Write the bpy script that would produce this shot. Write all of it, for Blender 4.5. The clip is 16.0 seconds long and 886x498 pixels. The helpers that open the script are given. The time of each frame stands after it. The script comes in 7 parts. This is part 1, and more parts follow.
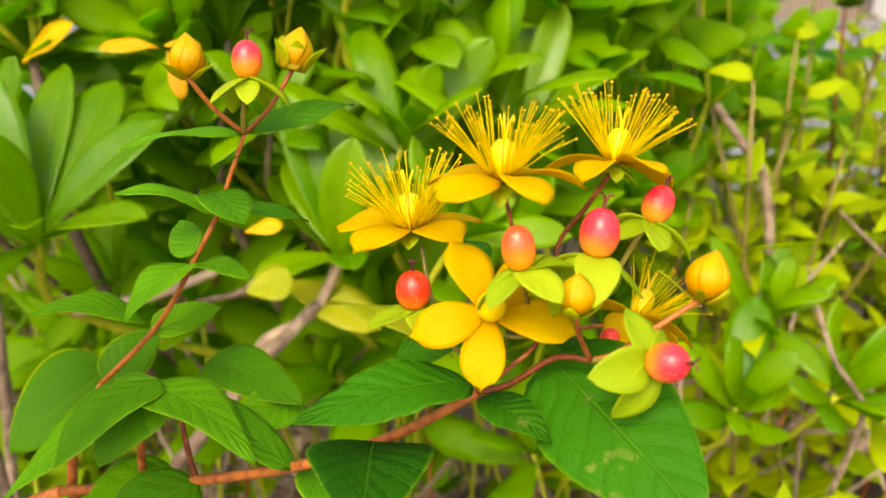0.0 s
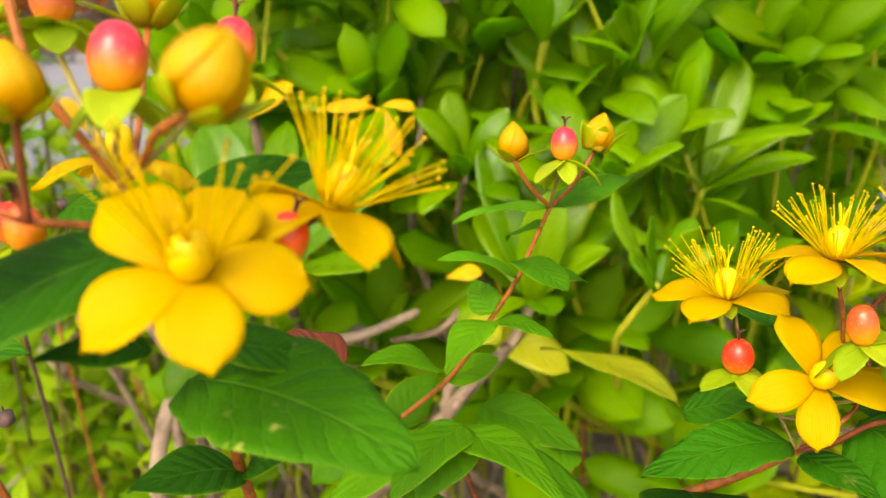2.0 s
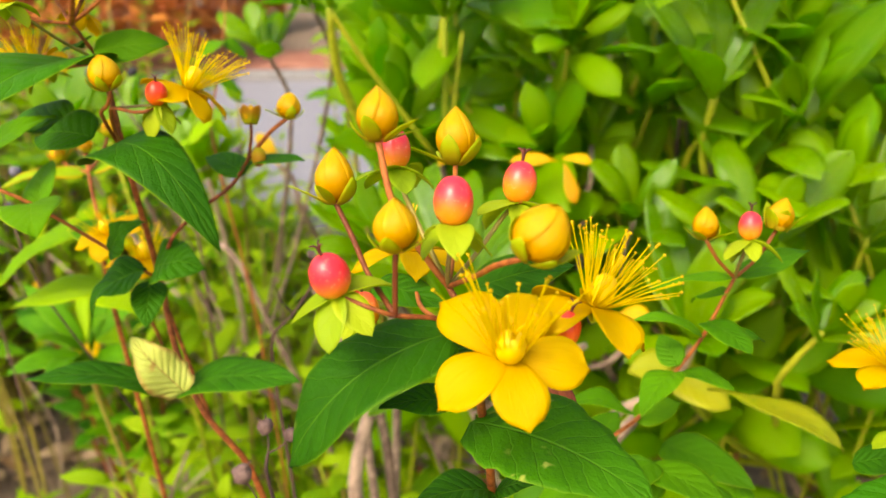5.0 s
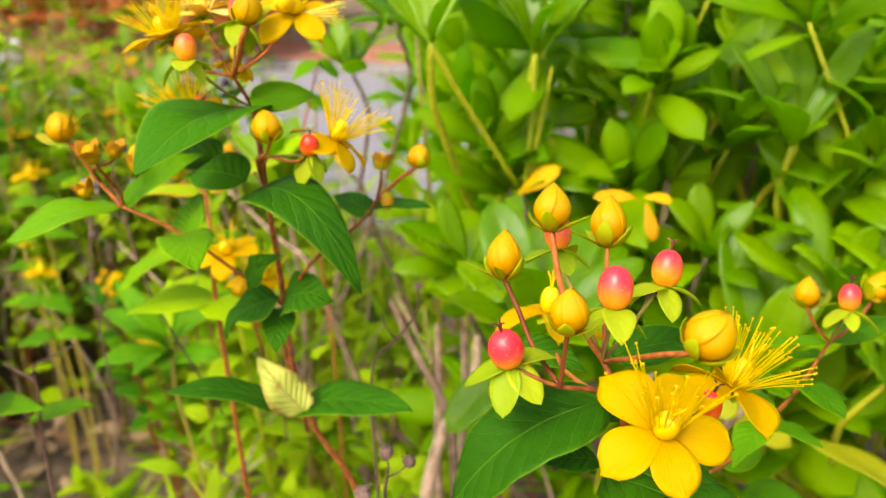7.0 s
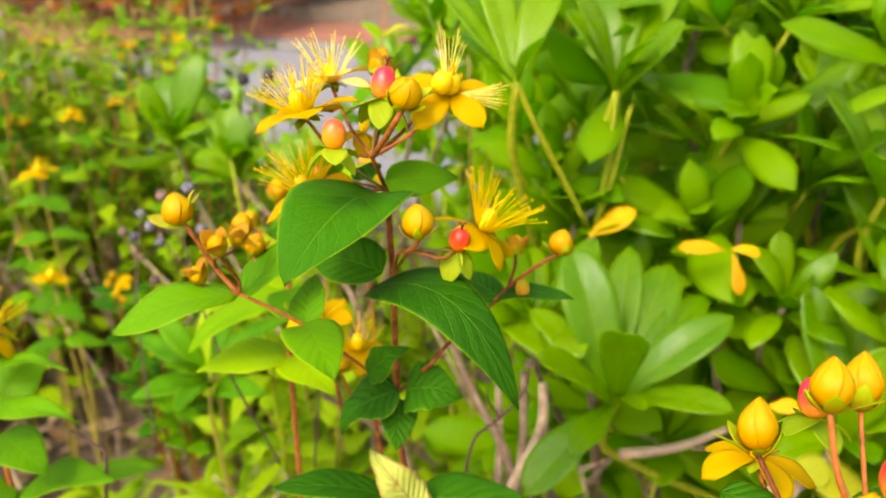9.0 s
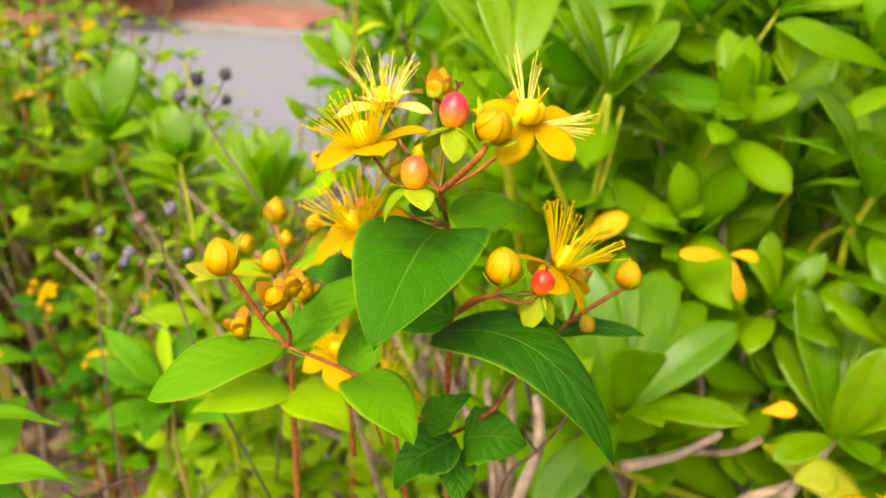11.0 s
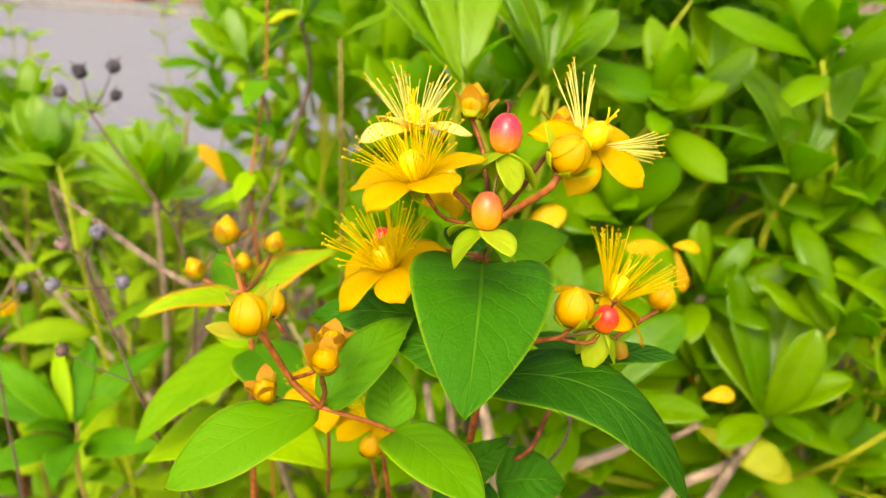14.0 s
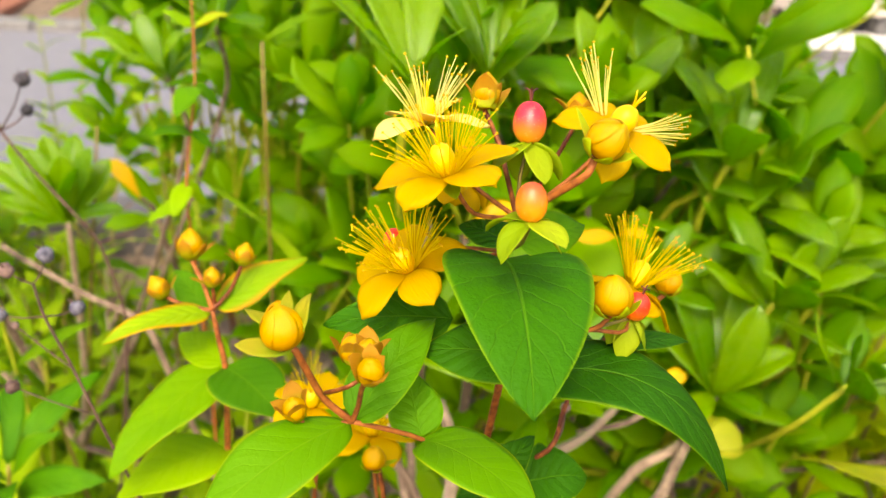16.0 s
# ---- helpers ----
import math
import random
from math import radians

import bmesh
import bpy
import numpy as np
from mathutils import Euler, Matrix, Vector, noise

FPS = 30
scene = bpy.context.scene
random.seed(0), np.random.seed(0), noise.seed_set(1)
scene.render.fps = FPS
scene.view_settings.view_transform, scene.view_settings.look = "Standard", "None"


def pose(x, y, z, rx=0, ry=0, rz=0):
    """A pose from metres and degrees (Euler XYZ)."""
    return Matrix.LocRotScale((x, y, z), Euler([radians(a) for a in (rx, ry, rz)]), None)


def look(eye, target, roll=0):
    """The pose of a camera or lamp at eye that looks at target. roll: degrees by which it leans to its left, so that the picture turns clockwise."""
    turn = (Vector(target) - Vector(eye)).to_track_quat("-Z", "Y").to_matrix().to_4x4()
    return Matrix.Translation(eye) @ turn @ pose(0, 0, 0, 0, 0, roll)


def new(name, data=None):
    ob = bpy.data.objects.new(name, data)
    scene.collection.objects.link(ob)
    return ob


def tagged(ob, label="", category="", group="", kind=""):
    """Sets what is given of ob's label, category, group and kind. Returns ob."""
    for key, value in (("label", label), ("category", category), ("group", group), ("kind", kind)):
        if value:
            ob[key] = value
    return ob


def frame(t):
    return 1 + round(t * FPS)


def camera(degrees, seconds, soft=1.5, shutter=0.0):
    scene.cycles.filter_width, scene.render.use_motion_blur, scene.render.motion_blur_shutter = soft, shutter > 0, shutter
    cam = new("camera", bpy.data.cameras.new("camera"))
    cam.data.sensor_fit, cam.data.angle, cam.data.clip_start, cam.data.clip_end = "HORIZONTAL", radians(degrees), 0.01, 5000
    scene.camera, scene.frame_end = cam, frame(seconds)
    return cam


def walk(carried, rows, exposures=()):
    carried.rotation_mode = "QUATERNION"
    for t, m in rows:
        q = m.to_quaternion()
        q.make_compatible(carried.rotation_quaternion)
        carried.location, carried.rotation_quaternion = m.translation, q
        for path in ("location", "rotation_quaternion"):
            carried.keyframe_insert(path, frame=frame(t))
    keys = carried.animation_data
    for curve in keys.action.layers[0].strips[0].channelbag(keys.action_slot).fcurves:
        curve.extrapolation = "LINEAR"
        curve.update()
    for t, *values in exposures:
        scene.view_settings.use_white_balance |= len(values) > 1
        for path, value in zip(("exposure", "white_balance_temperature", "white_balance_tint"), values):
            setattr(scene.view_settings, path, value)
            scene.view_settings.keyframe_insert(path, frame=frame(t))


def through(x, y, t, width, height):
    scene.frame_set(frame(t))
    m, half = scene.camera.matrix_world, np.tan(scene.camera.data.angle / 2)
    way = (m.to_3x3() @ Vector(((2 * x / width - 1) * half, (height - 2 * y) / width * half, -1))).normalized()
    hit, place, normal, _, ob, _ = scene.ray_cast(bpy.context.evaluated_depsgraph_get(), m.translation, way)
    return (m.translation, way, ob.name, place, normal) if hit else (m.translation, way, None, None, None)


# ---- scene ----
cam = camera(54.3, 16.0)
PATH = [
    (0, (0.00865, 0.00676, 0.76607), (-0.06012, 1.83173, -0.04924), 0.07),
    (0.5, (-0.00314, 0.0074, 0.7681), (-0.10694, 1.83183, -0.04472), -0.67),
    (1, (-0.02712, -0.00389, 0.77074), (-0.16444, 1.83248, -0.00958), -0.55),
    (1.5, (-0.03338, -0.0064, 0.77916), (-0.24714, 1.82391, 0.00181), -1.5),
    (2, (-0.04377, -0.01551, 0.78473), (-0.31652, 1.81699, 0.03138), -1.65),
    (2.5, (-0.05536, -0.02885, 0.79166), (-0.38446, 1.80435, 0.06292), -1.61),
    (3, (-0.05913, -0.0329, 0.80168), (-0.45554, 1.788, 0.07562), -2.75),
    (3.5, (-0.05497, -0.0411, 0.8049), (-0.51232, 1.77104, 0.09287), -3.34),
    (4, (-0.04737, -0.0424, 0.80982), (-0.57916, 1.74859, 0.09597), -4.19),
    (4.2, (-0.04944, -0.04656, 0.81053), (-0.59425, 1.74113, 0.09824), -4.02),
    (6.3, (-0.06619, -0.07084, 0.8318), (-0.7037, 1.68257, 0.11128), -2.3),
    (6.5, (-0.06896, -0.07627, 0.83381), (-0.70811, 1.68031, 0.12254), -1.42),
    (7, (-0.07889, -0.07952, 0.84221), (-0.72605, 1.66972, 0.12018), -1.0),
    (7.5, (-0.09226, -0.07619, 0.84637), (-0.74486, 1.66832, 0.11781), -0.53),
    (8, (-0.10918, -0.07108, 0.85438), (-0.75421, 1.67131, 0.11411), 0.09),
    (8.5, (-0.12471, -0.06509, 0.86172), (-0.74995, 1.67823, 0.1068), 0.6),
    (9, (-0.14323, -0.06145, 0.86726), (-0.73398, 1.68909, 0.10135), 1.03),
    (9.2, (-0.14929, -0.05971, 0.86722), (-0.72397, 1.69572, 0.10029), 1.33),
    (11.3, (-0.20421, -0.04231, 0.87275), (-0.54886, 1.75242, 0.06024), 2.16),
    (11.5, (-0.20902, -0.03874, 0.87215), (-0.53156, 1.75494, 0.04832), 2.2),
    (12, (-0.218, -0.03337, 0.87281), (-0.47951, 1.76486, 0.03734), 2.61),
    (12.5, (-0.22659, -0.03, 0.87556), (-0.42685, 1.77077, 0.02874), 3.08),
    (13, (-0.23721, -0.02827, 0.8756), (-0.37341, 1.77812, 0.02802), 3.57),
    (13.5, (-0.24422, -0.02589, 0.87621), (-0.32043, 1.78434, 0.02931), 3.92),
    (14, (-0.25208, -0.02421, 0.8747), (-0.27172, 1.79079, 0.03483), 4.1),
    (14.5, (-0.25774, -0.02299, 0.87321), (-0.21793, 1.79614, 0.04304), 4.16),
    (15, (-0.26549, -0.02487, 0.87356), (-0.16589, 1.79502, 0.05009), 4.03),
    (15.5, (-0.27371, -0.02459, 0.87181), (-0.11362, 1.79569, 0.05883), 3.74),
    (16, (-0.28297, -0.01605, 0.86804), (-0.0566, 1.79487, 0.04993), 3.6),
]
walk(cam, [(t, look(eye, target, roll)) for t, eye, target, roll in PATH])
# a phone held close: one fixed focus, slight blur before and behind it
cam.data.dof.use_dof = True
cam.data.dof.focus_distance = 0.198
cam.data.dof.aperture_fstop = 19.0

# ---- world and sun ----
SUN_UP, SUN_ROUND = radians(50), radians(196)
world = bpy.data.worlds.new("sky")
scene.world = world
world.use_nodes = True
sky = world.node_tree.nodes.new("ShaderNodeTexSky")
sky.sky_type, sky.sun_disc = "NISHITA", False
sky.air_density, sky.dust_density, sky.ozone_density = 1.0, 6.0, 0.5
sky.sun_elevation, sky.sun_rotation = SUN_UP, SUN_ROUND
world.node_tree.links.new(sky.outputs["Color"], world.node_tree.nodes["Background"].inputs["Color"])
world.node_tree.nodes["Background"].inputs["Strength"].default_value = 0.15
sun = new("sun", bpy.data.lights.new("sun", "SUN"))
sun.data.energy, sun.data.angle, sun.data.color = 0.55, radians(6.0), (1.0, 0.95, 0.86)
to_sun = Vector((math.sin(SUN_ROUND) * math.cos(SUN_UP), math.cos(SUN_ROUND) * math.cos(SUN_UP), math.sin(SUN_UP)))
sun.matrix_basis = look((0, 0, 3), Vector((0, 0, 3)) - to_sun)
scene.view_settings.exposure = 1.37
scene.view_settings.use_white_balance = True
scene.view_settings.white_balance_temperature = 7150

# ---- materials ----
def mixed(nt, fac, a, b):
    n = nt.nodes.new("ShaderNodeMix")
    n.data_type = "RGBA"
    for sock, v in ((n.inputs[0], fac), (n.inputs[6], a), (n.inputs[7], b)):
        if isinstance(v, bpy.types.NodeSocket):
            nt.links.new(v, sock)
        elif isinstance(v, (int, float)):
            sock.default_value = v
        else:
            sock.default_value = (*v, 1)
    return n.outputs[2]


def calc(nt, op, a, b=0.0, c=0.0, clamp=False):
    n = nt.nodes.new("ShaderNodeMath")
    n.operation, n.use_clamp = op, clamp
    for sock, v in zip(n.inputs, (a, b, c)):
        if isinstance(v, bpy.types.NodeSocket):
            nt.links.new(v, sock)
        else:
            sock.default_value = v
    return n.outputs[0]


def ramp(nt, value, low, high):
    n = nt.nodes.new("ShaderNodeMapRange")
    n.interpolation_type = "SMOOTHSTEP"
    nt.links.new(value, n.inputs[0])
    n.inputs[1].default_value, n.inputs[2].default_value = low, high
    return n.outputs[0]


def noisy(nt, scale, detail=3.0, coord="Object", vec=None, rough=0.55):
    n = nt.nodes.new("ShaderNodeTexNoise")
    n.inputs["Scale"].default_value, n.inputs["Detail"].default_value, n.inputs["Roughness"].default_value = scale, detail, rough
    if vec is None:
        vec = nt.nodes.new("ShaderNodeTexCoord").outputs[coord]
    nt.links.new(vec, n.inputs["Vector"])
    return n.outputs["Fac"]


def world_place(nt):
    return nt.nodes.new("ShaderNodeNewGeometry").outputs["Position"]


def blank(name):
    m = bpy.data.materials.new(name)
    m.use_nodes = True
    nt = m.node_tree
    return m, nt, nt.nodes["Principled BSDF"]


def finish(nt, bsdf, colour, rough, bump=None, strength=0.3, distance=0.0003, through_colour=None, through_amount=0.0, gloss=0.5):
    if isinstance(colour, bpy.types.NodeSocket):
        nt.links.new(colour, bsdf.inputs["Base Color"])
    else:
        bsdf.inputs["Base Color"].default_value = (*colour, 1)
    if isinstance(rough, bpy.types.NodeSocket):
        nt.links.new(rough, bsdf.inputs["Roughness"])
    else:
        bsdf.inputs["Roughness"].default_value = rough
    bsdf.inputs["Specular IOR Level"].default_value = gloss
    normal = None
    if bump is not None:
        b = nt.nodes.new("ShaderNodeBump")
        b.inputs["Strength"].default_value, b.inputs["Distance"].default_value = strength, distance
        nt.links.new(bump, b.inputs["Height"])
        normal = b.outputs[0]
        nt.links.new(normal, bsdf.inputs["Normal"])
    if through_amount > 0:
        t = nt.nodes.new("ShaderNodeBsdfTranslucent")
        if isinstance(through_colour, bpy.types.NodeSocket):
            nt.links.new(through_colour, t.inputs["Color"])
        else:
            t.inputs["Color"].default_value = (*through_colour, 1)
        if normal:
            nt.links.new(normal, t.inputs["Normal"])
        mx = nt.nodes.new("ShaderNodeMixShader")
        mx.inputs[0].default_value = through_amount
        nt.links.new(bsdf.outputs[0], mx.inputs[1])
        nt.links.new(t.outputs[0], mx.inputs[2])
        nt.links.new(mx.outputs[0], nt.nodes["Material Output"].inputs["Surface"])


def chance(nt):
    return nt.nodes.new("ShaderNodeObjectInfo").outputs["Random"]


def leaf_material(name, dark, light, vein, rough=0.45, gloss=0.5, slant=0.9, count=7.0, vein_amount=0.5, edge=None, spots=None, per_island=False, through=0.28, relief=0.5, rand_amount=0.7, edge_from=0.92):
    """A leaf blade: midrib and side veins along the blade's own u, v, mottling, paler rim, brown spots."""
    m, nt, bsdf = blank(name)
    uv = nt.nodes.new("ShaderNodeUVMap")
    uv.uv_map = "blade"
    sep = nt.nodes.new("ShaderNodeSeparateXYZ")
    nt.links.new(uv.outputs[0], sep.inputs[0])
    u, v = sep.outputs[0], sep.outputs[1]
    across = calc(nt, "ABSOLUTE", calc(nt, "MULTIPLY_ADD", v, 2.0, -1.0))
    place = world_place(nt)
    wob = noisy(nt, 160, 2.0, vec=place)
    rnd = nt.nodes.new("ShaderNodeNewGeometry").outputs["Random Per Island"] if per_island else chance(nt)
    side = calc(nt, "SUBTRACT", u, calc(nt, "MULTIPLY", calc(nt, "POWER", across, 0.8), slant / count * 2.2))
    side = calc(nt, "ADD", side, calc(nt, "MULTIPLY", wob, 0.09))
    cyc = calc(nt, "PINGPONG", calc(nt, "MULTIPLY", side, count), 0.5)
    side_vein = calc(nt, "SUBTRACT", 1.0, ramp(nt, cyc, 0.0, 0.055))
    mid = calc(nt, "SUBTRACT", 1.0, ramp(nt, across, 0.010, 0.038))
    veins = calc(nt, "MAXIMUM", mid, calc(nt, "MULTIPLY", side_vein, 0.42))
    tone = calc(nt, "ADD", calc(nt, "MULTIPLY", noisy(nt, 55, 4.0, vec=place), 0.75), calc(nt, "MULTIPLY", rnd, rand_amount))
    tone = ramp(nt, tone, 0.25, 1.0)
    col = mixed(nt, tone, dark, light)
    col = mixed(nt, calc(nt, "MULTIPLY", veins, vein_amount), col, vein)
    if edge is not None:
        col = mixed(nt, calc(nt, "MULTIPLY", ramp(nt, across, edge_from, 1.0), 0.6), col, edge)
    if spots is not None:
        sp = noisy(nt, 240, 2.0, vec=place)
        big = noisy(nt, 38, 2.0, vec=place)
        fac = calc(nt, "MULTIPLY", ramp(nt, sp, 0.60, 0.70), ramp(nt, big, 0.5, 0.66))
        col = mixed(nt, fac, col, spots)
    height = calc(nt, "SUBTRACT", calc(nt, "MULTIPLY", noisy(nt, 900, 3.0, vec=place), 0.75), calc(nt, "MULTIPLY", veins, 0.9))
    height = calc(nt, "ADD", height, calc(nt, "ADD", calc(nt, "MULTIPLY", cyc, 1.1), calc(nt, "MULTIPLY", noisy(nt, 150, 3.0, vec=place), 1.3)))
    bright = mixed(nt, 0.6, col, (light[0] * 1.18, light[1] * 1.33, light[2] * 0.7))
    rg = calc(nt, "MULTIPLY_ADD", noisy(nt, 120, 3.0, vec=place), 0.25, rough - 0.12)
    finish(nt, bsdf, col, rg, height, relief, 0.0006, bright, through, gloss)
    return m


def petal_material(name, base, tip, deep, through=0.3, rough=0.6, gloss=0.12):
    m, nt, bsdf = blank(name)
    uv = nt.nodes.new("ShaderNodeUVMap")
    uv.uv_map = "blade"
    sep = nt.nodes.new("ShaderNodeSeparateXYZ")
    nt.links.new(uv.outputs[0], sep.inputs[0])
    u, v = sep.outputs[0], sep.outputs[1]
    map_ = nt.nodes.new("ShaderNodeMapping")
    map_.inputs["Scale"].default_value = (3.0, 26.0, 1.0)
    nt.links.new(uv.outputs[0], map_.inputs["Vector"])
    streak = noisy(nt, 1.0, 3.0, vec=map_.outputs[0])
    place = world_place(nt)
    col = mixed(nt, ramp(nt, u, 0.05, 0.75), base, tip)
    col = mixed(nt, calc(nt, "MULTIPLY", ramp(nt, streak, 0.45, 0.72), 0.5), col, deep)
    col = mixed(nt, calc(nt, "MULTIPLY", ramp(nt, noisy(nt, 140, 3.0, vec=place), 0.5, 0.8), 0.3), col, deep)
    finish(nt, bsdf, col, rough, streak, 0.4, 0.0005, tip, through, gloss)
    return m


def plain_material(name, dark, light, rough, scale, bump=0.4, distance=0.0004, through=0.0, gloss=0.5, rand_amount=0.4, detail=5.0):
    m, nt, bsdf = blank(name)
    place = world_place(nt)
    n = noisy(nt, scale, detail, vec=place)
    tone = calc(nt, "ADD", n, calc(nt, "MULTIPLY", calc(nt, "SUBTRACT", chance(nt), 0.5), rand_amount))
    col = mixed(nt, ramp(nt, tone, 0.28, 0.75), dark, light)
    fine = noisy(nt, scale * 6, 3.0, vec=place)
    finish(nt, bsdf, col, rough, fine, bump, distance, light, through, gloss)
    return m


def berry_material(name, top, bottom, low=0.22, high=0.75):
    """Skin that ripens from the crown down: the tone follows the fruit's own length."""
    m, nt, bsdf = blank(name)
    tc = nt.nodes.new("ShaderNodeTexCoord")
    sep = nt.nodes.new("ShaderNodeSeparateXYZ")
    nt.links.new(tc.outputs["Generated"], sep.inputs[0])
    n = noisy(nt, 130, 3.0, vec=world_place(nt))
    h = calc(nt, "ADD", sep.outputs[2], calc(nt, "MULTIPLY_ADD", n, 0.35, -0.17))
    h = calc(nt, "ADD", h, calc(nt, "MULTIPLY_ADD", chance(nt), 0.3, -0.15))
    col = mixed(nt, ramp(nt, h, low, high), bottom, top)
    speck = noisy(nt, 1300, 2.0, vec=world_place(nt))
    col = mixed(nt, calc(nt, "MULTIPLY", ramp(nt, speck, 0.6, 0.75), 0.35), col, (1.0, 0.55, 0.3))
    finish(nt, bsdf, col, 0.3, speck, 0.08, 0.0002, None, 0.0, 0.5)
    bsdf.inputs["Subsurface Weight"].default_value = 0.25
    bsdf.inputs["Subsurface Radius"].default_value = (1.0, 0.35, 0.15)
    bsdf.inputs["Subsurface Scale"].default_value = 0.002
    return m


HYP_LEAF = leaf_material("hypericum_leaf", (0.014, 0.085, 0.0008), (0.036, 0.165, 0.0012), (0.16, 0.40, 0.012), 0.55, 0.11, 0.9, 7.0, 0.36, (0.26, 0.45, 0.006), None, relief=0.75)
# spots are wear; the darker green paints in the shade below the flower clusters
HYP_LEAF_WORN_SHADED = leaf_material("hypericum_leaf_worn_shaded", (0.010, 0.068, 0.0008), (0.028, 0.15, 0.0012), (0.12, 0.32, 0.012), 0.58, 0.09, 0.9, 8.0, 0.3, (0.12, 0.32, 0.008), (0.12, 0.20, 0.02), relief=0.8)
HYP_LEAF_MID = leaf_material("hypericum_leaf_mid", (0.05, 0.19, 0.001), (0.115, 0.335, 0.002), (0.22, 0.48, 0.015), 0.55, 0.13, 0.9, 7.0, 0.22, (0.30, 0.50, 0.006), None, through=0.38)
HYP_LEAF_SPOTTED = leaf_material("hypericum_leaf_spotted", (0.017, 0.092, 0.001), (0.045, 0.185, 0.002), (0.18, 0.42, 0.02), 0.55, 0.09, 0.9, 8.0, 0.3, (0.14, 0.32, 0.008), (0.34, 0.40, 0.06), relief=0.7)
HYP_LEAF_YOUNG = leaf_material("hypericum_leaf_young", (0.050, 0.18, 0.001), (0.12, 0.32, 0.002), (0.28, 0.46, 0.012), 0.52, 0.11, 0.9, 7.0, 0.16, (0.46, 0.55, 0.006), None, through=0.38, relief=0.28)
HYP_LEAF_LIME = leaf_material("hypericum_leaf_lime", (0.15, 0.34, 0.001), (0.30, 0.50, 0.002), (0.36, 0.54, 0.012), 0.52, 0.11, 0.9, 7.0, 0.16, (0.50, 0.50, 0.006), None, through=0.42, relief=0.3)
HYP_LEAF_REDDISH = leaf_material("hypericum_leaf_reddish", (0.22, 0.42, 0.002), (0.40, 0.56, 0.004), (0.44, 0.54, 0.02), 0.48, 0.2, 0.9, 7.0, 0.22, (0.90, 0.20, 0.004), None, through=0.42, edge_from=0.55)
HYP_LEAF_PALE = leaf_material("hypericum_leaf_pale", (0.30, 0.38, 0.04), (0.55, 0.60, 0.12), (0.38, 0.14, 0.04), 0.5, 0.4, 1.2, 9.0, 0.7, (0.32, 0.09, 0.02), (0.40, 0.13, 0.04), through=0.3, relief=0.9, edge_from=0.68)
HYP_LEAF_SCORCHED = leaf_material("hypericum_leaf_scorched", (0.20, 0.03, 0.012), (0.40, 0.11, 0.03), (0.03, 0.14, 0.01), 0.6, 0.3, 1.2, 6.0, 0.6, (0.06, 0.02, 0.01), (0.03, 0.15, 0.01), relief=0.8)
PIT_LEAF = leaf_material("pittosporum_leaf", (0.12, 0.31, 0.001), (0.27, 0.47, 0.002), (0.38, 0.56, 0.03), 0.27, 0.45, 0.9, 9.0, 0.6, (0.36, 0.58, 0.01), None, through=0.64, relief=0.26)
PIT_LEAF_FAR = leaf_material("pittosporum_leaf_far", (0.12, 0.34, 0.002), (0.29, 0.50, 0.004), (0.40, 0.60, 0.03), 0.42, 0.15, 0.9, 9.0, 0.3, (0.36, 0.58, 0.01), None, per_island=True, through=0.68, relief=0.16)
PIT_LEAF_YELLOW = leaf_material("pittosporum_leaf_yellow", (0.62, 0.33, 0.002), (0.78, 0.50, 0.004), (0.80, 0.60, 0.05), 0.4, 0.3, 0.9, 9.0, 0.3, (0.70, 0.40, 0.01), (0.40, 0.18, 0.02), through=0.4)
PIT_LEAF_TURNING = leaf_material("pittosporum_leaf_turning", (0.26, 0.32, 0.004), (0.46, 0.45, 0.01), (0.20, 0.36, 0.02), 0.42, 0.3, 0.9, 9.0, 0.5, (0.12, 0.28, 0.01), (0.12, 0.30, 0.01), through=0.35)
WEED_LEAF = leaf_material("weed_leaf", (0.11, 0.28, 0.002), (0.32, 0.48, 0.006), (0.40, 0.60, 0.03), 0.55, 0.12, 1.0, 6.0, 0.22, None, (0.48, 0.40, 0.02), per_island=True, through=0.5)
LIME_LEAF = leaf_material("lime_leaf", (0.22, 0.38, 0.002), (0.46, 0.55, 0.005), (0.50, 0.64, 0.03), 0.5, 0.12, 1.0, 6.0, 0.22, None, (0.70, 0.50, 0.004), per_island=True, through=0.52)
BRICK_LEAF = leaf_material("russet_leaf", (0.30, 0.07, 0.02), (0.62, 0.24, 0.04), (0.5, 0.3, 0.1), 0.55, 0.3, 1.0, 6.0, 0.3, None, None, per_island=True, through=0.3)
LITTER_LEAF = leaf_material("dry_leaf", (0.20, 0.11, 0.05), (0.55, 0.40, 0.24), (0.50, 0.38, 0.24), 0.75, 0.2, 1.0, 7.0, 0.4, None, None, per_island=True, through=0.1, relief=0.8)
SEPAL = leaf_material("sepal_green", (0.26, 0.40, 0.006), (0.40, 0.50, 0.012), (0.38, 0.50, 0.012), 0.5, 0.2, 0.6, 3.0, 0.06, (0.44, 0.53, 0.01), None, through=0.4, relief=0.2)
SEPAL_TIPPED = petal_material("sepal_green_red_tip", (0.24, 0.44, 0.006), (0.36, 0.37, 0.012), (0.42, 0.30, 0.02), 0.35, 0.5, 0.2)
SEPAL_RED = petal_material("sepal_red_tipped", (0.36, 0.46, 0.003), (0.50, 0.24, 0.010), (0.44, 0.28, 0.012), 0.35, 0.5, 0.2)
SEPAL_BUD = petal_material("sepal_streaked", (0.46, 0.32, 0.006), (0.42, 0.54, 0.004), (0.50, 0.36, 0.006), 0.4, 0.5, 0.2)
PETAL = petal_material("petal_yellow", (0.66, 0.41, 0.0), (0.69, 0.48, 0.0006), (0.64, 0.345, 0.0), 0.48)
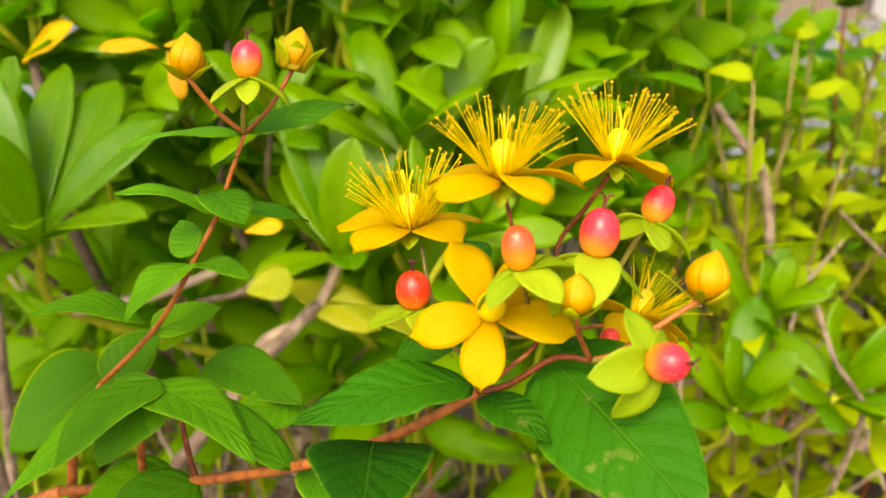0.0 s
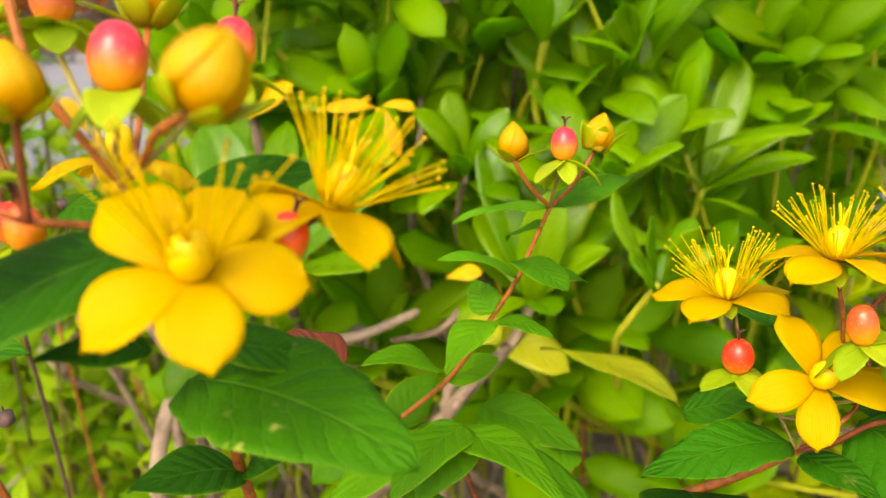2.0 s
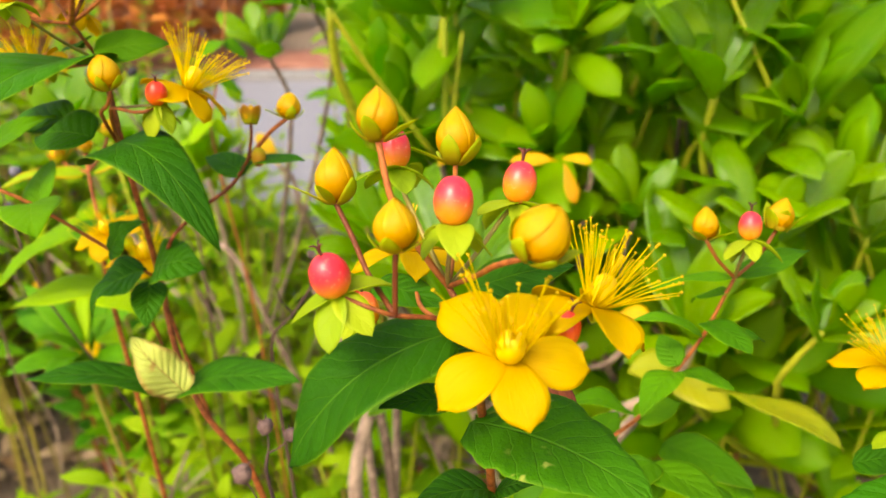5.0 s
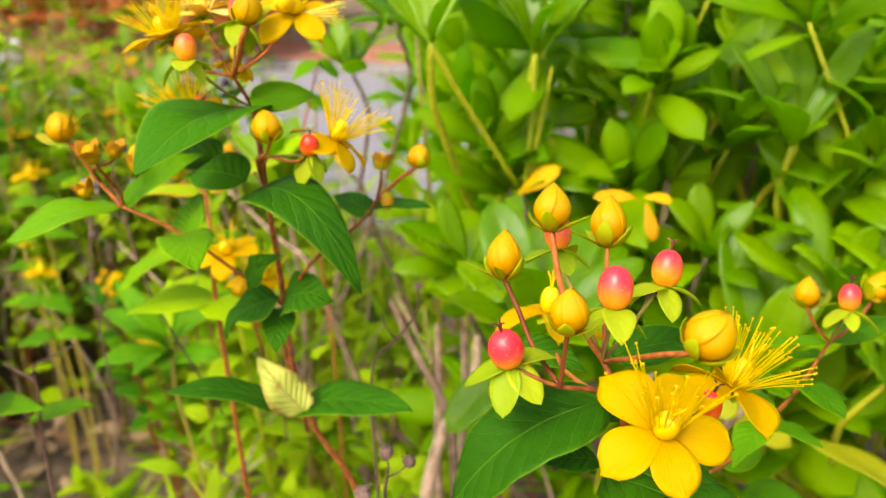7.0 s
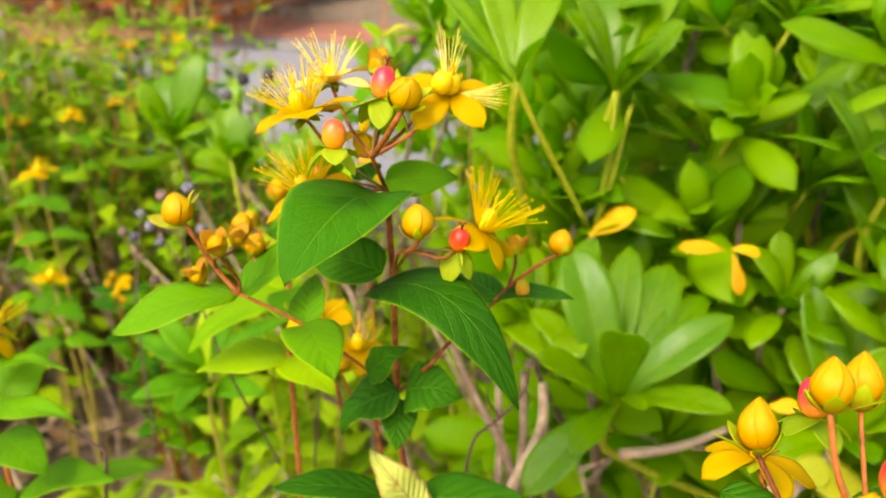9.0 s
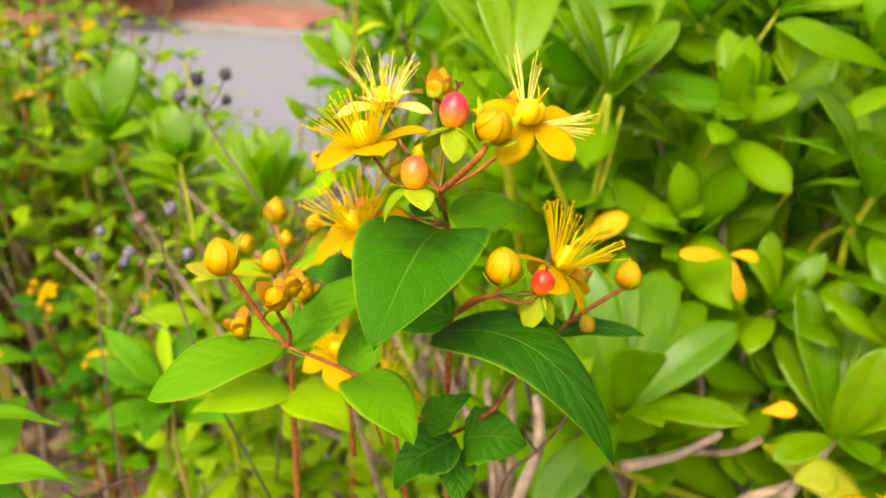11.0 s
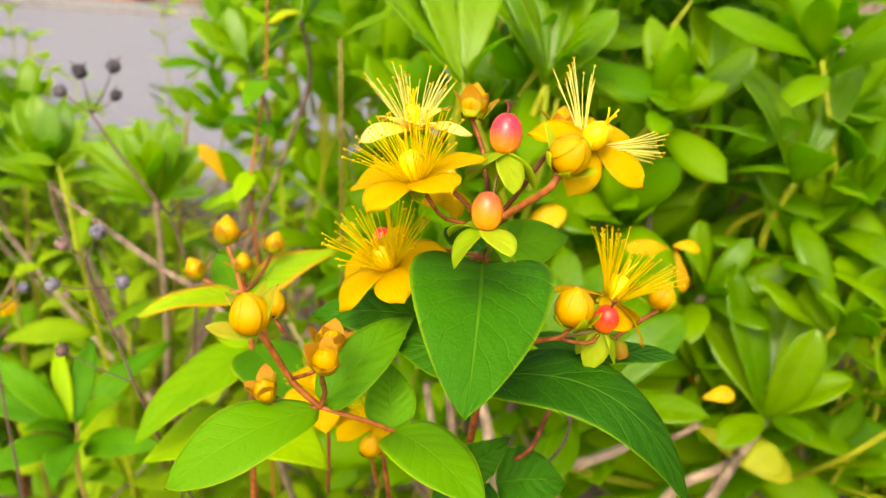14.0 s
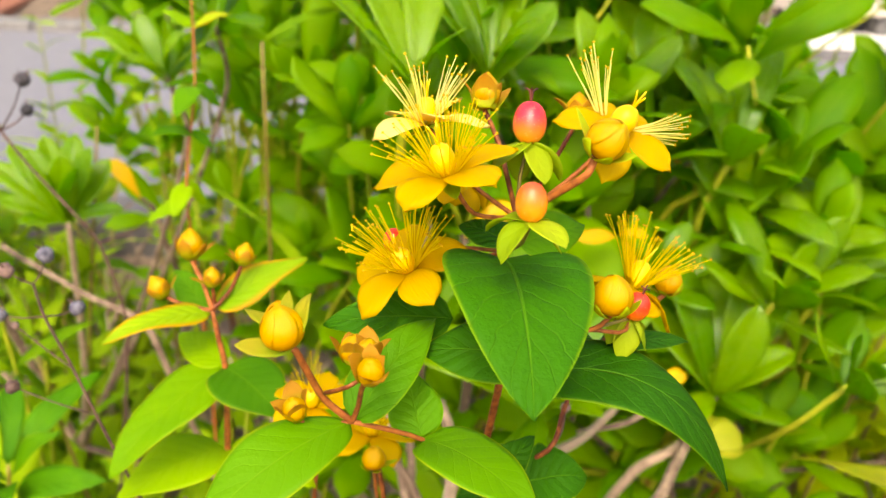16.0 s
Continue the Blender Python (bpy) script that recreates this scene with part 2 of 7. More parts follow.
PETAL_PALE = petal_material("petal_fading", (0.92, 0.58, 0.03), (0.95, 0.78, 0.22), (0.90, 0.50, 0.02))
FILAMENT = plain_material("filament_yellow", (0.82, 0.63, 0.003), (0.88, 0.74, 0.012), 0.5, 200, 0.1, through=0.6, gloss=0.12)
FILAMENT_PALE = plain_material("filament_pale", (0.95, 0.84, 0.16), (0.98, 0.93, 0.40), 0.5, 200, 0.1, through=0.6, gloss=0.15)
ANTHER = plain_material("anther_amber", (0.70, 0.42, 0.004), (0.82, 0.56, 0.012), 0.6, 900, 0.4, through=0.25, gloss=0.15)
OVARY = plain_material("ovary_yellow", (0.74, 0.46, 0.003), (0.80, 0.58, 0.008), 0.4, 160, 0.1, gloss=0.25)
BUD = petal_material("bud_yellow", (0.62, 0.30, 0.0003), (0.67, 0.415, 0.0006), (0.60, 0.25, 0.0), 0.32, 0.36, 0.22)
BERRY_PINK = berry_material("berry_pink", (0.70, 0.022, 0.042), (0.78, 0.25, 0.008), 0.15, 0.74)
BERRY_RED = berry_material("berry_red", (0.70, 0.03, 0.008), (0.74, 0.14, 0.004))
BERRY_ORANGE = berry_material("berry_orange", (0.72, 0.075, 0.018), (0.78, 0.26, 0.006), 0.25, 0.95)
STYLE = plain_material("style_brown", (0.05, 0.008, 0.004), (0.14, 0.03, 0.012), 0.6, 500)
STEM = plain_material("stem_red_brown", (0.13, 0.030, 0.007), (0.40, 0.125, 0.024), 0.5, 420, 0.4, gloss=0.3)
STEM_GREEN = plain_material("stem_green_brown", (0.17, 0.13, 0.02), (0.32, 0.26, 0.035), 0.5, 180, 0.3)
STEM_LIME = plain_material("stem_lime", (0.22, 0.28, 0.010), (0.42, 0.44, 0.02), 0.55, 180, 0.3, gloss=0.2)
BARK = plain_material("bark_grey_brown", (0.15, 0.10, 0.065), (0.44, 0.32, 0.22), 0.85, 120, 0.9, 0.0012)
TWIG_DEAD = plain_material("twig_dead", (0.045, 0.022, 0.016), (0.14, 0.075, 0.052), 0.85, 260, 0.8, 0.0006)
SEED_GREY = plain_material("seed_head_grey", (0.06, 0.058, 0.085), (0.22, 0.21, 0.26), 0.8, 420, 0.9, 0.0008)
SEED_DARK = plain_material("seed_head_dark", (0.025, 0.024, 0.03), (0.10, 0.09, 0.105), 0.85, 420, 0.9, 0.0008)
SEED_BROWN = plain_material("seed_head_brown", (0.09, 0.05, 0.04), (0.28, 0.18, 0.15), 0.8, 420, 0.9, 0.0008)
SOIL = plain_material("soil", (0.075, 0.052, 0.034), (0.28, 0.205, 0.14), 0.95, 30, 1.0, 0.01, detail=9.0)
ASPHALT = plain_material("asphalt", (0.19, 0.19, 0.215), (0.29, 0.29, 0.325), 0.9, 45, 0.7, 0.004, detail=9.0)
CONCRETE = plain_material("concrete", (0.11, 0.105, 0.105), (0.20, 0.195, 0.19), 0.85, 22, 0.6, 0.003, detail=8.0)
RED_EARTH = plain_material("red_earth", (0.26, 0.10, 0.06), (0.46, 0.22, 0.14), 0.95, 6, 0.9, 0.02, detail=9.0)
WHITE_WALL = plain_material("white_render", (0.72, 0.71, 0.68), (0.84, 0.83, 0.80), 0.8, 9, 0.4, 0.002, detail=7.0)
CREAM_WALL = plain_material("cream_render", (0.62, 0.52, 0.42), (0.76, 0.66, 0.55), 0.8, 9, 0.4, 0.002, detail=7.0)
# near-black that puts the shade of the wall's opening into the colour
OPENING_SHADE = plain_material("opening_shade_black", (0.015, 0.015, 0.017), (0.04, 0.04, 0.045), 0.5, 20, 0.3, 0.001)


# ---- shapes ----
PLACE = {}
SHARED = {}


def thing(name, at, label, category, group="", kind=""):
    ob = new(name)
    ob.empty_display_size = 0.01
    ob.location = at
    PLACE[ob.name] = Matrix.Translation(at)
    return tagged(ob, label, category, group, kind)


def part(name, mesh, parent, m=None, label="", kind=""):
    ob = new(name, mesh)
    m = m if m is not None else Matrix.Identity(4)
    if parent is not None:
        ob.parent = parent
        ob.matrix_parent_inverse = PLACE[parent.name].inverted()
    ob.matrix_basis = m
    PLACE[ob.name] = m
    return tagged(ob, label, kind=kind)


def mesh_of(name, verts, faces, mats, uvs=None, face_mats=None):
    me = bpy.data.meshes.new(name)
    me.from_pydata([tuple(v) for v in verts], [], faces)
    for mt in mats:
        me.materials.append(mt)
    me.polygons.foreach_set("use_smooth", [True] * len(me.polygons))
    if face_mats is not None:
        me.polygons.foreach_set("material_index", face_mats)
    if uvs is not None:
        layer = me.uv_layers.new(name="blade")
        idx = np.empty(len(me.loops), dtype=np.int32)
        me.loops.foreach_get("vertex_index", idx)
        layer.data.foreach_set("uv", np.asarray(uvs, dtype=np.float32)[idx].ravel())
    me.update()
    return me


def shell_arrays(nu, nv, fn, thick):
    """A thin closed blade: points, faces and blade coordinates. fn gives x, y, z for u in 0..1 along and v in -1..1 across."""
    U, V = np.meshgrid(np.linspace(0, 1, nu + 1), np.linspace(-1, 1, nv + 1), indexing="ij")
    pts = np.stack(fn(U, V), axis=-1)
    du, dv = np.gradient(pts, axis=0), np.gradient(pts, axis=1)
    n = np.cross(du, dv)
    ln = np.linalg.norm(n, axis=-1, keepdims=True)
    n = n / np.maximum(ln, 1e-12)
    rim = np.clip(1 - np.abs(V) ** 4, 0.15, 1)[..., None]
    half = n * thick / 2 * rim
    verts = np.concatenate([(pts + half).reshape(-1, 3), (pts - half).reshape(-1, 3)])
    w, k = nv + 1, (nu + 1) * (nv + 1)
    faces = []
    for i in range(nu):
        for j in range(nv):
            a, b, c, d = i * w + j, (i + 1) * w + j, (i + 1) * w + j + 1, i * w + j + 1
            faces.append((a, b, c, d))
            faces.append((k + d, k + c, k + b, k + a))
        a, b = i * w, (i + 1) * w
        faces.append((a, k + a, k + b, b))
        a, b = i * w + nv, (i + 1) * w + nv
        faces.append((a, b, k + b, k + a))
    for j in range(nv):
        faces.append((j, j + 1, k + j + 1, k + j))
        a = nu * w + j
        faces.append((a, k + a, k + a + 1, a + 1))
    uv = np.stack([U.ravel(), (V.ravel() + 1) / 2], axis=-1)
    return verts, faces, np.concatenate([uv, uv])


def shell(name, nu, nv, fn, thick, mat):
    v, f, uv = shell_arrays(nu, nv, fn, thick)
    return mesh_of(name, v, f, [mat], uv)


def ovate(u):
    return np.sin(np.pi * np.clip(u, 0, 1) ** 0.64) ** 0.85 + 0.02


def heart(u):
    return np.sin(np.pi * np.clip(u, 0, 1) ** 0.66) ** 0.72 + 0.006


def cordate(u):
    return np.sin(np.pi * np.clip(u, 0, 1) ** 0.66) ** 0.74 + 0.006


def broad(u):
    return np.sin(np.pi * np.clip(u, 0, 1) ** 0.74) ** 0.66 + 0.01


def spatulate(u):
    return np.clip(np.sin(np.pi * np.clip(u, 0, 1) ** 1.7), 0, 1) ** 0.56 * 0.96 + 0.05 * (1 - u)


def oval(u):
    return np.sin(np.pi * np.clip(u, 0, 1) ** 0.98) ** 0.6 + 0.008


def lance(u):
    return np.sin(np.pi * np.clip(u, 0, 1) ** 0.85) ** 0.9 + 0.03


def tube_arrays(points, r0, r1, sides=7, steps=4):
    """A tapered tube along a smooth line through the points, swollen a little at the ends."""
    p = [Vector(q) for q in points]
    line = []
    for i in range(len(p) - 1):
        a, b, c, d = p[max(i - 1, 0)], p[i], p[i + 1], p[min(i + 2, len(p) - 1)]
        for s in range(steps):
            t = s / steps
            near, ta, tb = (c - b).length, (c - a) * 0.5, (d - b) * 0.5
            ta, tb = ta * min(1.0, near / max(ta.length, 1e-9)), tb * min(1.0, near / max(tb.length, 1e-9))
            line.append(b * (1 - 3 * t * t + 2 * t ** 3) + c * (3 * t * t - 2 * t ** 3) + ta * (t - 2 * t * t + t ** 3) + tb * (t ** 3 - t * t))
    line.append(p[-1])
    verts, faces = [], []
    ref = Vector((0.31, 0.9, 0.29))
    for i, q in enumerate(line):
        along = (line[min(i + 1, len(line) - 1)] - line[max(i - 1, 0)]).normalized()
        x = along.cross(ref)
        if x.length < 0.05:
            x = along.cross(Vector((0.9, -0.2, 0.4)))
        x.normalize()
        y = along.cross(x)
        f = i / (len(line) - 1)
        r = r0 + (r1 - r0) * f
        for s in range(sides):
            a = 2 * math.pi * s / sides
            verts.append(q + x * (r * math.cos(a)) + y * (r * math.sin(a)))
    for i in range(len(line) - 1):
        for s in range(sides):
            a, b = i * sides + s, i * sides + (s + 1) % sides
            faces.append((a, b, b + sides, a + sides))
    faces.append(tuple(reversed(range(sides))))
    e = (len(line) - 1) * sides
    faces.append(tuple(range(e, e + sides)))
    return verts, faces


def stem(parent, points, r0, r1, mat=None, name="stem", sides=8, label=""):
    v, f = tube_arrays(points, r0, r1, sides)
    return part(name, mesh_of(name, v, f, [mat or STEM]), parent, label=label)


def joined(pieces):
    verts, faces, uvs, mats, at = [], [], [], [], 0
    for v, f, uv, mi in pieces:
        v = [tuple(q) for q in v]
        verts += v
        faces += [tuple(i + at for i in face) for face in f]
        uvs += [tuple(q) for q in uv] if uv is not None else [(0.5, 0.5)] * len(v)
        mats += [mi] * len(f)
        at += len(v)
    return verts, faces, uvs, mats


def lathe(profile, sides, lobes=0, depth=0.0, twist=0.0):
    """Rings (radius, height) round z, with lobes that wind round it."""
    verts, faces, uvs = [], [], []
    n = len(profile)
    for i, (r, z) in enumerate(profile):
        for s in range(sides):
            a = 2 * math.pi * s / sides
            k = 1.0
            if lobes:
                ph = (a / (2 * math.pi) * lobes + twist * z) % 1.0
                k = 1 + depth * (ph - 0.5) * math.sin(math.pi * i / (n - 1))
            verts.append((r * k * math.cos(a), r * k * math.sin(a), z))
            uvs.append((i / (n - 1), s / sides))
    for i in range(n - 1):
        for s in range(sides):
            a, b = i * sides + s, i * sides + (s + 1) % sides
            faces.append((a, b, b + sides, a + sides))
    faces.append(tuple(reversed(range(sides))))
    faces.append(tuple(range((n - 1) * sides, n * sides)))
    return verts, faces, uvs


def upright(at, axis, spin=0.0, size=1.0):
    q = Vector(axis).normalized().to_track_quat("Z", "Y")
    return Matrix.Translation(at) @ q.to_matrix().to_4x4() @ Matrix.Rotation(radians(spin), 4, "Z") @ Matrix.Scale(size, 4)


def petal_mesh(k, mat):
    key = ("petal", k, mat.name)
    if key not in SHARED:
        rng = random.Random(40 + k)
        skew, drop, cup, ripple = rng.uniform(-0.07, 0.09), rng.uniform(0.02, 0.22), rng.uniform(0.02, 0.2), rng.uniform(0, 6.28)
        def fn(u, v):
            w = 0.33 * np.clip(np.sin(np.pi * np.clip(u, 0, 1) ** 1.55), 0, 1) ** 0.5 + 0.075 * (1 - u) + 0.008
            x = u * (1 - 0.05 * v * v)
            y = v * w + skew * np.sin(np.pi * u)
            z = 0.30 * u * (1 - u) + cup * w * v * v - drop * u ** 2.4 + 0.02 * np.sin(5 * u + 3 * v + ripple) * u
            return x, y, z
        SHARED[key] = shell("petal", 12, 8, fn, 0.022, mat)
    return SHARED[key]


def sepal_mesh(k, mat):
    key = ("sepal", k, mat.name)
    if key not in SHARED:
        rng = random.Random(90 + k)
        arch, cup, wide = rng.uniform(-0.02, 0.2), rng.uniform(0.15, 0.45), rng.uniform(0.25, 0.30)
        def fn(u, v):
            w = wide * np.sin(np.pi * np.clip(0.09 + 0.91 * u, 0, 1) ** 0.95) ** 0.62
            return u, v * w, arch * u * (1 - u) * 2 - 0.16 * u * u + cup * w * v * v
        SHARED[key] = shell("sepal", 9, 6, fn, 0.035, mat)
    return SHARED[key]


def berry_mesh(k, mat):
    key = ("berry", k, mat.name)
    if key not in SHARED:
        fat = (0.355, 0.39, 0.43)[k % 3]
        prof = [(fat * math.sin(math.pi * i / 14) ** 0.88 * (1.05 - 0.12 * (i / 14)) + 0.015, 0.5 - 0.5 * math.cos(math.pi * i / 14)) for i in range(15)]
        v, f, uv = lathe(prof, 20, 3, 0.02)
        SHARED[key] = mesh_of("berry", v, f, [mat], uv)
    return SHARED[key]


def style_mesh():
    key = "style"
    if key not in SHARED:
        v, f = tube_arrays([(0, 0, -0.05), (0.02, 0, 0.16), (0.07, 0, 0.27), (0.17, 0, 0.30)], 0.036, 0.022, 5, 2)
        SHARED[key] = mesh_of("style", v, f, [STYLE])
    return SHARED[key]


def bud_radius(fat, t):
    t = np.clip(t, 0.0, 1.0)
    return fat * 1.03 * np.sin(np.pi * t ** 0.80) ** ((0.62 + 0.3 * t) if fat < 0.43 else (0.56 + 0.08 * t)) + 0.006


BUD_FAT = (0.34, 0.37, 0.40, 0.45)


def bud_mesh(k, mat):
    """Five petals wound over one another, each edge standing a little proud of the next."""
    key = ("bud", k, mat.name)
    if key not in SHARED:
        fat, twist = BUD_FAT[k % 4], (0.9 if k % 2 else -0.75)
        pieces = []
        for p in range(5):
            def fn(u, v):
                ph = (v + 1) / 2 * 1.22 - 0.22
                t = u * 0.995 + 0.003
                a = 2 * np.pi / 5 * (p + ph * (1.0 if k % 2 else -1.0)) + twist * t
                r = bud_radius(fat, t) * (1 + ((0.03 + 0.012 * (p % 3)) * (ph - 0.62) - 0.05 * np.clip(ph - 0.75, 0, 1) ** 2) * np.sin(np.pi * t) ** 0.6)
                return r * np.cos(a), r * np.sin(a), t + 0.02 * (ph - 0.5) * t
            pieces.append((*shell_arrays(14, 10, fn, 0.005), 0))
        v, f, uv, mi = joined(pieces)
        SHARED[key] = mesh_of("bud", v, f, [mat], uv)
    return SHARED[key]


def hugging_sepal(fat, flare, k, mat):
    """A sepal that cups the foot of a bud and bends outwards by flare."""
    key = ("hugging", fat, flare, k, mat.name)
    if key not in SHARED:
        wide = (0.46, 0.58, 0.52, 0.62)[k % 4]
        def fn(u, v):
            t = u * (0.52 - 0.20 * flare)
            r = bud_radius(BUD_FAT[fat % 4], np.clip(t, 0.012, 1)) * (1.0 + 0.02 * u) + 0.045 + flare * u ** 1.7 * 0.62
            w = wide * np.sin(np.pi * np.clip(0.10 + 0.90 * u, 0, 1) ** 0.8) ** 0.75 * (1 - 0.35 * flare) * 0.36
            s = v * w
            bend = (0.30 + 0.25 * flare) * s * s
            return r - bend * 2.0 / (r + 0.3) * (1 - flare), s, t - 0.045 + 0.25 * flare * np.abs(s)
        SHARED[key] = shell("sepal", 9, 5, fn, 0.03, mat)
    return SHARED[key]


def sepals(parent, at, axis, size, cup, mat=None, count=5, spin=0.0, seed=0, ring=0.0, slim=1.0, loose=14.0):
    rng = random.Random(seed)
    for k in range(count):
        m = upright(at, axis, spin + 360 / count * k + rng.uniform(-12, 12), size * rng.uniform(0.82, 1.12))
        m = m @ Matrix.Translation((ring / size, 0, 0)) @ Matrix.Rotation(-radians(cup + rng.uniform(-loose, loose)), 4, "Y") @ Matrix.Diagonal((1, slim, 1, 1))
        part("sepal", sepal_mesh((seed + k) % 4, mat or SEPAL), parent, m)


def berry(parent, base, axis, length, tone=None, fat=1, cup=5.0, sepal=0.9, spin=0.0, seed=0, style=True, sepal_mat=None, label=""):
    """A capsule on its spread sepals. base: where the stalk meets it."""
    ob = part("berry", berry_mesh(fat, tone or BERRY_PINK), parent, upright(base, axis, spin, length), label)
    if style:
        top = Vector(base) + Vector(axis).normalized() * length * 0.99
        for k in range(3):
            part("style", style_mesh(), ob, upright(top, axis, spin * 1.7 + 120 * k, length), "dry brown style")
    if sepal > 0:
        sepals(ob, Vector(base) + Vector(axis).normalized() * length * 0.02, axis, length * sepal * 1.38, cup - 8, sepal_mat, 5, spin, seed, length * 0.05, 1.15, 18.0)
    return ob


def bud(parent, base, axis, length, fat=1, cup=35.0, sepal=0.6, spin=0.0, seed=0, sepal_mat=None, label=""):
    ob = part("bud", bud_mesh(fat, BUD), parent, upright(base, axis, spin, length), label)
    if sepal > 0 and cup >= 45:
        sepals(ob, Vector(base), axis, length * (0.62 + 0.30 * sepal), 74, sepal_mat or SEPAL_BUD, 5, spin, seed, length * 0.30, 1.30, 12.0)
    elif sepal > 0:
        rng = random.Random(seed)
        flares = [0.0, 0.75, 0.12, 0.95, 0.35] if cup > 25 else [0.0, 0.2, 0.05, 0.35, 0.1]
        s = 0.62 + 0.62 * sepal
        for k in range(5):
            m = upright(base, axis, spin + 72 * k + rng.uniform(-9, 9), length) @ Matrix.Diagonal((1.0, 1.0 + 0.6 * (s - 1), s * rng.uniform(0.88, 1.12), 1))
            part("sepal", hugging_sepal(fat, flares[(k * 2 + seed) % 5], (seed + k) % 4, sepal_mat or SEPAL_BUD), ob, m)
    return ob


def stamen_arrays(k):
    rng = random.Random(60 + k)
    bow, sway = rng.uniform(0.0, 0.05), rng.uniform(-0.03, 0.03)
    tip = Vector((bow * 1.3, sway, 1.0))
    v, f = tube_arrays([(0, 0, 0), (-bow * 0.35, sway * 0.4, 0.55), tip], 0.0100, 0.0062, 4, 3)
    r = rng.uniform(0.023, 0.030)
    ball = [(tip + Vector(d) * r) for d in ((1, 0, 0), (0, 1, 0), (-1, 0, 0), (0, -1, 0), (0, 0, 0.8), (0, 0, -0.8))]
    return [(v, f, None, 0), (ball, [(0, 1, 4), (1, 2, 4), (2, 3, 4), (3, 0, 4), (1, 0, 5), (2, 1, 5), (3, 2, 5), (0, 3, 5)], None, 1)]


def stamen_mesh(k, pale):
    key = ("stamen", k, pale)
    if key not in SHARED:
        v, f, uv, mi = joined(stamen_arrays(k))
        SHARED[key] = mesh_of("stamen", v, f, [FILAMENT_PALE if pale else FILAMENT, ANTHER], uv, mi)
    return SHARED[key]


def stamen_brush(parent, at, axis, reach, seed, count, spread, length, pale=False, gap=0.0, ring=0.15):
    """The brush of stamens: each one leans out from a ring round the ovary."""
    rng = random.Random(seed)
    for _ in range(count):
        turn = rng.uniform(0, 360)
        lean = spread * math.sqrt(rng.uniform(0.02, 1.0))
        ln = length * rng.uniform(0.78, 1.1)
        k = rng.randrange(8)
        if gap and turn < gap:
            continue
        m = upright(at, axis, turn, reach) @ Matrix.Translation((ring, 0, 0.03)) @ Matrix.Rotation(radians(lean), 4, "Y") @ Matrix.Scale(ln, 4)
        part("stamen", stamen_mesh(k, pale), parent, m)


def stamen_tuft(parent, at, axis, reach, seed, count, spread, length):
    """The same, joined, for flowers too far off to tell their stamens apart."""
    rng = random.Random(seed)
    pieces = []
    for _ in range(count):
        m = Matrix.Rotation(rng.uniform(0, 6.28), 4, "Z") @ Matrix.Translation((0.15, 0, 0.03)) @ Matrix.Rotation(radians(spread * math.sqrt(rng.random())), 4, "Y") @ Matrix.Scale(length * rng.uniform(0.78, 1.1), 4)
        for v, f, uv, mi in stamen_arrays(rng.randrange(8)):
            pieces.append(([m @ Vector(q) for q in v], f, uv, mi))
    v, f, uv, mi = joined(pieces)
    part("stamen_tuft", mesh_of("stamen_tuft", v, f, [FILAMENT, ANTHER], uv, mi), parent, upright(at, axis, 0, reach), kind="stuff")


def ovary_mesh(mat):
    key = ("ovary", mat.name)
    if key not in SHARED:
        prof = [(0.17 * math.sin(math.pi * i / 10) ** 0.8 + 0.012, 0.23 - 0.25 * math.cos(math.pi * i / 10)) for i in range(11)]
        v, f, uv = lathe(prof, 14)
        pieces = [(v, f, uv, 0)]
        for k in range(3):
            a = 2.1 * k
            c, s = math.cos(a), math.sin(a)
            pieces.append((*tube_arrays([(0.01 * c, 0.01 * s, 0.44), (0.03 * c, 0.03 * s, 0.6), (0.10 * c, 0.10 * s, 0.78)], 0.024, 0.014, 5, 2), None, 0))
        v, f, uv, mi = joined(pieces)
        SHARED[key] = mesh_of("flower", v, f, [mat], uv)
    return SHARED[key]


def flower(parent, at, axis, reach, spin=0.0, cup=8.0, stamens=75, spread=48.0, length=0.82, seed=0, petals=5, mat=None, pale=False, gap=0.0, sepal=0.42, sepal_cup=-12.0, wide=1.0, stamen_axis=None, tuft=False, label=""):
    """An open flower: ovary and styles, petals, sepals and the brush of stamens. reach: a petal's length."""
    rng = random.Random(seed)
    ob = part("flower", ovary_mesh(OVARY), parent, upright(at, axis, spin, reach), label)
    for k in range(petals):
        m = upright(at, axis, spin + 72 * k + rng.uniform(-7, 7), reach * rng.uniform(0.9, 1.06))
        m = m @ Matrix.Rotation(-radians(cup + rng.uniform(-10, 10)), 4, "Y") @ Matrix.Rotation(radians(rng.uniform(-14, 14)), 4, "X") @ Matrix.Translation((0.07, 0, 0)) @ Matrix.Diagonal((1, wide, 1, 1))
        part("petal", petal_mesh((seed + k) % 6, mat or PETAL), ob, m)
    if sepal > 0:
        sepals(ob, Vector(at) - Vector(axis).normalized() * reach * 0.05, axis, reach * sepal, sepal_cup, None, 5, spin + 36, seed)
    if tuft:
        stamen_tuft(ob, at, axis, reach, seed + 7, stamens, spread, length)
    elif stamens:
        stamen_brush(ob, at, stamen_axis or axis, reach, seed + 7, stamens, spread, length, pale, gap)
    return ob


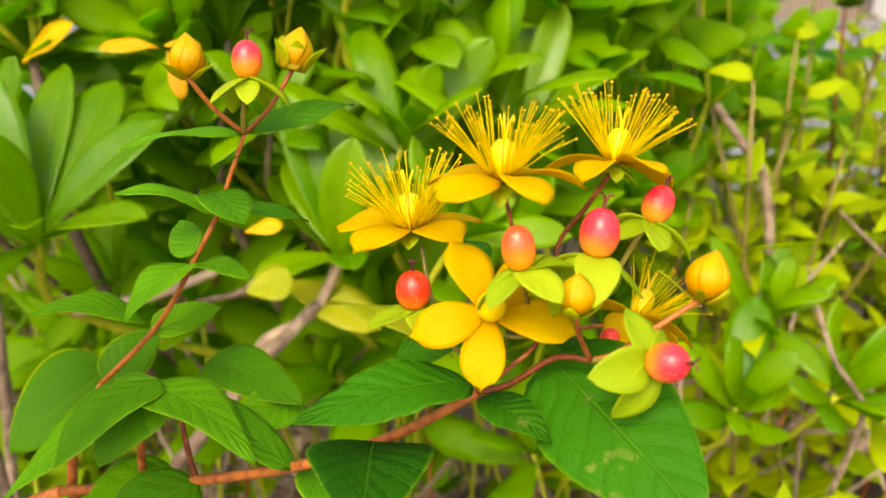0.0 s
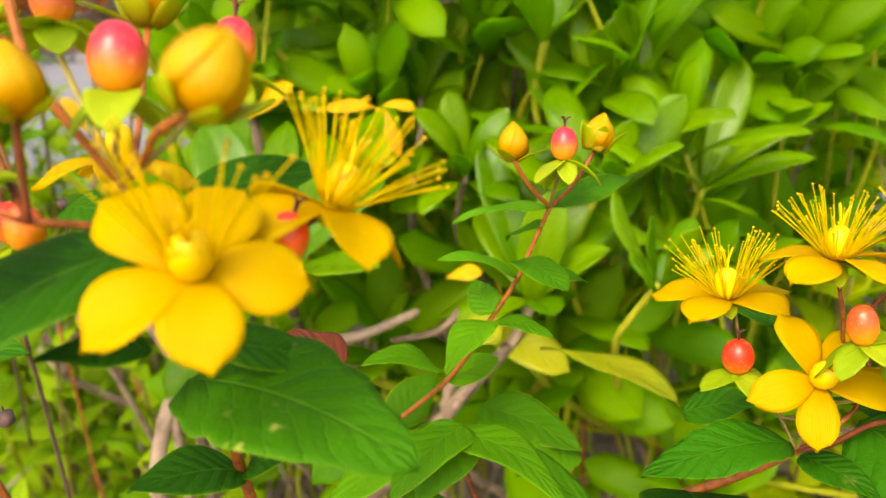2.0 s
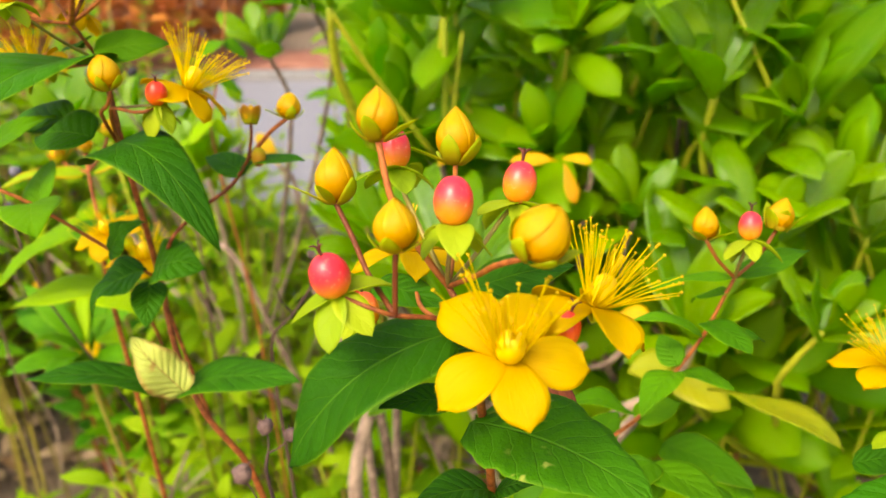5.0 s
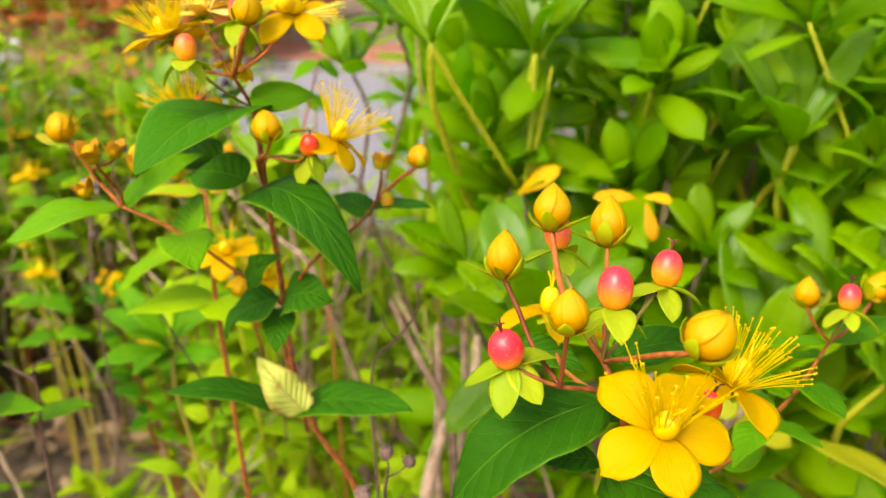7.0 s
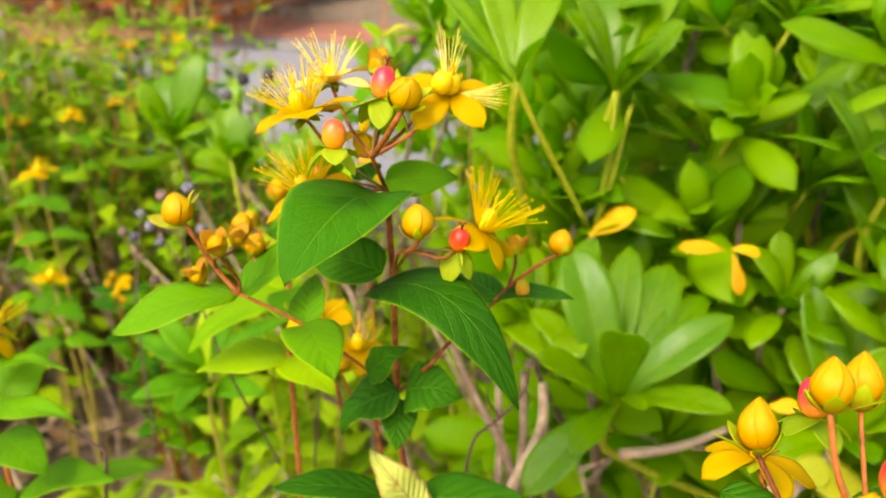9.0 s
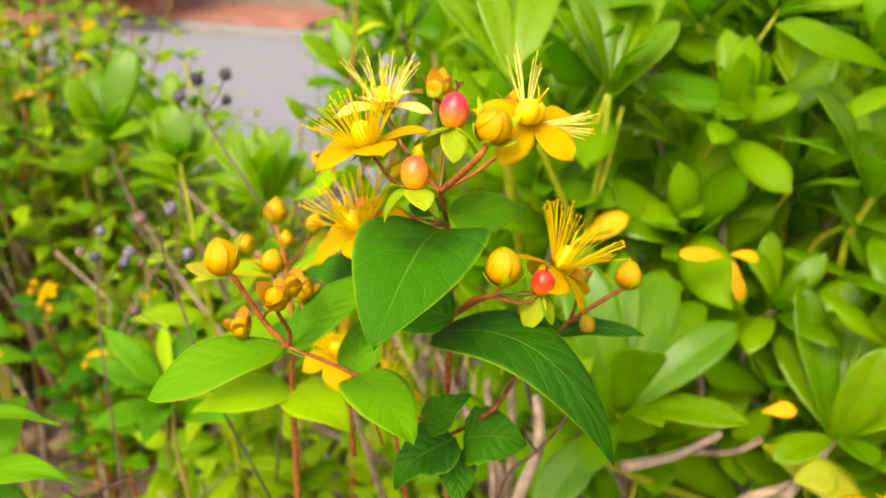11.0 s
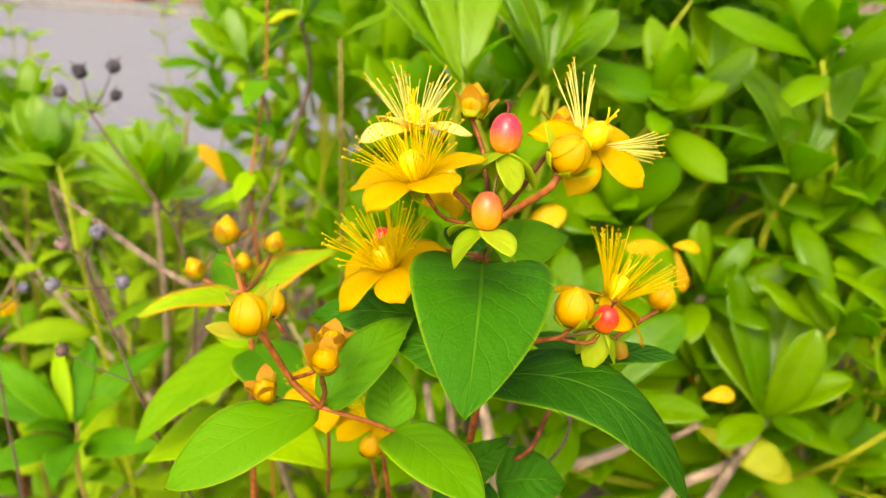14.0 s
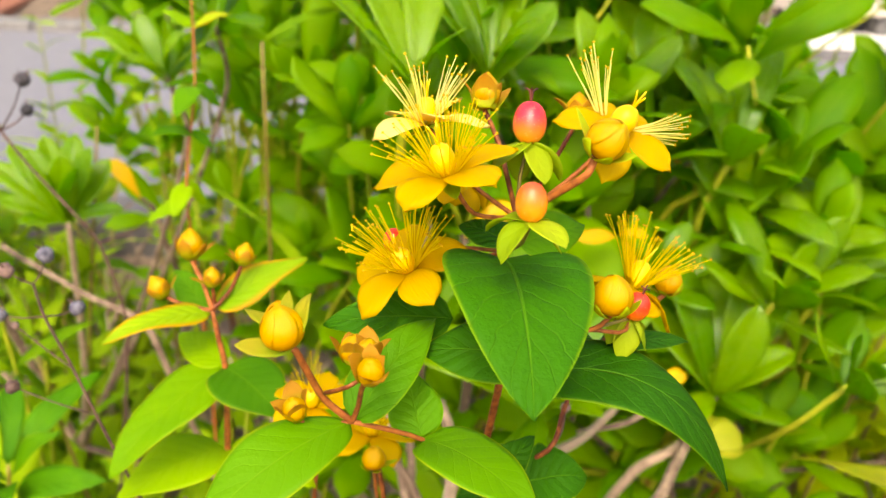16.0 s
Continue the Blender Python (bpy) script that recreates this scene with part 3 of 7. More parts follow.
def leaf(parent, base, tip, width, face=(0, -0.4, 1), arch=0.08, fold=0.12, wave=0.02, shape=ovate, mat=None, thick=0.00035, seed=0, curl=0.0, ragged=0.0, lobe=0.10, name="leaf", nu=18, nv=10, label=""):
    """A leaf blade from its base to its tip. face: the way its upper side looks; arch lifts the middle, fold lifts the rims, curl rolls the tip under."""
    base, tip = Vector(base), Vector(tip)
    x = tip - base
    ln = x.length
    x.normalize()
    n = Vector(face)
    n = (n - x * n.dot(x)).normalized()
    y = n.cross(x)
    rng = random.Random(seed + 500)
    ph, ph2 = rng.uniform(0, 6.28), rng.uniform(0, 6.28)
    def fn(u, v):
        w = shape(u) * width / 2
        if ragged:
            w = w * (1 - ragged * np.abs(v) * (0.5 + 0.5 * np.sin(31 * u + ph)) * (np.sin(9 * u + ph2 + v) > -0.2))
        a = ln * u
        h = arch * ln * 4 * u * (1 - u) - curl * ln * np.clip(u - 0.6, 0, 1) ** 2 * 4
        s = v * w
        h = h + fold * np.abs(s) + wave * ln * np.abs(v) * np.sin(8.5 * u + ph + (v > 0) * 1.7)
        h = h - 0.35 * fold * np.abs(v) * np.abs(s)
        back = lobe * np.abs(s) * (1 - u) ** 3
        return tuple(base[i] + x[i] * (a - back) + y[i] * s + n[i] * h for i in range(3))
    return part(name, shell(name, nu, nv, fn, thick, mat or HYP_LEAF), parent, label=label)


def seed_head(parent, at, radius, mat, seed):
    """A dry round capsule cluster: a rough ball with a ring of withered tips."""
    rng = random.Random(seed)
    bm = bmesh.new()
    bmesh.ops.create_icosphere(bm, subdivisions=2, radius=radius)
    for v in bm.verts:
        v.co *= 1 + 0.28 * (noise.noise(v.co * (2.2 / radius) + Vector((seed, 0, 0)))) + rng.uniform(-0.05, 0.05)
    for f in bm.faces:
        f.smooth = True
    me = bpy.data.meshes.new("seed_head")
    bm.to_mesh(me)
    bm.free()
    me.materials.append(mat)
    ob = part("seed_head", me, parent, Matrix.Translation(at))
    for k in range(4):
        a, ln = rng.uniform(0, 6.28), radius * rng.uniform(1.2, 1.7)
        tip = Vector(at) + Vector((math.cos(a) * ln * 0.7, math.sin(a) * ln * 0.7, ln * rng.uniform(0.2, 1.0)))
        v, f = tube_arrays([Vector(at), (Vector(at) + tip) / 2, tip], radius * 0.22, radius * 0.05, 5, 1)
        part("husk_tip", mesh_of("husk_tip", v, f, [TWIG_DEAD]), ob)
    return ob

# ---- tutsan stems ----

# flowering stem with four open flowers, ripening berries and buds

spray_a = thing("hypericum_stem", (-0.1028, 0.1948, 0), "leaning tutsan stem with open yellow flowers and pink berries", "shrub", "tutsan stems")
flower(spray_a, (-0.0045, 0.1775, 0.6945), (-0.1, 0.12, 0.99), 0.0163, wide=0.85, spin=20, cup=-2, stamens=80, spread=50, length=0.98, seed=1)
flower(spray_a, (0.0140, 0.1634, 0.7112), (0.04, 0.16, 0.99), 0.0155, wide=0.85, spin=54, cup=0, stamens=85, spread=52, length=0.92, seed=2)
flower(spray_a, (0.0372, 0.1754, 0.7107), (0.17, 0.31, 0.94), 0.0144, wide=0.85, spin=10, cup=-6, stamens=80, spread=50, length=1.02, seed=3)
flower(spray_a, (0.0120, 0.1565, 0.6856), (0.11, -0.66, 0.74), 0.0160, spin=46, cup=4, stamens=0, seed=4, wide=0.82, label='open yellow flower that has dropped its stamens')
flower(spray_a, (0.0469, 0.1840, 0.6707), (0.35, 0.44, 0.82), 0.0140, spin=30, cup=-14, stamens=46, spread=42, length=0.95, seed=5, stamen_axis=(0.62, 0.36, 0.7))
berry(spray_a, (-0.0032, 0.1643, 0.6821), (-0.04, 0.1, 0.99), 0.0082, tone=BERRY_RED, fat=2, cup=-4, sepal=0.85, spin=20, seed=1)
berry(spray_a, (0.0321, 0.1571, 0.6976), (0.11, 0.21, 0.97), 0.0096, tone=BERRY_PINK, fat=1, cup=-22, sepal=0.95, spin=50, seed=2)
berry(spray_a, (0.0452, 0.1728, 0.6985), (0.35, 0.35, 0.87), 0.0082, tone=BERRY_PINK, fat=1, cup=-6, sepal=0.85, spin=10, seed=3)
berry(spray_a, (0.0416, 0.1445, 0.6825), (0.57, -0.71, 0.42), 0.0084, tone=BERRY_PINK, fat=2, cup=-4, sepal=1.08, spin=20, seed=4)
berry(spray_a, (0.0175, 0.1500, 0.6981), (-0.13, 0.11, 0.99), 0.0085, tone=BERRY_ORANGE, fat=0, cup=-12, sepal=0.95, spin=70, seed=5, style=False)
berry(spray_a, (0.0382, 0.1717, 0.6676), (0.22, 0.3, 0.93), 0.0061, tone=BERRY_RED, sepal=0, seed=6, style=False)
bud(spray_a, (0.0519, 0.1541, 0.6906), (0.3, 0.31, 0.9), 0.0100, fat=2, cup=28, sepal=0.35, spin=36, seed=1)
bud(spray_a, (0.0274, 0.1457, 0.6916), (0.03, 0.06, 1), 0.0080, fat=2, cup=10, sepal=0.45, spin=30, seed=2)
stem(spray_a, [(0.0101, 0.1577, 0.6664), (0.0118, 0.1592, 0.6731), (0.0070, 0.1612, 0.6729), (0.0033, 0.1635, 0.6763), (-0.0005, 0.1727, 0.6823), (-0.0024, 0.1767, 0.6909)], 0.00050, 0.00044, mat=STEM_GREEN)
stem(spray_a, [(0.0101, 0.1577, 0.6664), (0.0167, 0.1570, 0.6731), (0.0226, 0.1607, 0.6785), (0.0193, 0.1641, 0.6870), (0.0168, 0.1623, 0.6989), (0.0144, 0.1634, 0.7092)], 0.00056, 0.00044)
stem(spray_a, [(0.0226, 0.1607, 0.6785), (0.0262, 0.1661, 0.6805), (0.0267, 0.1760, 0.6914), (0.0318, 0.1754, 0.7004), (0.0366, 0.1747, 0.7089)], 0.00050, 0.00056)
stem(spray_a, [(0.0101, 0.1577, 0.6664), (0.0168, 0.1569, 0.6691), (0.0253, 0.1553, 0.6765), (0.0319, 0.1517, 0.6782)], 0.00070, 0.00065)
stem(spray_a, [(0.0319, 0.1517, 0.6782), (0.0361, 0.1510, 0.6801), (0.0422, 0.1508, 0.6852), (0.0518, 0.1541, 0.6906)], 0.00063, 0.00058)
stem(spray_a, [(0.0319, 0.1517, 0.6782), (0.0289, 0.1481, 0.6854), (0.0275, 0.1459, 0.6916)], 0.00056, 0.00051)
stem(spray_a, [(0.0319, 0.1517, 0.6782), (0.0360, 0.1469, 0.6811), (0.0416, 0.1446, 0.6825)], 0.00046, 0.00041, mat=STEM_GREEN)
stem(spray_a, [(0.0226, 0.1607, 0.6785), (0.0284, 0.1633, 0.6870), (0.0321, 0.1572, 0.6976)], 0.00050, 0.00044, mat=STEM_GREEN)
stem(spray_a, [(0.0226, 0.1607, 0.6785), (0.0389, 0.1723, 0.6877), (0.0425, 0.1730, 0.6945), (0.0452, 0.1728, 0.6985)], 0.00052, 0.00058, mat=STEM_GREEN)
stem(spray_a, [(0.0226, 0.1607, 0.6785), (0.0195, 0.1570, 0.6878), (0.0176, 0.1510, 0.6978)], 0.00042, 0.00042, mat=STEM_GREEN)
stem(spray_a, [(0.0101, 0.1577, 0.6664), (0.0046, 0.1624, 0.6760), (-0.0019, 0.1636, 0.6812), (-0.0032, 0.1643, 0.6822)], 0.00045, 0.00039, mat=STEM_GREEN)
stem(spray_a, [(0.0226, 0.1607, 0.6785), (0.0353, 0.1739, 0.6734), (0.0441, 0.1814, 0.6700), (0.0466, 0.1840, 0.6705)], 0.00050, 0.00044)
stem(spray_a, [(0.0226, 0.1607, 0.6785), (0.0159, 0.1580, 0.6796), (0.0124, 0.1565, 0.6839)], 0.00042, 0.00037, mat=STEM_GREEN)
stem(spray_a, [(0.0101, 0.1577, 0.6664), (-0.0005, 0.1594, 0.6580), (-0.0118, 0.1616, 0.6502), (-0.0316, 0.1714, 0.6356), (-0.0637, 0.1888, 0.6161), (-0.1117, 0.2060, 0.5967)], 0.00106, 0.00149)
stem(spray_a, [(-0.1117, 0.2060, 0.5967), (-0.1575, 0.2186, 0.5538), (-0.125, 0.2006, 0)], 0.00196, 0.00327)
leaf(spray_a, (0.0092, 0.1586, 0.6679), (-0.0256, 0.1424, 0.6677), 0.0136, (-0.05, -0.35, 0.94), arch=0.1, fold=0.06, wave=0.03, shape=broad, mat=HYP_LEAF_WORN_SHADED, seed=1, ragged=0.1)
leaf(spray_a, (0.0248, 0.1637, 0.6715), (0.0506, 0.1287, 0.6590), 0.0279, (-0.18, -0.66, 0.73), arch=0.06, fold=0.08, shape=broad, seed=2, mat=HYP_LEAF_WORN_SHADED)
leaf(spray_a, (0.0116, 0.1588, 0.6645), (0.0243, 0.1430, 0.6650), 0.0096, (0.16, -0.48, 0.86), arch=0.05, seed=3, mat=HYP_LEAF_WORN_SHADED)
leaf(spray_a, (-0.0124, 0.1617, 0.6504), (-0.0105, 0.1263, 0.6562), 0.0257, (0.06, -0.43, 0.9), arch=0.1, fold=0.1, seed=4, mat=HYP_LEAF_WORN_SHADED)
leaf(spray_a, (-0.0101, 0.1914, 0.6534), (0.0096, 0.1853, 0.6624), 0.0107, (0.07, -0.49, 0.87), seed=5)
leaf(spray_a, (0.0107, 0.1927, 0.6799), (0.0035, 0.2083, 0.6785), 0.0095, (0.26, -0.47, 0.84), seed=6)
leaf(spray_a, (0.0334, 0.1667, 0.6693), (0.0260, 0.1905, 0.6608), 0.0088, (0.04, -0.15, 0.99), seed=7)
leaf(spray_a, (-0.0336, 0.1710, 0.6353), (-0.0734, 0.1902, 0.6446), 0.0149, (0.23, 0.1, 0.97), arch=0.06, seed=8, mat=HYP_LEAF_MID)
leaf(spray_a, (-0.0637, 0.1888, 0.6161), (-0.0866, 0.1669, 0.6070), 0.0213, (0.05, -0.23, 0.97), seed=9, mat=HYP_LEAF_MID)
leaf(spray_a, (-0.0769, 0.2162, 0.6284), (-0.1162, 0.1836, 0.6092), 0.0200, (-0.26, -0.16, 0.95), arch=0.1, fold=0.15, seed=10, mat=HYP_LEAF_MID)
leaf(spray_a, (-0.0971, 0.2216, 0.6298), (-0.1188, 0.1980, 0.6166), 0.0270, (0.27, -0.54, 0.8), arch=0.1, seed=11, mat=HYP_LEAF_YOUNG)
leaf(spray_a, (-0.0717, 0.2007, 0.6061), (-0.0941, 0.1768, 0.6048), 0.0301, (0.05, -0.23, 0.97), seed=12, mat=HYP_LEAF_MID)
leaf(spray_a, (-0.0294, 0.1799, 0.6301), (-0.0078, 0.1560, 0.6245), 0.0209, (0.24, -0.21, 0.95), seed=13, mat=HYP_LEAF_MID)
stem(spray_a, [(-0.0769, 0.2162, 0.6284), (-0.0701, 0.2011, 0.6194), (-0.0637, 0.1888, 0.6161)], 0.00077, 0.00092)

# slender stem with two buds and one berry

spray_b = thing("hypericum_stem", (-0.1262, 0.2217, 0), "slender tutsan stem with two yellow buds and a pink berry", "shrub", "tutsan stems")
bud(spray_b, (-0.0567, 0.1997, 0.7215), (-0.04, 0.28, 0.96), 0.0101, fat=1, cup=32, sepal=0.5, seed=11, spin=60)
berry(spray_b, (-0.0439, 0.2027, 0.7206), (0, 0.28, 0.96), 0.0088, tone=BERRY_PINK, fat=1, cup=-24, sepal=0.85, seed=12, spin=40)
bud(spray_b, (-0.0358, 0.2138, 0.7203), (0.22, 0.3, 0.93), 0.0106, fat=1, cup=50, sepal=0.5, seed=13, spin=0)
stem(spray_b, [(-0.0473, 0.2080, 0.7060), (-0.0528, 0.2033, 0.7136), (-0.0567, 0.1997, 0.7216)], 0.00059, 0.00059)
stem(spray_b, [(-0.0473, 0.2080, 0.7060), (-0.0463, 0.2047, 0.7119), (-0.0440, 0.2027, 0.7206)], 0.00059, 0.00052, mat=STEM_GREEN)
stem(spray_b, [(-0.0473, 0.2080, 0.7060), (-0.0413, 0.2101, 0.7117), (-0.0358, 0.2138, 0.7203)], 0.00059, 0.00059)
stem(spray_b, [(-0.0473, 0.2080, 0.7060), (-0.0520, 0.2073, 0.6945), (-0.0561, 0.2072, 0.6845), (-0.0637, 0.2068, 0.6716), (-0.0697, 0.2063, 0.6611), (-0.0771, 0.2059, 0.6509), (-0.0944, 0.2086, 0.6331)], 0.00059, 0.00081)
stem(spray_b, [(-0.0944, 0.2086, 0.6331), (-0.1125, 0.2141, 0.5929), (-0.1262, 0.2217, 0)], 0.00102, 0.00213)
leaf(spray_b, (-0.0480, 0.2078, 0.7056), (-0.0723, 0.1936, 0.7062), 0.0066, (0.05, -0.03, 1), arch=0.08, seed=21, mat=HYP_LEAF_MID)
leaf(spray_b, (-0.0465, 0.2080, 0.7059), (-0.0237, 0.2312, 0.7075), 0.0096, (0.27, -0.22, 0.94), arch=0.05, seed=22, mat=HYP_LEAF_MID)
leaf(spray_b, (-0.0494, 0.2063, 0.7005), (-0.0601, 0.2230, 0.6898), 0.0071, (0.11, -0.51, 0.85), seed=23, mat=HYP_LEAF_MID)
leaf(spray_b, (-0.0561, 0.2073, 0.6850), (-0.0771, 0.1978, 0.6939), 0.0092, (0.06, -0.07, 1), arch=0.12, seed=24, mat=HYP_LEAF_MID)
leaf(spray_b, (-0.0549, 0.2033, 0.6922), (-0.0422, 0.1815, 0.6928), 0.0124, (0.37, -0.58, 0.73), arch=0.05, seed=25, shape=heart, mat=HYP_LEAF_MID)
leaf(spray_b, (-0.0545, 0.2078, 0.6860), (-0.0359, 0.2215, 0.6776), 0.0078, (0.08, -0.25, 0.97), seed=26, mat=HYP_LEAF_MID)
leaf(spray_b, (-0.0629, 0.2056, 0.6743), (-0.0702, 0.2187, 0.6782), 0.0094, (-0.19, -0.66, 0.72), seed=27, mat=HYP_LEAF_MID)
leaf(spray_b, (-0.0637, 0.2068, 0.6713), (-0.0731, 0.1833, 0.6668), 0.0127, (-0.3, -0.47, 0.83), arch=0.1, fold=0.25, seed=28, mat=HYP_LEAF_MID)
leaf(spray_b, (-0.0631, 0.2067, 0.6709), (-0.0456, 0.1942, 0.6733), 0.0105, (0.27, -0.13, 0.95), arch=0.08, seed=29, mat=HYP_LEAF_MID)
leaf(spray_b, (-0.0785, 0.2065, 0.6533), (-0.0973, 0.1864, 0.6664), 0.0145, (-0.03, -0.22, 0.97), arch=0.14, seed=30, mat=HYP_LEAF_MID)
leaf(spray_b, (-0.0765, 0.2059, 0.6509), (-0.0624, 0.2219, 0.6507), 0.0114, (0.1, -0.38, 0.92), seed=31, mat=HYP_LEAF_YOUNG)
leaf(spray_b, (-0.0956, 0.2130, 0.6302), (-0.0848, 0.2322, 0.6380), 0.0138, (0.31, -0.47, 0.83), seed=32, mat=HYP_LEAF_YOUNG)
leaf(spray_b, (-0.0694, 0.1885, 0.6477), (-0.0862, 0.1630, 0.6400), 0.0184, (-0.24, -0.23, 0.94), arch=0.1, fold=0.15, seed=33, mat=HYP_LEAF_MID)
leaf(spray_b, (-0.0739, 0.1877, 0.6463), (-0.0407, 0.1671, 0.6397), 0.0170, (0.38, -0.14, 0.91), arch=0.12, fold=0.1, seed=34, mat=HYP_LEAF_MID)
leaf(spray_b, (-0.0694, 0.1885, 0.6477), (-0.0808, 0.1722, 0.6332), 0.0174, (0.02, -0.59, 0.81), seed=35, mat=HYP_LEAF_MID)
stem(spray_b, [(-0.0709, 0.1882, 0.6470), (-0.0824, 0.1990, 0.6155), (-0.1107, 0.2239, 0)], 0.00068, 0.00165)
leaf(spray_b, (-0.0680, 0.2205, 0.6335), (-0.0364, 0.2014, 0.6321), 0.0180, (0.2, -0.37, 0.91), seed=36, mat=HYP_LEAF_YOUNG)
leaf(spray_b, (-0.0392, 0.2105, 0.6275), (-0.0547, 0.1888, 0.6309), 0.0141, (0.2, -0.37, 0.91), seed=37, mat=HYP_LEAF_MID)

# stem crowded with buds and berries, two open flowers in front

spray_c = thing("hypericum_stem", (-0.0981, 0.1003, 0), "tutsan stem crowded with yellow buds and pink berries", "shrub", "tutsan stems")
flower(spray_c, (-0.0899, 0.0790, 0.7419), (0.25, -0.54, 0.81), 0.0156, spin=-9, cup=0, stamens=44, spread=36, length=1.22, seed=31, gap=110, stamen_axis=(0.1, -0.19, 0.98), wide=1.0)
flower(spray_c, (-0.0773, 0.1002, 0.7433), (0.42, 0.26, 0.87), 0.0146, spin=40, cup=-16, stamens=70, spread=46, length=1.05, seed=32, stamen_axis=(0.48, 0.34, 0.81))
flower(spray_c, (-0.1261, 0.1308, 0.7404), (0.03, 0.17, 0.98), 0.0150, spin=50, cup=-14, stamens=0, seed=33, wide=0.72, label='withering yellow flower without stamens')
berry(spray_c, (-0.1225, 0.0789, 0.7517), (-0.19, -0.17, 0.97), 0.0088, tone=BERRY_PINK, fat=2, cup=-12, sepal=0.95, spin=15, seed=41)
berry(spray_c, (-0.1033, 0.0929, 0.7613), (-0.02, 0.28, 0.96), 0.0098, tone=BERRY_PINK, fat=1, cup=-20, sepal=0.8, spin=40, seed=42, style=False)
berry(spray_c, (-0.0948, 0.1112, 0.7603), (0.1, 0.29, 0.95), 0.0089, tone=BERRY_PINK, fat=1, cup=-12, sepal=0.8, spin=0, seed=43)
berry(spray_c, (-0.1187, 0.1060, 0.7686), (-0.16, 0.32, 0.93), 0.0086, tone=BERRY_PINK, fat=0, cup=-8, sepal=0.85, spin=30, seed=44, style=False)
berry(spray_c, (-0.0832, 0.0920, 0.7375), (0.31, 0.22, 0.92), 0.0078, tone=BERRY_RED, fat=1, cup=-10, sepal=0.7, seed=45, spin=10)
berry(spray_c, (-0.1289, 0.1012, 0.7356), (-0.32, 0.16, 0.93), 0.0070, tone=BERRY_RED, fat=1, cup=-30, sepal=0.8, seed=47, spin=5)
berry(spray_c, (-0.1253, 0.0985, 0.7355), (-0.21, 0.2, 0.96), 0.0076, tone=BERRY_ORANGE, fat=1, cup=-40, sepal=1.0, seed=46, spin=25)
bud(spray_c, (-0.1295, 0.0970, 0.7640), (-0.05, 0.31, 0.95), 0.0112, fat=0, cup=28, sepal=0.55, seed=51, spin=20)
bud(spray_c, (-0.1179, 0.0947, 0.7777), (-0.09, 0.34, 0.93), 0.0105, fat=1, cup=34, sepal=0.55, seed=52, spin=0)
bud(spray_c, (-0.1091, 0.1160, 0.7675), (-0.04, 0.34, 0.94), 0.0121, fat=0, cup=34, sepal=0.55, seed=53, spin=10)
bud(spray_c, (-0.1105, 0.0800, 0.7611), (0.02, 0.12, 0.99), 0.0097, fat=2, cup=22, sepal=0.45, seed=54, spin=30)
bud(spray_c, (-0.0845, 0.0736, 0.7637), (0.48, 0.03, 0.88), 0.0103, fat=3, cup=15, sepal=0.5, seed=55, spin=0)
stem(spray_c, [(-0.0987, 0.0901, 0.7389), (-0.1049, 0.0925, 0.7488)], 0.00068, 0.00068)
stem(spray_c, [(-0.1049, 0.0925, 0.7488), (-0.1075, 0.0917, 0.7530), (-0.1144, 0.0913, 0.7649), (-0.1180, 0.0948, 0.7776)], 0.00067, 0.00067)
stem(spray_c, [(-0.1049, 0.0925, 0.7488), (-0.1061, 0.0997, 0.7512), (-0.1090, 0.1156, 0.7675)], 0.00055, 0.00055)
stem(spray_c, [(-0.1049, 0.0925, 0.7488), (-0.1044, 0.0912, 0.7532), (-0.1032, 0.0927, 0.7614)], 0.00052, 0.00047, mat=STEM_GREEN)
stem(spray_c, [(-0.1049, 0.0925, 0.7488), (-0.0962, 0.0840, 0.7555), (-0.0915, 0.0782, 0.7599), (-0.0845, 0.0736, 0.7637)], 0.00058, 0.00058)
stem(spray_c, [(-0.1049, 0.0925, 0.7488), (-0.1010, 0.1014, 0.7530), (-0.0969, 0.1079, 0.7587), (-0.0947, 0.1110, 0.7604)], 0.00050, 0.00050, mat=STEM_GREEN)
stem(spray_c, [(-0.0987, 0.0901, 0.7389), (-0.1045, 0.0866, 0.7444), (-0.1119, 0.0806, 0.7475), (-0.1157, 0.0784, 0.7497), (-0.1224, 0.0789, 0.7517)], 0.00059, 0.00044, mat=STEM)
stem(spray_c, [(-0.1119, 0.0806, 0.7475), (-0.1114, 0.0806, 0.7545), (-0.1107, 0.0805, 0.7610)], 0.00054, 0.00054)
stem(spray_c, [(-0.1119, 0.0806, 0.7475), (-0.1206, 0.0897, 0.7518), (-0.1246, 0.0930, 0.7579), (-0.1293, 0.0966, 0.7641)], 0.00058, 0.00058)
stem(spray_c, [(-0.1049, 0.0925, 0.7488), (-0.1157, 0.1010, 0.7645), (-0.1186, 0.1060, 0.7686)], 0.00054, 0.00049, mat=STEM_GREEN)
stem(spray_c, [(-0.0987, 0.0901, 0.7389), (-0.1166, 0.1092, 0.7352), (-0.1235, 0.1246, 0.7363), (-0.1261, 0.1307, 0.7402)], 0.00058, 0.00051)
stem(spray_c, [(-0.0987, 0.0901, 0.7389), (-0.1190, 0.0943, 0.7370), (-0.1252, 0.0984, 0.7356)], 0.00044, 0.00044, mat=STEM_GREEN)
stem(spray_c, [(-0.0987, 0.0901, 0.7389), (-0.1208, 0.0958, 0.7362), (-0.1288, 0.1011, 0.7357)], 0.00039, 0.00039, mat=STEM_GREEN)
stem(spray_c, [(-0.0987, 0.0901, 0.7389), (-0.0938, 0.0836, 0.7401), (-0.0901, 0.0797, 0.7409)], 0.00045, 0.00045)
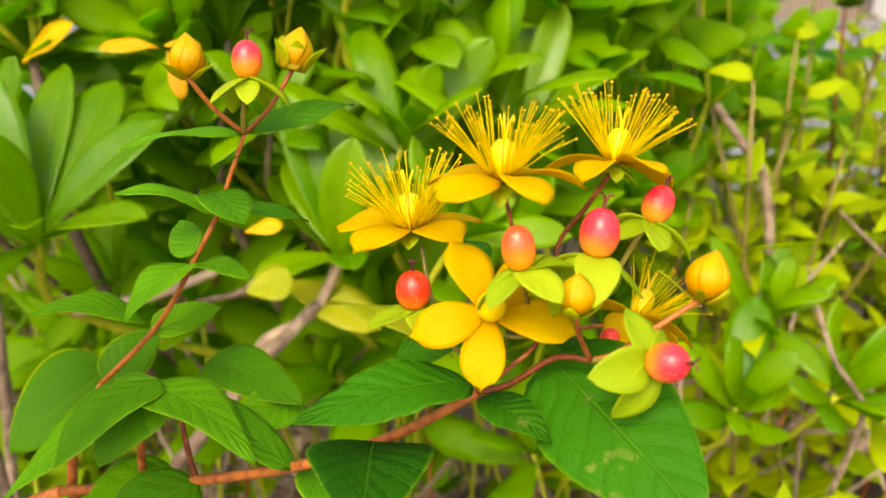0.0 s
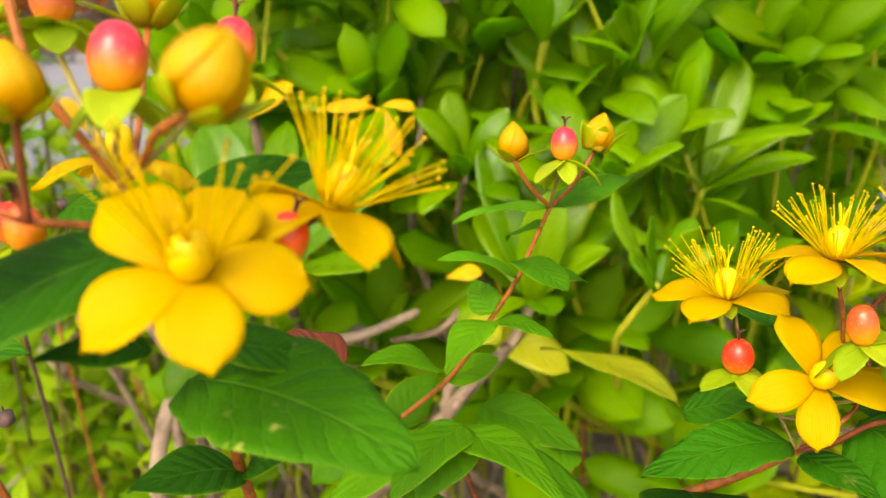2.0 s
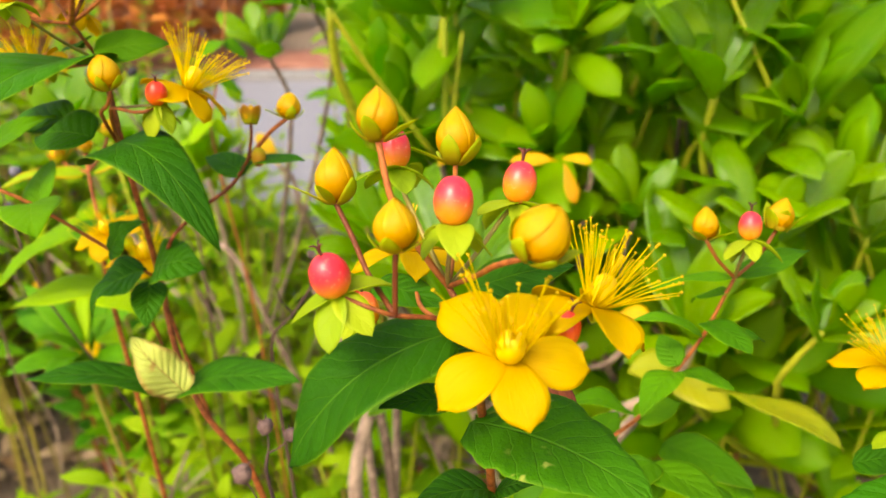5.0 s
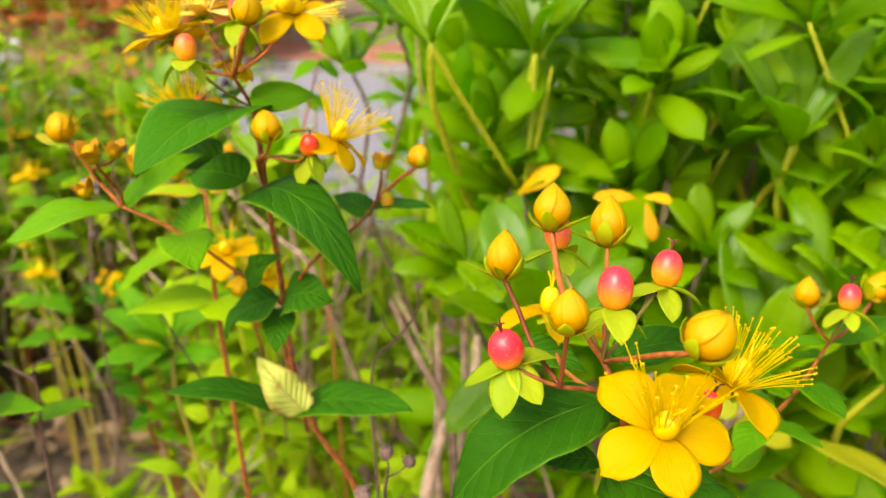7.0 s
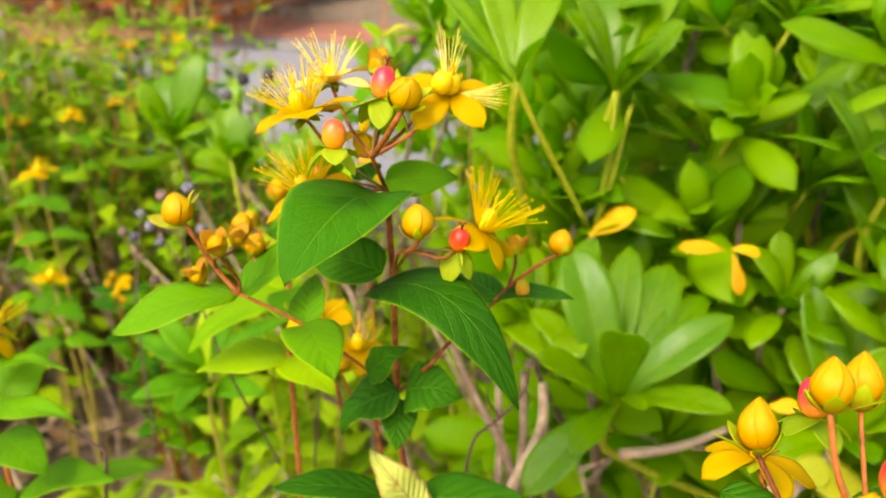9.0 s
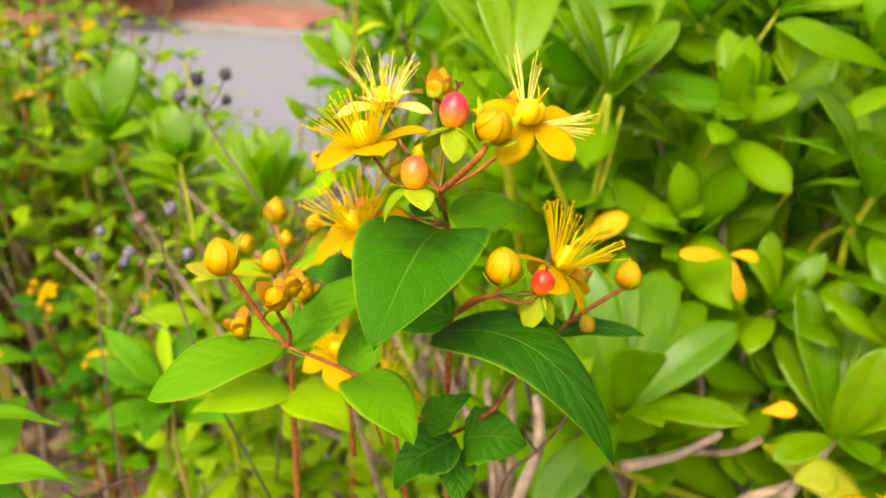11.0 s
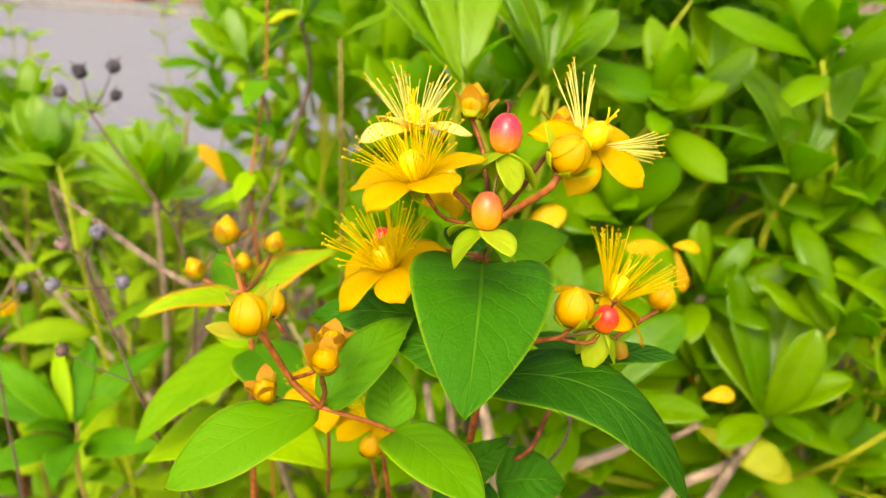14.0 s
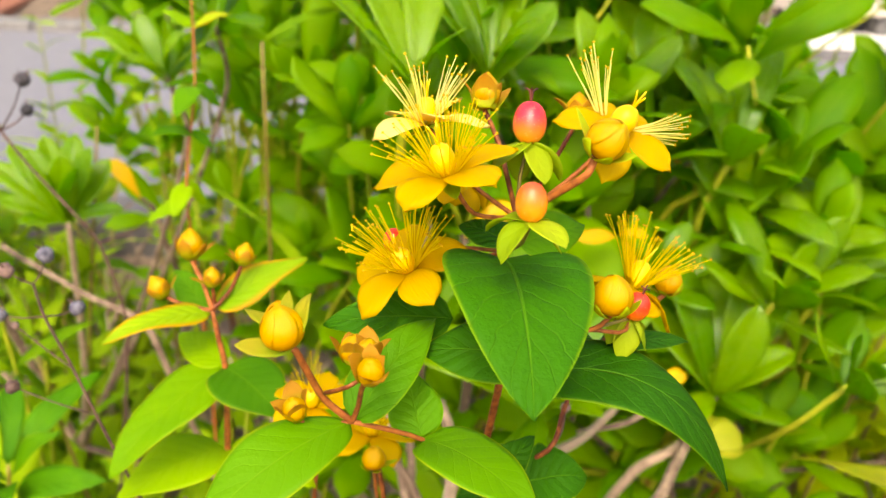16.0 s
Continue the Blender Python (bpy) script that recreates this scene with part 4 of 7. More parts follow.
stem(spray_c, [(-0.0987, 0.0901, 0.7389), (-0.0886, 0.0973, 0.7377), (-0.0778, 0.1001, 0.7425)], 0.00051, 0.00051)
stem(spray_c, [(-0.0987, 0.0901, 0.7389), (-0.0875, 0.0922, 0.7348), (-0.0832, 0.0919, 0.7375)], 0.00043, 0.00043, mat=STEM_GREEN)
stem(spray_c, [(-0.0987, 0.0901, 0.7389), (-0.1022, 0.1023, 0.7166), (-0.1035, 0.1119, 0.6967), (-0.1049, 0.1185, 0.6799), (-0.1042, 0.1247, 0.6587), (-0.1034, 0.1307, 0.6316), (-0.1128, 0.161, 0)], 0.00099, 0.00124)
leaf(spray_c, (-0.1038, 0.0916, 0.7393), (-0.1345, 0.0729, 0.7158), 0.0229, (-0.12, -0.34, 0.93), arch=0.16, fold=0.1, wave=0.03, seed=41, shape=broad, ragged=0.05, mat=HYP_LEAF_SPOTTED)
leaf(spray_c, (-0.1049, 0.1023, 0.7115), (-0.0640, 0.0893, 0.7063), 0.0261, (0.28, -0.26, 0.93), arch=0.1, fold=0.05, wave=0.015, shape=broad, seed=42, mat=HYP_LEAF_SPOTTED, ragged=0.12)
leaf(spray_c, (-0.1045, 0.0922, 0.7227), (-0.1186, 0.0840, 0.7244), 0.0088, (0.01, -0.24, 0.97), seed=43, mat=HYP_LEAF_WORN_SHADED, wave=0.03)
leaf(spray_c, (-0.1044, 0.1173, 0.6822), (-0.1194, 0.1015, 0.6880), 0.0139, (0.01, -0.24, 0.97), seed=44, mat=HYP_LEAF)
leaf(spray_c, (-0.1037, 0.1173, 0.6821), (-0.0918, 0.1158, 0.6878), 0.0081, (0.21, -0.19, 0.96), seed=45, mat=HYP_LEAF)
leaf(spray_c, (-0.0995, 0.0995, 0.7198), (-0.0830, 0.1085, 0.7116), 0.0109, (0.21, -0.23, 0.95), seed=46)
leaf(spray_c, (-0.1065, 0.1160, 0.7378), (-0.0853, 0.1275, 0.7404), 0.0115, (0.27, -0.48, 0.83), seed=47)
leaf(spray_c, (-0.1334, 0.1223, 0.7341), (-0.1124, 0.1140, 0.7333), 0.0102, (0.27, -0.48, 0.83), seed=48)
leaf(spray_c, (-0.0865, 0.1312, 0.6982), (-0.1025, 0.1426, 0.6999), 0.0093, (0.46, -0.56, 0.68), seed=49, mat=HYP_LEAF_SCORCHED, curl=0.15, wave=0.05, label='scorched red-brown curled leaf')
leaf(spray_c, (-0.0992, 0.0947, 0.7336), (-0.1135, 0.1022, 0.7300), 0.0069, (0.27, -0.48, 0.83), seed=50)

# tall stem with two tiers of flowers and a broad drooping leaf

spray_d = thing("hypericum_stem", (-0.2528, 0.1951, 0), "tall tutsan stem with yellow flowers, buds, berries and broad leaves", "shrub", "tutsan stems")
stem(spray_d, [(-0.2431, 0.1776, 0.7801), (-0.2408, 0.1768, 0.7505), (-0.2429, 0.1856, 0.7011), (-0.2398, 0.1828, 0.6757), (-0.2297, 0.1790, 0.6520), (-0.2172, 0.1836, 0.6265), (-0.2137, 0.1884, 0.5830), (-0.2584, 0.2077, 0)], 0.00097, 0.00141)
flower(spray_d, (-0.2613, 0.1592, 0.8062), (-0.29, -0.07, 0.95), 0.0158, spin=20, cup=2, stamens=75, spread=50, length=0.95, seed=61)
flower(spray_d, (-0.2638, 0.1828, 0.8109), (-0.07, 0.09, 0.99), 0.0133, spin=60, cup=8, stamens=36, spread=40, length=1.15, seed=62, pale=True, mat=PETAL_PALE, label='fading flower with pale stamens')
flower(spray_d, (-0.2208, 0.1717, 0.8139), (0.27, -0.43, 0.87), 0.0146, spin=12, cup=-10, stamens=0, seed=63, wide=0.8, label='fading flower with a swollen ovary')
stamen_brush(spray_d, (-0.2228, 0.1767, 0.8142), (-0.13, 0.47, 0.87), 0.0145, 9, 18, 20, 1.15, True, ring=0.05)
stamen_brush(spray_d, (-0.2194, 0.1723, 0.8129), (0.99, -0.01, 0.1), 0.0135, 10, 24, 14, 1.1, True, ring=0.05)
berry(spray_d, (-0.2228, 0.1665, 0.8147), (0.44, -0.03, 0.9), 0.0068, tone=OVARY, fat=2, sepal=0, style=False, label='swollen yellow ovary')
flower(spray_d, (-0.2675, 0.1730, 0.7770), (-0.41, -0.35, 0.84), 0.0151, spin=-20, cup=4, stamens=80, spread=52, length=1.05, seed=65, stamen_axis=(-0.36, -0.06, 0.93))
flower(spray_d, (-0.2103, 0.1735, 0.7726), (0.39, 0.23, 0.89), 0.0148, spin=-5, cup=-16, stamens=70, spread=46, length=1.15, seed=66, stamen_axis=(0.47, 0.27, 0.84))
flower(spray_d, (-0.2542, 0.1855, 0.7957), (0.09, 0.16, 0.98), 0.0102, spin=10, cup=-30, stamens=0, seed=67)
berry(spray_d, (-0.2450, 0.1454, 0.8014), (-0.03, 0.11, 0.99), 0.0084, tone=BERRY_ORANGE, fat=1, cup=-14, sepal=0.9, spin=18, seed=71, style=False)
berry(spray_d, (-0.2414, 0.1709, 0.8102), (0.02, 0.3, 0.96), 0.0097, tone=BERRY_PINK, fat=1, cup=-32, sepal=0.85, spin=48, seed=72)
berry(spray_d, (-0.2140, 0.1615, 0.7701), (0.2, -0.14, 0.97), 0.0072, tone=BERRY_RED, fat=2, cup=-35, sepal=1.0, spin=0, seed=73)
berry(spray_d, (-0.2703, 0.1842, 0.7761), (-0.09, 0.29, 0.95), 0.0066, tone=BERRY_RED, fat=1, sepal=0.7, seed=74, style=False)
bud(spray_d, (-0.2293, 0.1575, 0.8129), (0.32, -0.48, 0.81), 0.0097, fat=3, cup=34, sepal=0.75, seed=81, spin=20)
bud(spray_d, (-0.2495, 0.1871, 0.8136), (0.06, 0.39, 0.92), 0.0093, fat=1, cup=56, sepal=0.7, seed=82, sepal_mat=SEPAL_RED)
bud(spray_d, (-0.2272, 0.1834, 0.8123), (0.06, 0.39, 0.92), 0.0073, fat=2, cup=58, sepal=0.7, seed=83, sepal_mat=SEPAL_RED)
bud(spray_d, (-0.2222, 0.1519, 0.7767), (-0.14, -0.03, 0.99), 0.0098, fat=3, cup=18, sepal=0.55, seed=84)
round_bud = bud(spray_d, (-0.2943, 0.1418, 0.7738), (-0.3, 0.05, 0.95), 0.0100, fat=3, sepal=0, seed=87, spin=-32)
leaf(round_bud, (-0.2933, 0.1417, 0.7737), (-0.3051, 0.1399, 0.7756), 0.0044, (0.1, -0.55, 0.8), arch=-0.1, fold=0.35, shape=oval, mat=SEPAL_TIPPED, seed=720, name="sepal", nu=10, nv=6)
leaf(round_bud, (-0.2928, 0.1420, 0.7742), (-0.2897, 0.1440, 0.7853), 0.0048, (-0.8, -0.6, 0.1), arch=0.06, fold=0.35, shape=oval, mat=SEPAL_TIPPED, seed=721, name="sepal", nu=10, nv=6)
leaf(round_bud, (-0.2943, 0.1419, 0.7741), (-0.3047, 0.1554, 0.7756), 0.0044, (0.5, -0.6, 0.2), arch=0.06, fold=0.35, shape=oval, mat=SEPAL_TIPPED, seed=722, name="sepal", nu=10, nv=6)
leaf(round_bud, (-0.2936, 0.1421, 0.7746), (-0.2950, 0.1557, 0.7801), 0.0037, (-0.3, -0.9, 0.1), arch=0.06, fold=0.35, shape=oval, mat=SEPAL_TIPPED, seed=723, name="sepal", nu=10, nv=6)
bud(spray_d, (-0.2772, 0.1355, 0.7702), (-0.09, -0.48, 0.87), 0.0063, fat=3, cup=60, sepal=2.0, seed=86, sepal_mat=SEPAL_RED, spin=30)
bud(spray_d, (-0.2779, 0.1446, 0.7684), (0.07, 0.19, 0.98), 0.0056, fat=3, cup=62, sepal=2.0, seed=87, sepal_mat=SEPAL_RED)
bud(spray_d, (-0.2928, 0.1462, 0.7531), (-0.3, -0.15, 0.94), 0.0059, fat=3, cup=60, sepal=2.0, seed=88, sepal_mat=SEPAL_RED)
stem(spray_d, [(-0.2431, 0.1776, 0.7801), (-0.2433, 0.1672, 0.7935)], 0.00069, 0.00069)
stem(spray_d, [(-0.2433, 0.1672, 0.7935), (-0.2430, 0.1694, 0.8022), (-0.2415, 0.1708, 0.8103)], 0.00047, 0.00040, mat=STEM_GREEN)
stem(spray_d, [(-0.2431, 0.1776, 0.7801), (-0.2433, 0.1593, 0.7905), (-0.2450, 0.1456, 0.8013)], 0.00052, 0.00046, mat=STEM_GREEN)
stem(spray_d, [(-0.2433, 0.1672, 0.7935), (-0.2539, 0.1628, 0.7960), (-0.2591, 0.1599, 0.8032), (-0.2610, 0.1590, 0.8058)], 0.00051, 0.00051)
stem(spray_d, [(-0.2433, 0.1672, 0.7935), (-0.2366, 0.1617, 0.8013), (-0.2311, 0.1564, 0.8083), (-0.2291, 0.1586, 0.8126)], 0.00096, 0.00083)
stem(spray_d, [(-0.2433, 0.1672, 0.7935), (-0.2322, 0.1704, 0.8009), (-0.2233, 0.1697, 0.8108)], 0.00066, 0.00060)
stem(spray_d, [(-0.2433, 0.1672, 0.7935), (-0.2366, 0.1742, 0.7999), (-0.2272, 0.1834, 0.8123)], 0.00062, 0.00055)
stem(spray_d, [(-0.2433, 0.1672, 0.7935), (-0.2459, 0.1835, 0.8060), (-0.2496, 0.1873, 0.8136)], 0.00064, 0.00064)
stem(spray_d, [(-0.2433, 0.1672, 0.7935), (-0.2542, 0.1759, 0.7995), (-0.2631, 0.1822, 0.8098)], 0.00055, 0.00055)
stem(spray_d, [(-0.2431, 0.1776, 0.7801), (-0.2553, 0.1720, 0.7792), (-0.2652, 0.1727, 0.7759)], 0.00056, 0.00056)
stem(spray_d, [(-0.2431, 0.1776, 0.7801), (-0.2576, 0.1799, 0.7801), (-0.2702, 0.1842, 0.7761)], 0.00051, 0.00044)
stem(spray_d, [(-0.2408, 0.1768, 0.7505), (-0.2309, 0.1572, 0.7681), (-0.2250, 0.1536, 0.7719), (-0.2220, 0.1522, 0.7765)], 0.00067, 0.00054)
stem(spray_d, [(-0.2408, 0.1768, 0.7505), (-0.2264, 0.1560, 0.7699), (-0.2162, 0.1581, 0.7687), (-0.2109, 0.1711, 0.7731)], 0.00054, 0.00047)
stem(spray_d, [(-0.2244, 0.1562, 0.7703), (-0.2140, 0.1616, 0.7701)], 0.00047, 0.00040, mat=STEM_GREEN)
stem(spray_d, [(-0.2429, 0.1856, 0.7011), (-0.2633, 0.1563, 0.7389), (-0.2808, 0.1482, 0.7504)], 0.00063, 0.00063)
stem(spray_d, [(-0.2808, 0.1482, 0.7504), (-0.2873, 0.1481, 0.7569), (-0.2930, 0.1428, 0.7724), (-0.2950, 0.1428, 0.7734)], 0.00084, 0.00077)
stem(spray_d, [(-0.2808, 0.1482, 0.7504), (-0.2898, 0.1467, 0.7499), (-0.2928, 0.1461, 0.7531)], 0.00059, 0.00052)
stem(spray_d, [(-0.2808, 0.1482, 0.7504), (-0.2795, 0.1468, 0.7555), (-0.2789, 0.1382, 0.7663), (-0.2773, 0.1356, 0.7701)], 0.00064, 0.00057)
stem(spray_d, [(-0.2870, 0.1466, 0.7592), (-0.2818, 0.1387, 0.7661), (-0.2782, 0.1417, 0.7672), (-0.2779, 0.1448, 0.7683)], 0.00050, 0.00044)
leaf(spray_d, (-0.2441, 0.1745, 0.7796), (-0.2466, 0.1174, 0.7721), 0.0335, (0.01, -0.64, 0.76), arch=0.12, fold=0.20, wave=0.016, shape=cordate, lobe=0.45, seed=61, thick=0.0004)
leaf(spray_d, (-0.2434, 0.1644, 0.7511), (-0.1892, 0.1441, 0.7313), 0.0235, (0.06, -0.19, 0.98), arch=0.31, fold=-0.06, wave=0.012, seed=62)
leaf(spray_d, (-0.2813, 0.1482, 0.7501), (-0.3114, 0.1250, 0.7418), 0.0181, (-0.14, -0.36, 0.92), arch=0.1, fold=0.08, shape=oval, seed=63, mat=HYP_LEAF_YOUNG)
leaf(spray_d, (-0.2633, 0.1563, 0.7389), (-0.2400, 0.1301, 0.7379), 0.0187, (0.21, -0.32, 0.92), arch=0.1, fold=0.08, shape=heart, seed=64, mat=HYP_LEAF_YOUNG)
leaf(spray_d, (-0.2803, 0.1494, 0.7493), (-0.2604, 0.1718, 0.7640), 0.0147, (-0.32, -0.68, 0.66), arch=0.12, fold=0.2, seed=65, mat=HYP_LEAF_MID)
leaf(spray_d, (-0.2634, 0.1588, 0.7377), (-0.2669, 0.1733, 0.7486), 0.0137, (-0.18, -0.67, 0.72), seed=66, mat=HYP_LEAF_MID)
leaf(spray_d, (-0.2555, 0.1744, 0.7626), (-0.2882, 0.1800, 0.7578), 0.0151, (0.02, -0.54, 0.84), seed=67, mat=HYP_LEAF)
leaf(spray_d, (-0.2414, 0.1725, 0.7843), (-0.2216, 0.1847, 0.7846), 0.0132, (0.04, -0.72, 0.7), seed=68, mat=HYP_LEAF_YOUNG, arch=0.05)
leaf(spray_d, (-0.2366, 0.1581, 0.7607), (-0.2649, 0.1664, 0.7581), 0.0184, (0.02, -0.5, 0.86), seed=69)
leaf(spray_d, (-0.2440, 0.1683, 0.7861), (-0.2542, 0.1842, 0.7841), 0.0100, (0.03, -0.58, 0.82), seed=70)
leaf(spray_d, (-0.2448, 0.1653, 0.7195), (-0.2337, 0.1655, 0.7314), 0.0116, (0.13, -0.67, 0.73), seed=71, mat=HYP_LEAF, wave=0.07, curl=0.4, ragged=0.1, fold=0.2, shape=heart)
leaf(spray_d, (-0.2365, 0.1712, 0.7118), (-0.2536, 0.1575, 0.7035), 0.0196, (-0.12, -0.34, 0.93), seed=72, mat=HYP_LEAF, wave=0.07, curl=0.4, ragged=0.1, fold=0.2, shape=heart)
leaf(spray_d, (-0.2343, 0.1720, 0.7119), (-0.2158, 0.1701, 0.7166), 0.0201, (0.49, -0.46, 0.74), seed=73, mat=HYP_LEAF, wave=0.07, curl=0.4, ragged=0.1, fold=0.2, shape=heart)
leaf(spray_d, (-0.2372, 0.1738, 0.7065), (-0.2330, 0.1607, 0.6954), 0.0125, (0.22, -0.63, 0.74), seed=74)
leaf(spray_d, (-0.2265, 0.1663, 0.6681), (-0.2417, 0.1623, 0.6893), 0.0163, (0, -0.64, 0.77), seed=75, mat=HYP_LEAF_PALE, wave=0.07, curl=0.4, ragged=0.15, shape=heart, label='pale yellow leaf with reddish veins, curled at the tip')
leaf(spray_d, (-0.2326, 0.1732, 0.6655), (-0.1848, 0.1715, 0.6736), 0.0255, (0.12, -0.07, 0.99), seed=76)
leaf(spray_d, (-0.2376, 0.1716, 0.6653), (-0.2740, 0.1463, 0.6795), 0.0177, (-0.07, -0.14, 0.99), seed=77)
stem(spray_d, [(-0.2429, 0.1856, 0.7011), (-0.2266, 0.1735, 0.7221), (-0.2210, 0.1825, 0.7292), (-0.2135, 0.1944, 0.7353), (-0.2059, 0.1966, 0.7454)], 0.00076, 0.00066)
bud(spray_d, (-0.1908, 0.1977, 0.7581), (0.1, 0.26, 0.96), 0.0085, fat=3, cup=30, sepal=0.6, seed=91)
stem(spray_d, [(-0.2067, 0.1964, 0.7443), (-0.1973, 0.1962, 0.7535), (-0.1909, 0.1978, 0.7581)], 0.00078, 0.00068)
bud(spray_d, (-0.2052, 0.1983, 0.7557), (-0.03, 0.33, 0.95), 0.0067, fat=2, cup=50, sepal=1.0, seed=92, sepal_mat=SEPAL_RED)
stem(spray_d, [(-0.2067, 0.1964, 0.7443), (-0.2051, 0.1974, 0.7516), (-0.2053, 0.1985, 0.7556)], 0.00059, 0.00049)
berry(spray_d, (-0.2018, 0.1954, 0.7482), (0.24, -0.63, -0.74), 0.0066, tone=SEPAL_RED, fat=0, sepal=0, style=False, label='small reddish drooping bud')
stem(spray_d, [(-0.2067, 0.1964, 0.7443), (-0.2016, 0.1946, 0.7486)], 0.00049, 0.00039)
leaf(spray_d, (-0.2096, 0.1958, 0.7407), (-0.1838, 0.1925, 0.7450), 0.0116, (0.02, -0.11, 0.99), seed=78)
leaf(spray_d, (-0.2094, 0.1971, 0.7384), (-0.2278, 0.2035, 0.7425), 0.0120, (0.11, -0.34, 0.93), seed=79)
flower(spray_d, (-0.2734, 0.2190, 0.6945), (-0.03, 0.05, 1), 0.0155, spin=10, cup=-4, stamens=40, spread=48, length=0.9, seed=95)
stem(spray_d, [(-0.2733, 0.2187, 0.6936), (-0.2694, 0.2209, 0.6727), (-0.2627, 0.2280, 0.6139)], 0.00074, 0.00099)
bud(spray_d, (-0.2998, 0.1820, 0.7552), (0.01, 0.23, 0.97), 0.0078, fat=3, cup=35, sepal=0.8, seed=96, sepal_mat=SEPAL_RED)
stem(spray_d, [(-0.2963, 0.1805, 0.7508), (-0.2998, 0.1820, 0.7553)], 0.00059, 0.00049)
bud(spray_d, (-0.2808, 0.1590, 0.7594), (0.01, 0.23, 0.97), 0.0070, fat=3, cup=45, sepal=1.0, seed=97, sepal_mat=SEPAL_RED)
stem(spray_d, [(-0.2783, 0.1528, 0.7490), (-0.2793, 0.1568, 0.7567), (-0.2809, 0.1591, 0.7594)], 0.00061, 0.00061)

# sprig of small orange buds behind the tall stem

spray_e = thing("hypericum_stem", (-0.3522, 0.3323, 0), "young tutsan sprig with small orange-yellow buds", "shrub", "tutsan stems")
bud(spray_e, (-0.338, 0.2726, 0.7331), (0.01, 0.29, 0.96), 0.011, fat=2, cup=35, sepal=1.3, seed=100, sepal_mat=SEPAL_RED)
stem(spray_e, [(-0.3297, 0.2623, 0.7172), (-0.3329, 0.2664, 0.7255), (-0.338, 0.2726, 0.7331)], 0.0008272, 0.0007216)
bud(spray_e, (-0.3191, 0.2674, 0.7333), (0.22, 0.27, 0.94), 0.008096, fat=2, cup=35, sepal=1.3, seed=101, sepal_mat=SEPAL_RED)
stem(spray_e, [(-0.3297, 0.2623, 0.7172), (-0.3233, 0.265, 0.7241), (-0.3191, 0.2674, 0.7333)], 0.0008272, 0.0007216)
bud(spray_e, (-0.3467, 0.2662, 0.7208), (-0.51, 0.15, 0.85), 0.0088, fat=2, cup=35, sepal=1.3, seed=102, sepal_mat=SEPAL_RED)
stem(spray_e, [(-0.3297, 0.2623, 0.7172), (-0.3385, 0.2634, 0.7182), (-0.3467, 0.2662, 0.7208)], 0.0008272, 0.0007216)
bud(spray_e, (-0.3292, 0.263, 0.7268), (0.01, 0.09, 1), 0.007304, fat=2, cup=35, sepal=1.3, seed=103, sepal_mat=SEPAL_RED)
stem(spray_e, [(-0.3297, 0.2623, 0.7172), (-0.3291, 0.2637, 0.7202), (-0.3292, 0.263, 0.7268)], 0.0008272, 0.0007216)
stem(spray_e, [(-0.3297, 0.2623, 0.7172), (-0.3275, 0.2595, 0.707), (-0.3254, 0.2573, 0.6963), (-0.3258, 0.2551, 0.6596), (-0.3522, 0.3323, 0)], 0.0008272, 0.001452)
leaf(spray_e, (-0.3308, 0.2618, 0.716), (-0.3634, 0.2442, 0.7144), 0.013288, (-0.11, -0.24, 0.96), seed=101, mat=HYP_LEAF_REDDISH, arch=0.1)
leaf(spray_e, (-0.3284, 0.2639, 0.7168), (-0.2966, 0.2802, 0.73), 0.014872, (0.2, -0.28, 0.94), seed=102, mat=HYP_LEAF_REDDISH, arch=0.08)
leaf(spray_e, (-0.331, 0.2654, 0.7132), (-0.3473, 0.2889, 0.7201), 0.012936, (-0.02, -0.51, 0.86), seed=103, mat=HYP_LEAF_YOUNG)
leaf(spray_e, (-0.3254, 0.2573, 0.6963), (-0.3032, 0.2339, 0.6903), 0.026576, (0.19, -0.38, 0.91), seed=104, mat=HYP_LEAF_YOUNG, shape=heart)
leaf(spray_e, (-0.3263, 0.2574, 0.6962), (-0.3606, 0.2253, 0.6734), 0.024376, (-0.21, -0.26, 0.94), seed=105, mat=HYP_LEAF_LIME)
leaf(spray_e, (-0.3262, 0.2578, 0.6972), (-0.345, 0.2788, 0.6982), 0.015136, (-0.21, -0.26, 0.94), seed=106, mat=HYP_LEAF_LIME)
leaf(spray_e, (-0.3263, 0.256, 0.6616), (-0.3603, 0.229, 0.6604), 0.02728, (-0.21, -0.26, 0.94), seed=107, mat=HYP_LEAF_LIME)
leaf(spray_e, (-0.3258, 0.2559, 0.6616), (-0.2922, 0.2339, 0.6605), 0.02552, (0.2, -0.28, 0.94), seed=108, mat=HYP_LEAF_LIME)
flower(spray_e, (-0.2932, 0.2243, 0.7028), (-0.01, -0.38, 0.93), 0.015224, spin=0, cup=0, stamens=30, spread=48, length=0.9, seed=110)
stem(spray_e, [(-0.2932, 0.2239, 0.7019), (-0.2917, 0.2319, 0.6773), (-0.2936, 0.2443, 0.641)], 0.0006072, 0.0008096)
bud(spray_e, (-0.2732, 0.2018, 0.6947), (0, -0.02, 1), 0.007832, fat=3, cup=30, sepal=0.5, seed=111)
stem(spray_e, [(-0.2732, 0.2018, 0.6947), (-0.2714, 0.2103, 0.6752)], 0.000572, 0.000572)

# young stem at the edge of the bed

